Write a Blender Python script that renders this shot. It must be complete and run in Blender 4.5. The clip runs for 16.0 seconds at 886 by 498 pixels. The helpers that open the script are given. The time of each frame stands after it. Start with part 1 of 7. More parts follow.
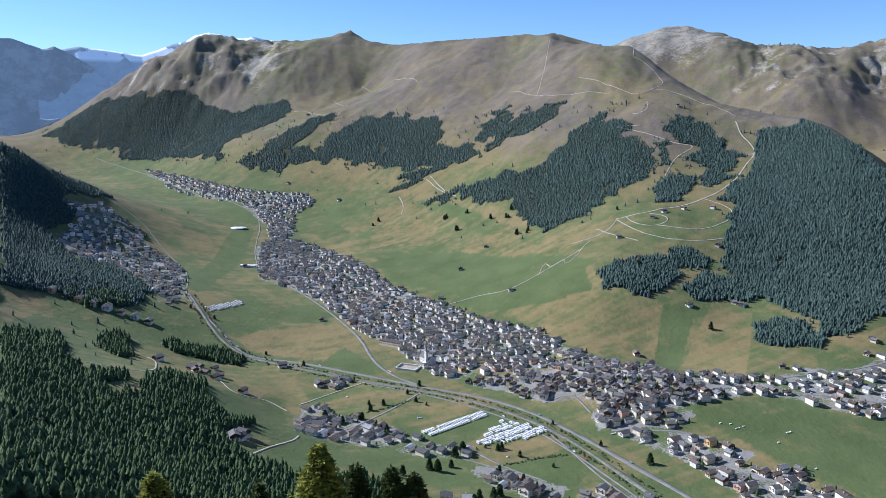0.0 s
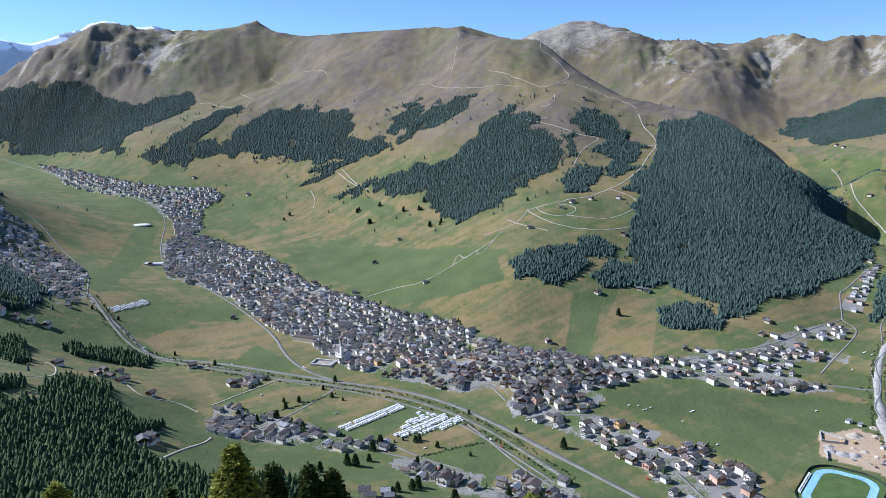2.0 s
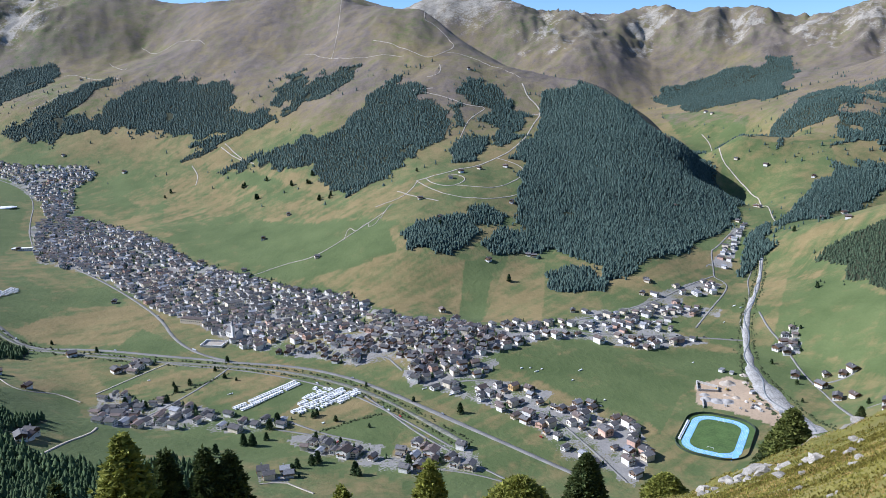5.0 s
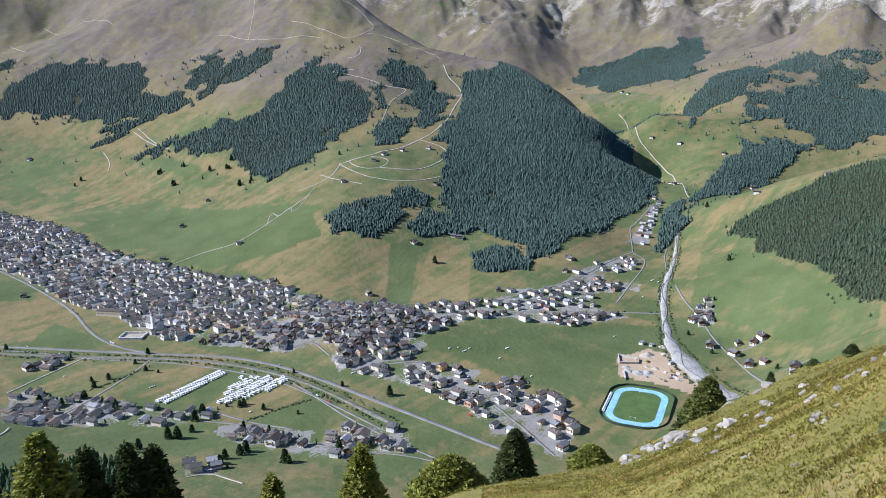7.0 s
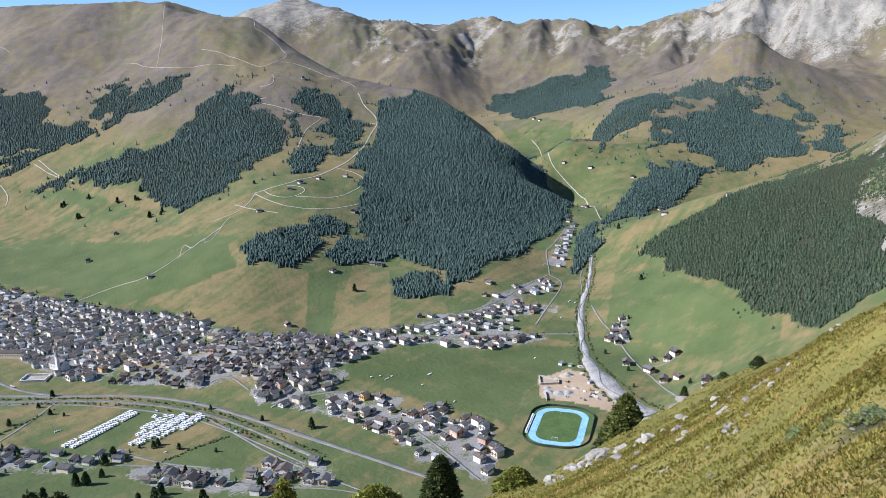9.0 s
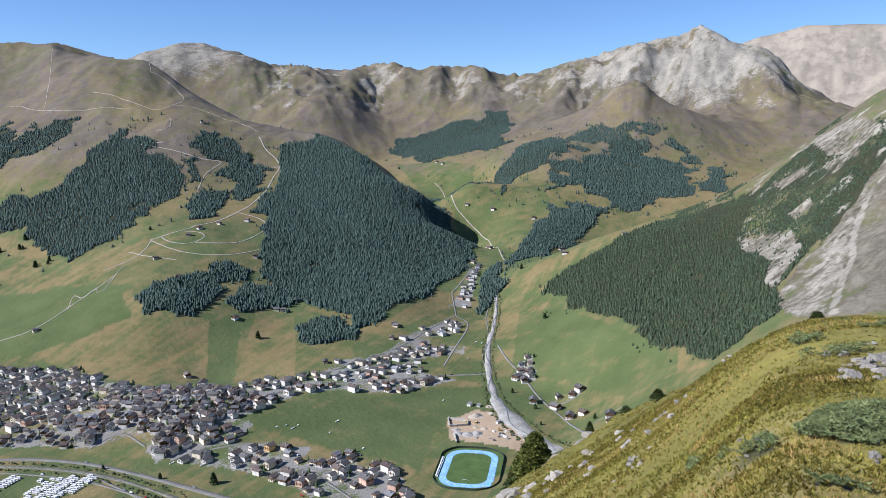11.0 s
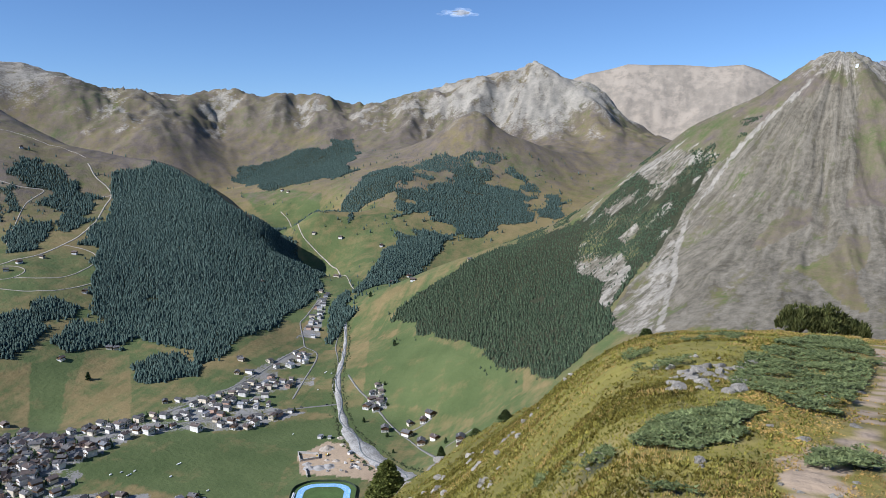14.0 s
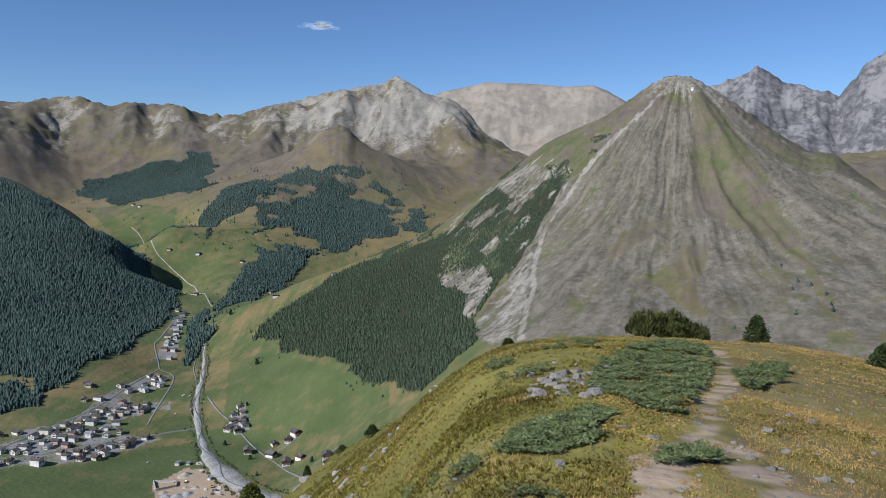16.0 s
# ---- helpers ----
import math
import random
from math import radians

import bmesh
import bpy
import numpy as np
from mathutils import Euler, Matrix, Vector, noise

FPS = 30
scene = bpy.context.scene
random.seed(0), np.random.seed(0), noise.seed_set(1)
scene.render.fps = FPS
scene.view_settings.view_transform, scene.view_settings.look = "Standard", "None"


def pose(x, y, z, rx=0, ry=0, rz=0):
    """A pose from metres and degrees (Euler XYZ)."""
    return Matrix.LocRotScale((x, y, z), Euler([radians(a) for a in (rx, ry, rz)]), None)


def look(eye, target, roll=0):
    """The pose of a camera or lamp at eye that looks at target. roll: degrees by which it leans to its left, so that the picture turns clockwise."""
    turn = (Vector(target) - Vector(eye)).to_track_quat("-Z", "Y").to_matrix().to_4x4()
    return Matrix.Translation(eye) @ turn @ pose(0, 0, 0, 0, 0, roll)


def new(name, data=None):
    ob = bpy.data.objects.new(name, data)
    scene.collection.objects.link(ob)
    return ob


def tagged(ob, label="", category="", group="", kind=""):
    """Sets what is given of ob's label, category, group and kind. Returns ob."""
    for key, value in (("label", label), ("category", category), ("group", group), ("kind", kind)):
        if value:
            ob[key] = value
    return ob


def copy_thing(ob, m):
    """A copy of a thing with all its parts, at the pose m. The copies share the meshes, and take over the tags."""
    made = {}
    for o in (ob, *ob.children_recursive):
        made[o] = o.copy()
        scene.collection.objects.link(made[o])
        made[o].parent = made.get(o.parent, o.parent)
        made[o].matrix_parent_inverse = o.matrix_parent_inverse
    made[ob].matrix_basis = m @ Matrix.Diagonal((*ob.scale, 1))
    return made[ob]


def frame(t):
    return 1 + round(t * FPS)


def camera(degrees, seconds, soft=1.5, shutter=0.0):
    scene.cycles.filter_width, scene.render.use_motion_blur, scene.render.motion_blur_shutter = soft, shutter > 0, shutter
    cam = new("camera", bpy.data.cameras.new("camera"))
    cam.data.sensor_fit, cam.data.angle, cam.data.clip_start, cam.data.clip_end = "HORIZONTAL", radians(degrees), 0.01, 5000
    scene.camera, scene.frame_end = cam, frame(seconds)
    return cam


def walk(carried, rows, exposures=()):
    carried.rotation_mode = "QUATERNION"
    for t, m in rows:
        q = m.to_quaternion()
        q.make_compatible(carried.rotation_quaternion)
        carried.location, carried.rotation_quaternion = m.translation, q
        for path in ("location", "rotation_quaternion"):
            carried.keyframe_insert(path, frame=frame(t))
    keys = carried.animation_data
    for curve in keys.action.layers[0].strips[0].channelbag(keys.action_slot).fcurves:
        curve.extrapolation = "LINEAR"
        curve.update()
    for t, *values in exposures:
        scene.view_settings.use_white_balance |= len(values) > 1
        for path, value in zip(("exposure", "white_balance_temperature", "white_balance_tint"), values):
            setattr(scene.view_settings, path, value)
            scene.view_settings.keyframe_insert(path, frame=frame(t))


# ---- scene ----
# An alpine valley with a village, seen from a grassy hilltop; x east of the first view, y ahead, z up, valley floor at 0.

cam = camera(60.5, 16.0, 0.7)
# t, tilt, roll, turn of a camera that pans on the spot
PAN = [
(0.0, 79.90, 0.00, 0.00), (0.5, 79.84, -0.10, -1.43), (1.0, 79.73, -0.08, -3.32), (1.5, 79.52, -0.05, -5.13), (2.0, 79.36, -0.06, -6.60),
(2.5, 79.22, -0.05, -8.08), (3.0, 79.03, -0.06, -9.45), (3.5, 78.89, -0.03, -10.56), (4.0, 78.59, 0.05, -11.82), (4.5, 77.84, 0.20, -13.40)]
PAN += [
(7.0, 75.84, 0.41, -20.80), (7.5, 75.84, 0.50, -22.18), (8.0, 76.11, 0.51, -23.56), (8.5, 76.80, 0.50, -25.25), (9.0, 77.79, 0.55, -27.07)]
PAN += [
(11.5, 81.54, 0.37, -36.23), (12.0, 82.00, 0.31, -38.24), (12.5, 82.30, 0.26, -40.02), (13.0, 82.49, 0.22, -41.94), (13.5, 82.69, 0.10, -43.82),
(14.0, 83.02, -0.03, -45.72), (14.5, 83.42, -0.08, -47.70), (15.0, 83.76, -0.21, -50.10), (15.5, 84.04, -0.31, -53.01), (16.0, 84.11, -0.39, -55.94)]
EXPOSURES = [(0.0, 0.65, 5420, 13), (4.5, 0.69, 5430, 14), (8.0, 0.76, 5530, 14), (11.5, 0.52, 5700, 14), (13.0, 0.41, 5650, 13), (15.0, 0.31, 5660, 12), (16.0, 0.06, 5660, 12)]
walk(cam, [(t, pose(0.06, 0.05, 420, rx, ry, rz)) for t, rx, ry, rz in PAN], EXPOSURES)

# ---------------------------------------------------------------- daylight
SUN_AZ, SUN_EL = -71.0, 36.0
world = bpy.data.worlds.new("sky")
scene.world = world
world.use_nodes = True
sky = world.node_tree.nodes.new("ShaderNodeTexSky")
sky.sky_type, sky.sun_disc = "NISHITA", False
sky.sun_elevation, sky.sun_rotation = radians(SUN_EL), radians(SUN_AZ)
sky.altitude, sky.air_density, sky.dust_density, sky.ozone_density = 2300, 1.0, 0.2, 5.0
background = world.node_tree.nodes["Background"]
background.inputs["Strength"].default_value = 0.09
world.node_tree.links.new(sky.outputs[0], background.inputs[0])
sun_data = bpy.data.lights.new("sun", "SUN")
sun_data.energy, sun_data.angle, sun_data.color = 4.7, radians(0.5), (1.0, 0.95, 0.88)
sun = new("sun", sun_data)
to_sun = Vector((math.sin(radians(SUN_AZ)) * math.cos(radians(SUN_EL)), math.cos(radians(SUN_AZ)) * math.cos(radians(SUN_EL)), math.sin(radians(SUN_EL))))
sun.matrix_world = look(to_sun * 900, (0, 0, 0))


# ---------------------------------------------------------------- materials
class Nodes:
    """Short hand for building a material's node tree."""

    def __init__(self, name, rough=0.9, metallic=0.0):
        self.mat = bpy.data.materials.new(name)
        self.mat.use_nodes = True
        self.tree = self.mat.node_tree
        self.bsdf = self.tree.nodes["Principled BSDF"]
        self.bsdf.inputs["Roughness"].default_value = rough
        self.bsdf.inputs["Metallic"].default_value = metallic
        self.bsdf.inputs["Specular IOR Level"].default_value = 0.25
        self.coord = self.add("ShaderNodeTexCoord").outputs["Object"]

    def add(self, kind):
        return self.tree.nodes.new(kind)

    def link(self, a, b):
        self.tree.links.new(a, b)

    def noise(self, scale, detail=4.0, rough=0.55, stretch=None):
        n = self.add("ShaderNodeTexNoise")
        n.inputs["Scale"].default_value, n.inputs["Detail"].default_value, n.inputs["Roughness"].default_value = scale, detail, rough
        if stretch:
            m = self.add("ShaderNodeMapping")
            m.inputs["Scale"].default_value = stretch
            self.link(self.coord, m.inputs["Vector"])
            self.link(m.outputs[0], n.inputs["Vector"])
        else:
            self.link(self.coord, n.inputs["Vector"])
        return n.outputs["Fac"]

    def ramp(self, fac, lo, hi, a=0.0, b=1.0):
        n = self.add("ShaderNodeMapRange")
        for k, v in zip(("From Min", "From Max", "To Min", "To Max"), (lo, hi, a, b)):
            n.inputs[k].default_value = v
        self.link(fac, n.inputs["Value"])
        return n.outputs[0]

    def mix(self, fac, a, b, mode="MIX"):
        n = self.add("ShaderNodeMix")
        n.data_type, n.blend_type = "RGBA", mode
        for socket, v in ((n.inputs["Factor"], fac), (n.inputs[6], a), (n.inputs[7], b)):
            if isinstance(v, (int, float)):
                socket.default_value = v
            elif isinstance(v, tuple):
                socket.default_value = (*v, 1)
            else:
                self.link(v, socket)
        return n.outputs[2]

    def bump(self, fac, strength, distance):
        n = self.add("ShaderNodeBump")
        n.inputs["Strength"].default_value, n.inputs["Distance"].default_value = strength, distance
        self.link(fac, n.inputs["Height"])
        self.link(n.outputs[0], self.bsdf.inputs["Normal"])

    def done(self, color):
        self.link(color, self.bsdf.inputs["Base Color"])
        return self.mat


def grainy(name, a, b, fine=2.0, coarse=0.15, rough=0.9, bump=0.0, vary=0.0, metallic=0.0, bump_size=None):
    """A surface of two tones in grain and in broad stains; vary: lightness from object to object."""
    n = Nodes(name, rough, metallic)
    f = n.ramp(n.noise(fine), 0.3, 0.7)
    c = n.mix(f, a, b)
    tone = n.ramp(n.noise(coarse, 3), 0.3, 0.7, 0.78, 1.18)
    if vary:
        info = n.add("ShaderNodeObjectInfo")
        k = n.ramp(info.outputs["Random"], 0, 1, 1 - vary, 1 + vary)
        m = n.add("ShaderNodeMath")
        m.operation = "MULTIPLY"
        n.link(tone, m.inputs[0])
        n.link(k, m.inputs[1])
        tone = m.outputs[0]
    rgb = n.add("ShaderNodeCombineColor")
    for i in range(3):
        n.link(tone, rgb.inputs[i])
    c = n.mix(1.0, c, rgb.outputs[0], "MULTIPLY")
    if bump:
        n.bump(f, bump, bump_size or 0.3 / fine)
    return n.done(c)


def foliage(name, a, b, fine=1.2, rough=0.75, through_light=0.3):
    """Leaves or needles: tone from clump to clump, and sun through them."""
    n = Nodes(name, rough)
    n.bsdf.inputs["Specular IOR Level"].default_value = 0.1
    g = n.add("ShaderNodeNewGeometry")
    c = n.mix(g.outputs["Random Per Island"], a, b)
    tone = n.ramp(n.noise(fine, 3), 0.3, 0.7, 0.6, 1.35)
    rgb = n.add("ShaderNodeCombineColor")
    for i in range(3):
        n.link(tone, rgb.inputs[i])
    c = n.mix(1.0, c, rgb.outputs[0], "MULTIPLY")
    leaf = n.add("ShaderNodeBsdfTranslucent")
    n.link(c, leaf.inputs["Color"])
    both = n.add("ShaderNodeMixShader")
    both.inputs[0].default_value = through_light
    n.link(n.bsdf.outputs[0], both.inputs[1])
    n.link(leaf.outputs[0], both.inputs[2])
    n.link(both.outputs[0], n.tree.nodes["Material Output"].inputs["Surface"])
    return n.done(c)


def ground_material():
    """Turf, overlaid in turn with straw, heath, forest floor, rock, scree, paving and bare earth; each mask is frayed by noise."""
    n = Nodes("alpine_ground", 0.95)
    a, b = n.add("ShaderNodeAttribute"), n.add("ShaderNodeAttribute")
    a.attribute_name, b.attribute_name = "cover_a", "cover_b"
    sa, sb = n.add("ShaderNodeSeparateColor"), n.add("ShaderNodeSeparateColor")
    n.link(a.outputs["Color"], sa.inputs[0])
    n.link(b.outputs["Color"], sb.inputs[0])
    masks = [b.outputs["Alpha"], sa.outputs[0], sa.outputs[1], sa.outputs[2], a.outputs["Alpha"], sb.outputs[0], sb.outputs[1], sb.outputs[2]]
    small, broad, tiny = n.noise(0.35, 5, 0.65), n.noise(0.012, 6, 0.62), n.noise(7.0, 5, 0.7)
    blades = n.noise(2.2, 6, 0.75)
    rockn = n.noise(0.022, 13, 0.78)
    crumble = n.noise(0.11, 9, 0.72)
    fray = n.noise(0.03, 13, 0.72)
    # runnels down from the summit of the scree peak
    place = n.add("ShaderNodeSeparateXYZ")
    n.link(n.coord, place.inputs[0])

    def calc(operation, p, q):
        m = n.add("ShaderNodeMath")
        m.operation = operation
        for socket, v in zip(m.inputs, (p, q)):
            if isinstance(v, float):
                socket.default_value = v
            else:
                n.link(v, socket)
        return m.outputs[0]

    east, north = calc("SUBTRACT", place.outputs[0], 1640.0), calc("SUBTRACT", place.outputs[1], 500.0)
    round_about = calc("ARCTAN2", north, east)
    reach = calc("SQRT", calc("ADD", calc("MULTIPLY", east, east), calc("MULTIPLY", north, north)), 0.0)
    polar = n.add("ShaderNodeCombineXYZ")
    n.link(calc("MULTIPLY", round_about, 34.0), polar.inputs[0])
    n.link(calc("MULTIPLY", reach, 0.012), polar.inputs[1])
    n.link(calc("MULTIPLY", place.outputs[2], 0.004), polar.inputs[2])
    bent = n.add("ShaderNodeVectorMath")
    bent.operation = "MULTIPLY_ADD"
    stir = n.add("ShaderNodeTexNoise")
    stir.inputs["Scale"].default_value = 0.012
    n.link(n.coord, stir.inputs["Vector"])
    n.link(stir.outputs["Color"], bent.inputs[0])
    bent.inputs[1].default_value = (3.5, 0.6, 0.0)
    n.link(polar.outputs[0], bent.inputs[2])
    runnel = n.add("ShaderNodeTexNoise")
    runnel.inputs["Scale"].default_value, runnel.inputs["Detail"].default_value, runnel.inputs["Roughness"].default_value = 1.0, 9, 0.7
    n.link(bent.outputs[0], runnel.inputs["Vector"])
    runnel = runnel.outputs["Fac"]
    detail = n.mix(0.5, n.mix(0.5, small, tiny), blades)
    fac = n.ramp(n.mix(0.45, detail, broad), 0.36, 0.64)
    rock_fac = n.ramp(n.mix(0.4, n.mix(0.6, rockn, runnel), n.mix(0.3, crumble, detail)), 0.425, 0.575)
    edge = n.ramp(n.mix(0.3, fray, detail), 0.3, 0.7, -0.5, 0.5)
    rock_edge = n.ramp(n.mix(0.35, n.mix(0.6, fray, runnel), crumble), 0.38, 0.62, -0.6, 0.6)
    town_edge = n.ramp(small, 0.3, 0.7, -0.4, 0.4)
    color = n.mix(fac, (0.06, 0.086, 0.026), (0.124, 0.15, 0.054))
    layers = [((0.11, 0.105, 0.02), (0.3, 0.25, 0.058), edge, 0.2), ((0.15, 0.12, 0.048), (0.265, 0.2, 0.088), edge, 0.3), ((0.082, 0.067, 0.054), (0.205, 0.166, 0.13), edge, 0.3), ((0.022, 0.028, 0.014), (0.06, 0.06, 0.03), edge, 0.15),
              ((0.08, 0.069, 0.047), (0.235, 0.206, 0.152), rock_edge, 0.22), ((0.2, 0.18, 0.14), (0.37, 0.335, 0.27), rock_edge, 0.25), ((0.15, 0.14, 0.125), (0.34, 0.32, 0.285), town_edge, 0.1),
              ((0.33, 0.24, 0.155), (0.5, 0.375, 0.25), town_edge, 0.3)]
    for mask, (p, q, fringe, soft) in zip(masks, layers):
        add = n.add("ShaderNodeMath")
        n.link(mask, add.inputs[0])
        scaled = n.add("ShaderNodeMath")
        scaled.operation = "MULTIPLY"
        n.link(fringe, scaled.inputs[0])
        # no fringe where the mask is empty or full
        hump = n.add("ShaderNodeMapRange")
        n.link(mask, hump.inputs["Value"])
        hump.inputs["From Max"].default_value = 0.25
        n.link(hump.outputs[0], scaled.inputs[1])
        n.link(scaled.outputs[0], add.inputs[1])
        w = n.ramp(add.outputs[0], 0.5 - soft, 0.5 + soft)
        tone = {rock_edge: rock_fac, town_edge: fac}.get(fringe, n.mix(0.45, fac, rock_fac))
        color = n.mix(w, color, n.mix(tone, p, q))
    n.bump(n.mix(0.5, n.noise(0.03, 6, 0.6), n.noise(0.12, 5, 0.55)), 0.9, 2.2)
    broad_bump = n.bsdf.inputs["Normal"].links[0].from_node
    n.bump(n.mix(0.6, n.noise(3.2, 5, 0.6), n.noise(1.1, 3, 0.5)), 0.8, 0.16)
    n.link(broad_bump.outputs[0], n.bsdf.inputs["Normal"].links[0].from_node.inputs["Normal"])
    return n.done(color)

# ---------------------------------------------------------------- relief
EYE_Z = 420.0
LATTICE = np.random.RandomState(11).rand(256, 256)


def smooth(a, b, v):
    u = np.clip((v - a) / (b - a), 0.0, 1.0)
    return u * u * (3 - 2 * u)


def value_noise(x, y):
    """Smooth noise of -1 to 1 on a lattice of unit steps."""
    xf, yf = np.floor(x), np.floor(y)
    i, j = xf.astype(int), yf.astype(int)
    u, v = x - xf, y - yf
    u, v = u * u * (3 - 2 * u), v * v * (3 - 2 * v)
    a, b = LATTICE[i & 255, j & 255], LATTICE[(i + 1) & 255, j & 255]
    c, d = LATTICE[i & 255, (j + 1) & 255], LATTICE[(i + 1) & 255, (j + 1) & 255]
    return 2 * ((a * (1 - u) + b * u) * (1 - v) + (c * (1 - u) + d * u) * v) - 1


def fbm(x, y, step, octaves=4, ridged=False):
    total, size, norm = 0.0, 1.0, 0.0
    for o in range(octaves):
        k = 2.0 ** o / step
        n = value_noise(x * k + 17.3 * o, y * k + 9.1 * o)
        total = total + size * ((1 - 2 * np.abs(n)) if ridged else n)
        norm += size
        size *= 0.5
    return total / norm


def fan(x, y, cx, cy, step, length, octaves=5):
    """Streaks that run down from a summit on all sides, of 1 on a rib to -1 in a runnel."""
    rho = np.hypot(x - cx, y - cy)
    u = np.degrees(np.arctan2(y - cy, x - cx)) + 5 * fbm(x, y, 260, 3)
    total, size, norm = 0.0, 1.0, 0.0
    for o in range(octaves):
        total = total + size * (1 - 2 * np.abs(value_noise(u * 2.0 ** o / step + 5.7 * o, rho * 1.5 ** o / length + 3.1 * o)))
        norm += size
        size *= 0.62
    return total / norm


# crest lines, valley lines and slope breaks of the valley: x, y, z in metres
FLOOR_NEAR = [(262, 786, 0), (137, 1049, 0), (-11, 1128, 0), (-174, 1218, 2), (367, 810, 0), (299, 708, 0), (418, 631, 0), (568, 907, 0), (643, 708, 0), (304, 911, 0), (-223, 997, 4), (75, 806, 2)]
FLOOR_FAR = [(-349, 1236, 6), (-142, 1377, 3), (-328, 1506, 12), (-510, 1955, 28), (-648, 2363, 68), (-943, 2848, 120), (-1290, 3254, 174), (-1719, 3556, 230), (-2137, 3903, 317)]
EAST_BANK = [(-1151, 1991, 346), (-1086, 2140, 263), (-959, 2200, 177), (-863, 1804, 114), (-638, 1736, 58), (-865, 1463, 172), (-719, 1201, 132), (-611, 1370, 92), (-559, 924, 140), (-455, 924, 110), (-324, 957, 68), (-332, 616, 153), (-258, 672, 100), (-219, 832, 52), (-111, 752, 37), (-225, 367, 224), (-188, 485, 159)]
TOWN_TOE = [(-430, 2564, 92), (-222, 2038, 43), (-30, 1640, 21), (126, 1414, 20), (323, 1135, 35), (366, 1200, 8), (535, 1152, 21), (691, 1206, 32), (855, 1281, 40)]
MAIN_SLOPE = [(496, 1782, 179), (351, 1458, 94), (170, 1943, 105), (-41, 2250, 90), (-168, 2695, 226), (201, 2341, 252), (696, 2401, 431), (451, 2611, 442), (78, 2949, 423), (-595, 3347, 429), (-776, 3156, 321), (-397, 2923, 274), (-1260, 3532, 296), (-1648, 3863, 480)]
MAIN_CREST = [(784, 3051, 655), (631, 3290, 695), (394, 3629, 784), (44, 3850, 779), (-245, 4043, 763), (-498, 4221, 852), (-862, 4213, 807), (-1214, 4177, 833), (-1425, 4163, 735), (-1700, 4112, 601), (265, 3139, 536), (-364, 3732, 558)]
SPUR_EDGE = [(906, 2807, 507), (1044, 2490, 422), (1158, 2283, 384), (1203, 2100, 306), (1221, 1866, 209), (1198, 1676, 134), (1141, 1557, 87)]
SPUR_FACE = [(945, 1648, 141), (681, 1579, 104), (686, 1879, 206), (935, 1991, 262), (858, 2188, 313), (776, 1353, 71), (558, 1414, 60)]
SIDE_FLOOR = [(725, 974, 2), (999, 1250, 32), (1186, 1523, 88), (1318, 1722, 104), (1570, 2150, 130), (1695, 2475, 263), (1765, 3080, 292)]
BEHIND_SPUR = [(1397, 3209, 297), (1446, 2854, 271), (1545, 2563, 203), (1031, 3761, 346)]
RIGHT_BANK = [(1167, 1371, 92), (1358, 1601, 131), (1649, 2010, 231), (1445, 1979, 256), (1769, 2106, 322), (2124, 1901, 318), (2460, 2199, 542), (2191, 2263, 421), (2178, 1679, 261), (2309, 2631, 445), (1773, 2783, 304), (2563, 1743, 334)]
NORTH_SLOPE = [(1150, 1319, 116), (1305, 1240, 169), (1410, 1086, 240), (1483, 930, 346), (1555, 824, 450), (1652, 662, 546), (1026, 1067, 93), (927, 808, 98), (1093, 842, 153), (1212, 797, 228), (827, 598, 120), (800, 938, 3), (767, 778, 2), (934, 904, 82), (925, 558, 179)]
GREY_PEAK = [(1659, 587, 593), (1645, 503, 629), (1654, 393, 560), (1656, 283, 500), (1640, 177, 428), (1596, 108, 382), (1044, 482, 254), (1234, 468, 329), (1328, 374, 377), (1083, 285, 266), (892, 264, 223), (896, 87, 246), (1144, 116, 289), (851, 422, 210)]
FAR_CREST = [(1997, 3977, 751), (2246, 3842, 788), (2356, 3716, 747), (2437, 3640, 768), (2620, 3510, 767), (2738, 3381, 710), (2863, 3209, 724), (2995, 3086, 780), (3170, 2831, 837), (3327, 2564, 925), (3430, 2337, 820), (3433, 2053, 633), (2338, 3184, 554), (1949, 3493, 519)]
HUMP = [(2351, 2244, 530), (2463, 2196, 571), (2482, 2068, 527)]
HUMP_LEE = [(2631, 2530, 485), (2762, 2462, 514), (2816, 2322, 477)]
MESA_CREST = [(668, 4298, 827), (934, 4300, 779), (1029, 4381, 829), (1274, 4368, 891), (1478, 4303, 875), (1675, 4177, 780), (1851, 4102, 782), (2066, 3998, 743)]
MESA_FLANK = [(1519, 3700, 622), (1638, 3373, 508), (2008, 3517, 525), (1340, 3980, 722)]
RELIEF = [FLOOR_NEAR, FLOOR_FAR, EAST_BANK, TOWN_TOE, MAIN_SLOPE, MAIN_CREST, SPUR_EDGE, SPUR_FACE, SIDE_FLOOR, BEHIND_SPUR, RIGHT_BANK, NORTH_SLOPE, GREY_PEAK, FAR_CREST, HUMP, HUMP_LEE, MESA_CREST, MESA_FLANK]

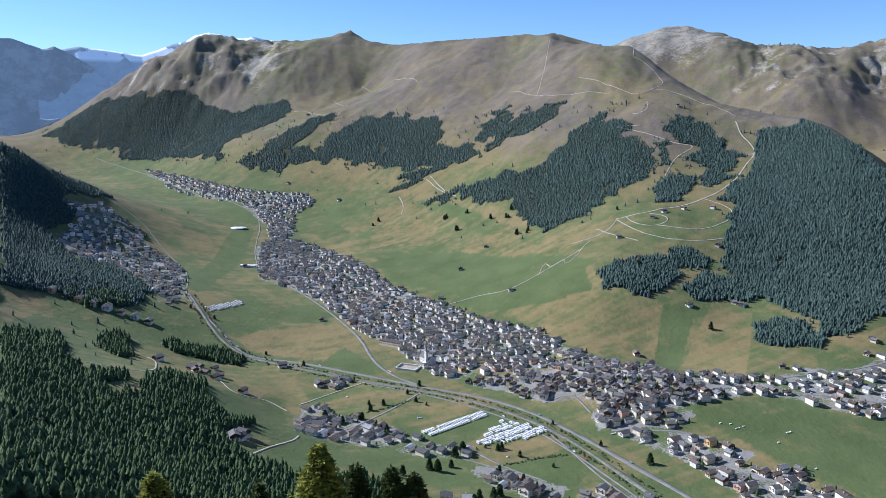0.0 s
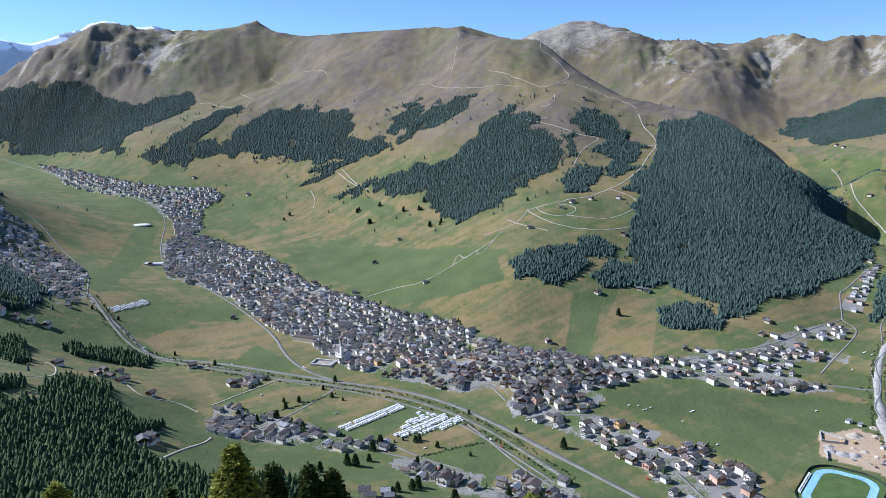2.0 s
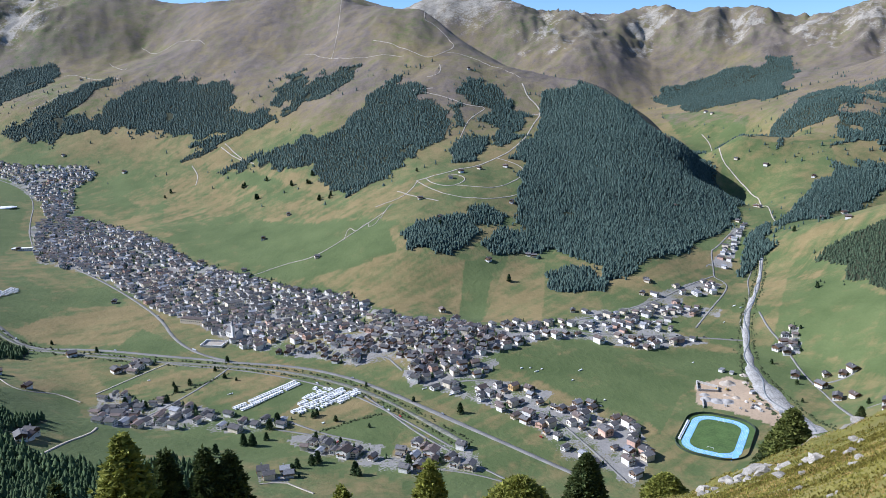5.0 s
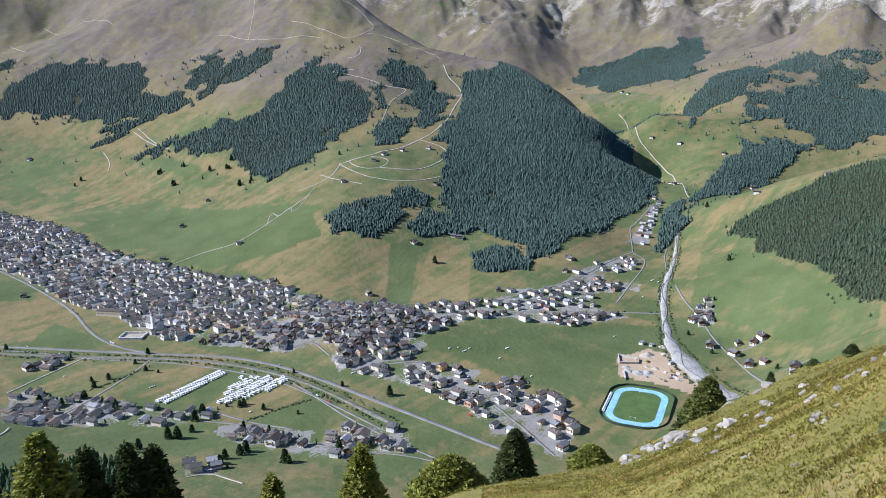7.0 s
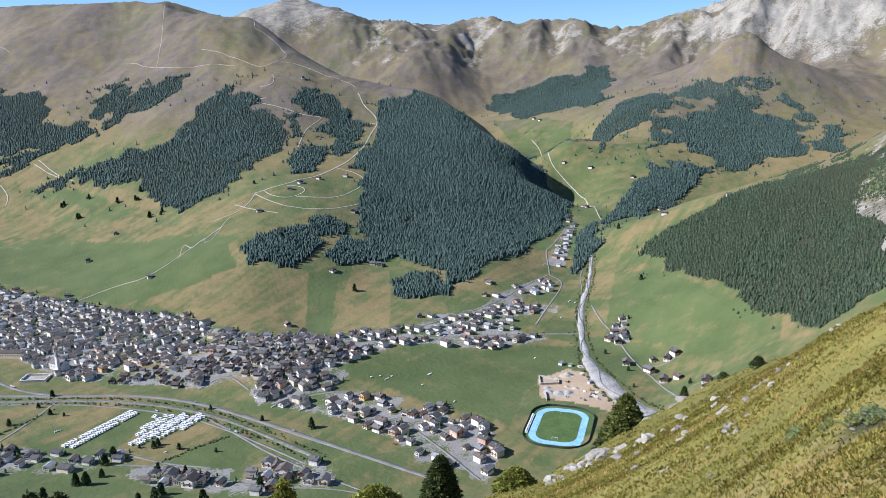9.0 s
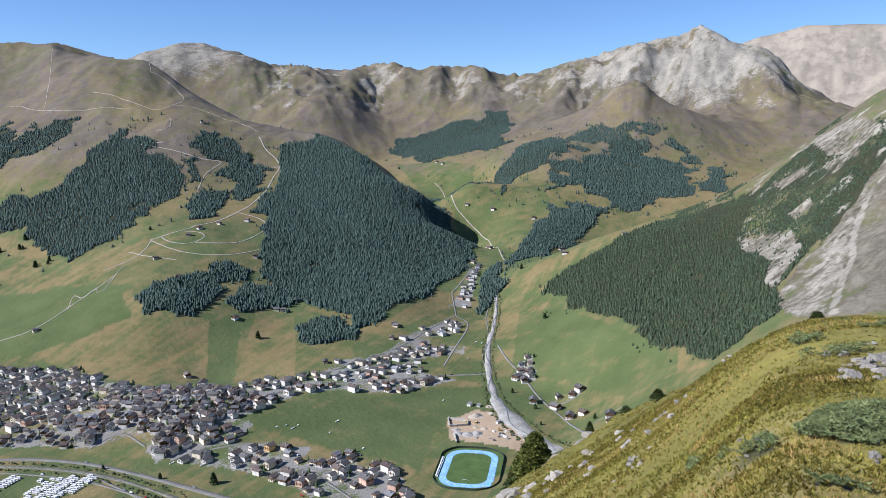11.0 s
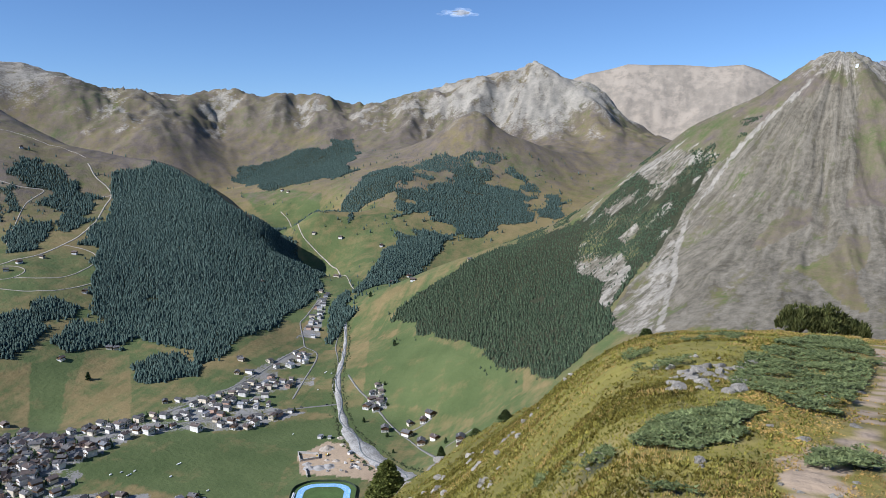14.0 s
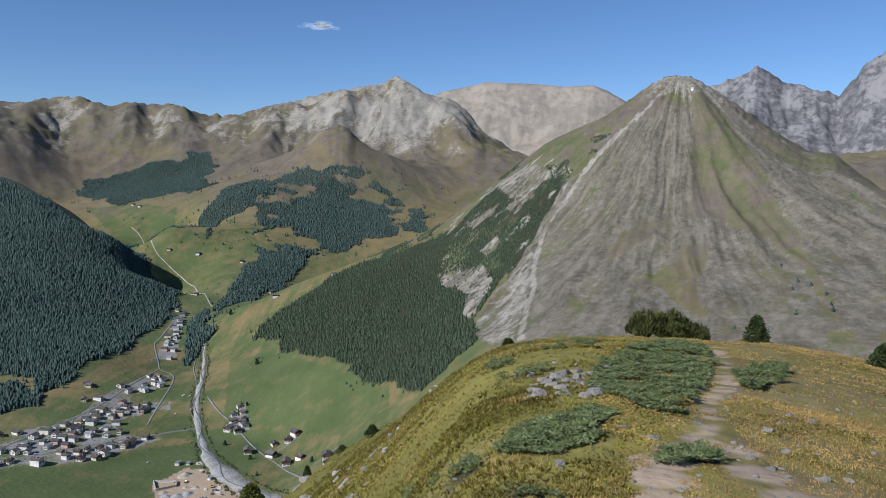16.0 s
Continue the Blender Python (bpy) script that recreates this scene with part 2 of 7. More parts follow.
# the brow of the viewpoint's hill: bearing, angle below the level, distance of the brow
BROW = [(-180, 12, 30), (-120, 20, 25), (-40, 31, 25), (0, 34, 25), (15, 34, 25), (23, 31.6, 40), (30, 30.6, 60), (36, 29, 75), (40, 26.7, 75),
        (44, 24.3, 70), (48, 21.8, 60), (51.5, 19.6, 48), (55, 16.5, 40), (58, 13.9, 34), (60.6, 12.9, 31), (65, 12.4, 30), (70, 12.1, 30),
        (77, 11.9, 30), (82.5, 12.1, 30), (87, 12.9, 28), (95, 14, 26), (120, 16, 26), (180, 12, 30)]
BROW_AZ, BROW_DIP, BROW_R = np.array(BROW).T
STAND = 2.0


def brow(az):
    dip, dist = 0.0, 0.0
    for k, w in ((-3, 0.12), (-1.5, 0.23), (0, 0.3), (1.5, 0.23), (3, 0.12)):
        dip = dip + w * np.interp(az + k, BROW_AZ, BROW_DIP)
        dist = dist + w * np.interp(az + k, BROW_AZ, BROW_R)
    return np.tan(np.radians(dip)), dist


def knots():
    pts = [p for line in RELIEF for p in line]
    for az in range(-40, 111, 10):
        s = float(brow(az)[0])
        extra = 0.35 if az > 35 else 0.09
        for r in (150, 290):
            z = EYE_Z - r * (s + extra * (0.7 if r == 150 else 1.0))
            pts.append((r * math.sin(radians(az)), r * math.cos(radians(az)), z))
    # lee slopes behind the crests
    for line, back, drop in ((MAIN_CREST[:10], 260, 110), (SPUR_EDGE, 190, 40), (NORTH_SLOPE[1:6], 190, 80), (GREY_PEAK[:6], 200, 110), (FAR_CREST[:12], 300, 150), (MESA_CREST, 280, 130)):
        for x, y, z in line:
            r = math.hypot(x, y)
            k = (r + back) / r
            pts.append((x * k, y * k, EYE_Z + (z - EYE_Z) * k - drop))
    pts += [(4900 * math.sin(radians(az)), 4900 * math.cos(radians(az)), 480) for az in range(-24, 90, 8)]
    for az in range(130, 321, 38):
        pts += [(r * math.sin(radians(az)), r * math.cos(radians(az)), z) for r, z in ((300, 330), (1500, 380), (4200, 640))]
    pts += [(r * math.sin(radians(az)), r * math.cos(radians(az)), z) for az, r, z in
            ((-60, 700, 330), (-55, 1500, 420), (-50, 2600, 560), (-45, 4200, 600), (-33, 4800, 330), (-28, 4850, 340), (95, 4300, 700), (110, 1500, 420), (105, 900, 260), (80, 3000, 350), (70, 3000, 330))]
    return np.array(pts, float)


KNOTS = knots()


def spline_fit(p, soft=0.003):
    q = p[:, :2] / 1000.0
    d2 = ((q[:, None] - q[None]) ** 2).sum(-1)
    k = 0.5 * d2 * np.log(d2 + 1e-9)
    n = len(q)
    m = np.zeros((n + 3, n + 3))
    m[:n, :n] = k + soft * np.eye(n)
    m[:n, n], m[:n, n + 1:] = 1, q
    m[n:, :n] = m[:n, n:].T
    return np.linalg.solve(m, np.concatenate([p[:, 2], [0, 0, 0]]))


WEIGHTS = spline_fit(KNOTS)


def spline(x, y):
    out = np.empty(x.shape)
    q = KNOTS[:, :2] / 1000.0
    for s in range(0, len(x), 20000):
        a, b = x[s:s + 20000] / 1000.0, y[s:s + 20000] / 1000.0
        d2 = (a[:, None] - q[:, 0]) ** 2 + (b[:, None] - q[:, 1]) ** 2
        out[s:s + 20000] = (0.5 * d2 * np.log(d2 + 1e-9)) @ WEIGHTS[:-3] + WEIGHTS[-3] + WEIGHTS[-2] * a + WEIGHTS[-1] * b
    return out


def erosion(x, y, gx, gy, step, octaves=4, branch=0.55):
    """Ribs and runnels that branch down the fall line of a slope of gradient gx, gy: 1 on a rib to -1 in a runnel."""
    total, size, norm = 0.0, 1.0, 0.0
    gx, gy = gx.copy(), gy.copy()
    for o in range(octaves):
        k = 2.0 ** o / step
        px, py = x * k + 31.7 * o, y * k + 12.9 * o
        cx, cy = np.floor(px), np.floor(py)
        ln = np.hypot(gx, gy) + 1e-6
        tx, ty = -gy / ln, gx / ln
        val, dif, wsum = np.zeros(x.shape), np.zeros(x.shape), np.full(x.shape, 1e-6)
        for i in (-1, 0, 1, 2):
            for j in (-1, 0, 1, 2):
                a, b = (cx + i).astype(int), (cy + j).astype(int)
                ox = px - (cx + i) - 0.6 * (LATTICE[(a + 7 * o) & 255, b & 255] - 0.5)
                oy = py - (cy + j) - 0.6 * (LATTICE[(b + 91) & 255, (a + 3 * o) & 255] - 0.5)
                w = np.exp(-2.2 * (ox * ox + oy * oy))
                ph = 5.0 * (ox * tx + oy * ty) + 6.28 * LATTICE[(a + 40) & 255, (b + 17) & 255]
                val += w * np.cos(ph)
                dif -= w * np.sin(ph)
                wsum += w
        val, dif = val / wsum, dif / wsum
        total = total + size * (1 - 2 * np.sqrt(np.clip((1 - val) / 2, 0, 1) + 0.002))
        gx, gy = gx + branch * dif * tx, gy + branch * dif * ty
        norm += size
        size *= 0.55
    return total / norm


def relief(x, y):
    """The ground's height over the plan in metres, and how far each point lies on a rib (1) or in a runnel (-1) of the rock."""
    r, az = np.hypot(x, y), np.degrees(np.arctan2(x, y))
    z = spline(x, y)
    rib = np.zeros(x.shape)
    m = (r > 600) & (az > -40) & (az < 98) & (z > 20)
    gx = (spline(x[m] + 30, y[m]) - z[m]) / 30
    gy = (spline(x[m], y[m] + 30) - z[m]) / 30
    bend = 0.25 * smooth(1500, 2600, r[m])
    gx, gy = gx + bend * fbm(x[m], y[m], 700, 2), gy + bend * fbm(x[m] + 50, y[m], 700, 2)
    far_off = r[m] > 1900
    e = np.zeros(m.sum())
    for pick, step in ((far_off, 430), (~far_off, 150)):
        e[pick] = erosion(x[m][pick], y[m][pick], gx[pick], gy[pick], step, 5 if step > 200 else 4)
    rib[m] = e
    z = 2.0 * np.log1p(np.exp(np.clip(z / 2.0, -40, 40))) * (z < 60) + z * (z >= 60)
    hill = smooth(25, 200, z) * smooth(250, 700, r)
    z = z + hill * (9 * fbm(x, y, 420, 4) + 2.2 * fbm(x + 900, y, 60, 3))
    rugged = np.clip(smooth(17, 24, az) + smooth(-600, -1000, x) * smooth(3700, 4000, r) + 0.16, 0, 1)
    crag = smooth(390, 640, z + 60 * fbm(x, y, 600, 2)) * smooth(2500, 3200, r) * rugged * (1 - np.exp(-((x - 2420) / 330) ** 2 - ((y - 2180) / 330) ** 2))
    z = z + crag * (56 * (rib - 0.2) + 24 * fbm(x + 300, y, 150, 4, True) + 9 * fbm(x, y, 45, 3))
    z = z + 46 * np.exp(-np.hypot(x - -497, y - 4220) / 75) + 34 * np.exp(-np.hypot(x - 544, y - 3861) / 60)
    away = np.hypot(x - 3327, y - 2564)
    z = z + 75 * np.exp(-away / 170) - 75 * np.exp(-(away / 420) ** 2)
    z = z - 62 * np.exp(-(np.hypot(x - 3149, y - 2853) / 420) ** 2)
    fold = smooth(160, 420, z) * smooth(1900, 2500, r)
    z = z + fold * (1 - crag) * 20 * (rib - 0.05)
    grey = np.exp(-(((x - 1420) / 420) ** 2 + ((y - 360) / 420) ** 2)) * hill
    z = z + grey * (11 * rib + 17 * fan(x, y, 1640, 500, 7.0, 420) + 2.2 * fbm(x, y, 26, 3, True))
    z = z + smooth(900, 1200, r) * (1 - smooth(1900, 2100, r)) * hill * (1 - grey) * 3.5 * rib
    far = z
    s, br = brow(az)
    h = s * r + STAND * (1 - r / br) ** 2 * (r < br) + (r > br) * 0.6 * (np.sqrt(np.maximum(r - br, 0) ** 2 + 900) - 30)
    lump = smooth(3, 14, r)
    h = h - lump * (0.35 * fbm(x, y, 9, 3) + 0.07 * fbm(x, y, 1.3, 3)) * smooth(0, 1, 1.1 - r / (br * 2.4) + 0.25)
    h = h - smooth(3, 6, r) * (1 - smooth(70, 110, r)) * 0.05 * fbm(x, y, 0.5, 2) * smooth(0, 30, r)
    craggy = smooth(34, 37, az) * (1 - smooth(50, 56, az)) * smooth(40, 60, r) * (1 - smooth(90, 120, r))
    h = h - craggy * 1.6 * fbm(x, y, 7, 4, True)
    near = EYE_Z - h
    w = smooth(110, 270, r)
    return near * (1 - w) + far * w, rib


def plain(name, color, rough=0.9):
    m = bpy.data.materials.new(name)
    m.use_nodes = True
    b = m.node_tree.nodes["Principled BSDF"]
    b.inputs["Base Color"].default_value = (*color, 1)
    b.inputs["Roughness"].default_value = rough
    return m


def sheet_axes():
    az = np.concatenate([np.arange(-180, -38, 4.0), np.arange(-38, -33, 0.5), np.arange(-33, 91, 0.14), np.arange(91, 97, 0.5), np.arange(97, 180, 4.0)])
    r = np.concatenate([[0.02], np.geomspace(0.8, 3.4, 12)[:-1], np.geomspace(3.4, 70, 130)[:-1], np.geomspace(70, 800, 110)[:-1], np.geomspace(800, 2400, 160)[:-1], np.geomspace(2400, 4300, 150)[:-1], np.linspace(4300, 4940, 26)])
    return az, r


def mesh_grid(name, x, y, z, closed):
    """A mesh of quads over rows and columns of points."""
    rows, cols = x.shape
    co = np.stack([x, y, z], -1).reshape(-1, 3)
    i, j = np.meshgrid(np.arange(rows - 1), np.arange(cols if closed else cols - 1), indexing="ij")
    j2 = (j + 1) % cols
    quads = np.stack([i * cols + j, (i + 1) * cols + j, (i + 1) * cols + j2, i * cols + j2], -1).reshape(-1, 4)
    me = bpy.data.meshes.new(name)
    me.vertices.add(len(co))
    me.vertices.foreach_set("co", co.astype(np.float32).ravel())
    me.loops.add(quads.size)
    me.loops.foreach_set("vertex_index", quads.astype(np.int32).ravel())
    me.polygons.add(len(quads))
    me.polygons.foreach_set("loop_start", np.arange(0, quads.size, 4, dtype=np.int32))
    me.update(calc_edges=True)
    me.shade_smooth()
    return me


az, rr = sheet_axes()
A, RAD = np.meshgrid(np.radians(az), rr)
GX, GY = RAD * np.sin(A), RAD * np.cos(A)
GZ, RIB = (v.reshape(GX.shape) for v in relief(GX.ravel(), GY.ravel()))
# crests against the sky: bearing and angle over the level
CREST_LINE = [(-22.46, 2.33), (-20.76, 3.64), (-19.27, 4.09), (-18.12, 4.88), (-17.35, 5.28), (-16.39, 5.45), (-15.45, 5.37), (-14.31, 5.09), (-9.97, 5.17), (-7.95, 5.51), (-7.05, 5.84), (-6.72, 5.92), (-6.24, 5.61), (-5.51, 5.22), (-3.47, 4.92),
              (-0.37, 5.21), (4.77, 5.55), (6.24, 5.69), (7.02, 5.48), (7.62, 5.79), (8.84, 5.5), (10.45, 5.05), (11.85, 4.75), (12.44, 4.82), (13.21, 5.26), (14.74, 5.61), (15.31, 5.9), (16.25, 5.99), (17.87, 5.9), (18.41, 5.54), (19.63, 5.47), (20.19, 5.19)]
CREST_LINE += [(21.85, 4.58), (23.93, 4.6), (25.59, 4.28), (27.0, 4.21), (28.64, 4.57), (30.29, 4.78), (31.11, 4.66), (32.55, 4.18), (33.6, 4.58), (35.26, 4.41), (36.72, 4.56), (37.55, 4.23), (38.59, 3.82), (41.08, 3.91), (43.14, 4.6), (45.2, 5.01),
               (47.38, 5.67), (49.46, 6.02), (51.55, 6.37), (52.39, 6.94), (53.02, 6.66), (53.65, 6.26), (54.91, 5.53), (56.58, 5.3), (57.85, 4.34), (59.12, 3.47)]
PEAK_LINE = [(62.06, 1.24), (64.49, 2.55), (66.08, 3.28), (68.03, 4.14), (69.92, 5.49), (71.4, 6.5), (72.22, 6.81), (73.62, 6.73), (74.74, 6.12), (77.31, 4.34), (79.1, 2.98), (80.83, 1.84), (83.1, 0.62)]


def lift_crest(line, r0, r1, reach):
    """Raises or lowers the upper slopes so that their crest follows a line."""
    la, le = np.array(line).T
    cols, rows = np.flatnonzero((az >= la[0]) & (az <= la[-1])), np.flatnonzero((rr > r0) & (rr < r1))
    part_z, dist = GZ[np.ix_(rows, cols)], rr[rows][:, None]
    slope = (part_z - EYE_Z) / dist
    top = slope.max(0)
    miss = np.tan(np.radians(np.interp(az[cols], la, le))) - top
    miss = np.convolve(np.pad(miss, 3, "edge"), np.ones(7) / 7, "valid") * np.clip((az[cols] - la[0]) / 1.5, 0, 1) * np.clip((la[-1] - az[cols]) / 1.5, 0, 1)
    GZ[np.ix_(rows, cols)] = part_z + miss * dist * smooth(top - reach, top, slope)


lift_crest(CREST_LINE, 2300, 4700, 0.07)
lift_crest(PEAK_LINE, 1100, 2000, 0.06)
AZ_WRAP, GZ_WRAP = np.append(az, 180.0), np.concatenate([GZ, GZ[:, :1]], 1)


def height(x, y):
    """The height of the ground sheet at places of the plan, in metres."""
    x, y = np.asarray(x, float), np.asarray(y, float)
    u = np.interp(np.degrees(np.arctan2(x, y)), AZ_WRAP, np.arange(len(AZ_WRAP)))
    v = np.interp(np.hypot(x, y), rr, np.arange(len(rr)))
    i, j = np.minimum(v.astype(int), len(rr) - 2), np.minimum(u.astype(int), len(AZ_WRAP) - 2)
    v, u = v - i, u - j
    return (GZ_WRAP[i, j] * (1 - u) + GZ_WRAP[i, j + 1] * u) * (1 - v) + (GZ_WRAP[i + 1, j] * (1 - u) + GZ_WRAP[i + 1, j + 1] * u) * v


ground_mesh = mesh_grid("ground", GX, GY, GZ, True)
ground = tagged(new("ground", ground_mesh), "alpine valley floor and slopes of meadow, forest and rock", "ground", kind="structure")
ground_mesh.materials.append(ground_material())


# ---------------------------------------------------------------- plan of the ground cover, in metres
WOODS = {
    "spur_lee": [(1518, 2372), (1378, 2069), (1326, 1906), (1329, 1849), (1141, 1551), (1064, 1493), (1095, 1599), (1172, 1799), (1169, 1887)],
    "main_west": [(52, 2313), (73, 2383), (194, 2344), (299, 2309), (358, 2368), (426, 2452), (509, 2507), (566, 2448), (598, 2367), (536, 2333), (621, 2271), (575, 2075), (535, 2036), (447, 1991), (375, 1932), (330, 1920), (270, 1889), (232, 1996), (169, 2149), (106, 2242)],
    "lift_strip": [(643, 2257), (670, 2207), (632, 2119), (576, 2043)],
    "middle": [(660, 2310), (698, 2344), (747, 2408), (794, 2357), (813, 2306), (832, 2260), (832, 2132), (790, 2072), (690, 1975), (651, 1970), (732, 2225), (667, 2252)],
    "middle_low": [(559, 1997), (619, 2052), (663, 2028), (637, 1938), (578, 1878), (530, 1891)],
    "main_east": [(932, 2281), (989, 2269), (1068, 2267), (1103, 2136), (1143, 2011), (1153, 1866), (1354, 2019), (1167, 1658), (1120, 1552), (1068, 1491), (980, 1423), (895, 1385), (804, 1331), (717, 1274), (667, 1275), (659, 1359), (615, 1430), (566, 1434), (509, 1416), (470, 1406), (464, 1449), (519, 1508), (574, 1519), (589, 1608), (675, 1773), (717, 1860), (677, 1898), (772, 1996), (874, 2129)],
    "east_tongue": [(561, 1321), (626, 1344), (665, 1271), (637, 1230), (575, 1235), (542, 1265)],
    "lower": [(308, 1504), (337, 1543), (419, 1582), (470, 1586), (485, 1611), (533, 1620), (573, 1584), (547, 1533), (478, 1533), (422, 1418), (389, 1402), (357, 1447), (304, 1454)],
    "far_west": [(-1969, 3774), (-1915, 3869), (-1832, 3950), (-1712, 3948), (-1570, 3883), (-1350, 3824), (-1207, 3766), (-1018, 3624), (-896, 3561), (-739, 3564), (-666, 3449), (-750, 3364), (-830, 3280), (-911, 3217), (-915, 3097), (-1053, 3283), (-1204, 3363), (-1379, 3423), (-1499, 3501), (-1571, 3583), (-1697, 3628), (-1817, 3656)],
    "far_mid": [(-818, 2989), (-757, 3068), (-700, 3123), (-622, 3206), (-535, 3255), (-442, 3281), (-518, 3144), (-572, 3055), (-488, 2950), (-525, 2904), (-614, 2917), (-704, 2927)],
    "far_east": [(-532, 2945), (-501, 3035), (-463, 3085), (-397, 3107), (-334, 3159), (-242, 3173), (-99, 3086), (-9, 2952), (34, 2868), (12, 2786), (-49, 2782), (12, 2716), (91, 2688), (118, 2631), (31, 2607), (-47, 2616), (-127, 2666), (-169, 2709), (-213, 2768), (-304, 2852), (-394, 2898), (-458, 2888)],
    "band": [(-182, 2600), (-144, 2617), (-46, 2608), (109, 2627), (125, 2568), (11, 2566), (-84, 2551), (-161, 2568)],
    "band_low": [(-61, 2389), (-7, 2399), (64, 2371), (80, 2323), (11, 2362), (-42, 2363)],
    "side_far": [(1829, 3149), (2015, 3191), (2177, 3133), (2264, 3015), (2411, 2976), (2257, 2744), (2092, 2662), (2011, 2446), (1901, 2455), (1853, 2546), (1774, 2595), (1714, 2675), (1787, 2978)],
    "side_mid": [(1443, 2080), (1604, 2170), (1677, 2167), (1776, 2192), (1939, 2289), (2071, 2305), (1975, 2071), (1864, 2013), (1800, 1987), (1831, 1948), (1757, 1953), (1659, 2017), (1540, 1960), (1465, 1952)],
    "side_main": [(1629, 1782), (1750, 1888), (1785, 1955), (1878, 1940), (1977, 1956), (2119, 1981), (2183, 1984), (2187, 1904), (2165, 1804), (2215, 1769), (2179, 1679), (2061, 1597), (1953, 1554), (1864, 1570), (1763, 1594), (1687, 1641), (1749, 1677), (1747, 1803)],
    "side_low": [(1311, 1546), (1539, 1683), (1622, 1723), (1686, 1689), (1617, 1631), (1607, 1585), (1473, 1540), (1301, 1488)],
    "side_gully": [(2079, 1577), (2235, 1663), (2345, 1673), (2151, 1530), (2059, 1528)],
    "side_upper": [(1944, 2187), (2173, 2182), (2268, 2028), (2353, 1926), (2321, 1788), (2239, 1673), (2229, 1880), (2167, 1968), (1969, 1978), (1961, 2085)],
    "north": [(1047, 1169), (1095, 1188), (1159, 1168), (1252, 1122), (1311, 1010), (1336, 894), (1316, 798), (1253, 697), (1178, 621), (1141, 633), (1072, 626), (988, 602), (904, 555), (856, 561), (822, 585), (880, 678), (922, 779), (950, 906), (988, 983), (986, 1026)],
    "river_wood": [(951, 1273), (1123, 1462), (1178, 1464), (1066, 1330), (997, 1275), (943, 1242)],
    "near_a": [(-592, 980), (-583, 1030), (-563, 1074), (-513, 991), (-488, 907), (-450, 900), (-435, 861), (-412, 861), (-382, 809), (-367, 802), (-344, 840), (-328, 865), (-304, 915), (-284, 895), (-265, 877), (-241, 890), (-232, 868), (-253, 814), (-235, 761), (-214, 763), (-200, 731), (-166, 733), (-131, 732), (-90, 784), (-52, 767), (-49, 721), (-221, 351)],
    "copse": [(-536, 1135), (-552, 1185), (-544, 1208), (-518, 1201), (-463, 1099), (-460, 1067), (-477, 1062), (-504, 1086)],
    "hedge": [(-468, 1219), (-467, 1250), (-439, 1249), (-403, 1259), (-376, 1264), (-340, 1236), (-341, 1206), (-385, 1200), (-440, 1199)],
    "left_high": [(-1144, 1983), (-1102, 2030), (-1050, 2067), (-1012, 2194), (-957, 2213), (-969, 2016), (-983, 1940), (-932, 1901), (-927, 1778), (-847, 1663), (-789, 1618), (-697, 1468), (-667, 1315), (-739, 1241)],
    "left_low": [(-767, 1596), (-736, 1660), (-625, 1536), (-580, 1449), (-572, 1350), (-623, 1327), (-656, 1292), (-682, 1327)],
    "gully_wood": [(131, 2701), (157, 2817), (212, 2868), (250, 2823), (211, 2706), (290, 2713), (350, 2722), (426, 2700), (395, 2615), (295, 2576), (221, 2581), (146, 2606)],
    "side_copse": [(1476, 1884), (1519, 1890), (1563, 1886), (1527, 1862), (1490, 1868)],
    "near_patch": [(-354, 860), (-371, 917), (-377, 1001), (-349, 1010), (-330, 1010), (-305, 930), (-328, 865)],
    "near_row": [(-409, 839), (-427, 888), (-413, 893), (-399, 916), (-381, 880), (-387, 850)],
    "far_row": [(-622, 1280), (-643, 1339), (-631, 1369), (-581, 1372), (-574, 1349), (-600, 1319)],
    "far_patch": [(-659, 1289), (-674, 1329), (-665, 1343), (-641, 1302)],
    "side_strip": [(1167, 1443), (1265, 1514), (1483, 1676), (1673, 1685), (1698, 1614), (1554, 1566), (1306, 1457), (1187, 1421)],
}
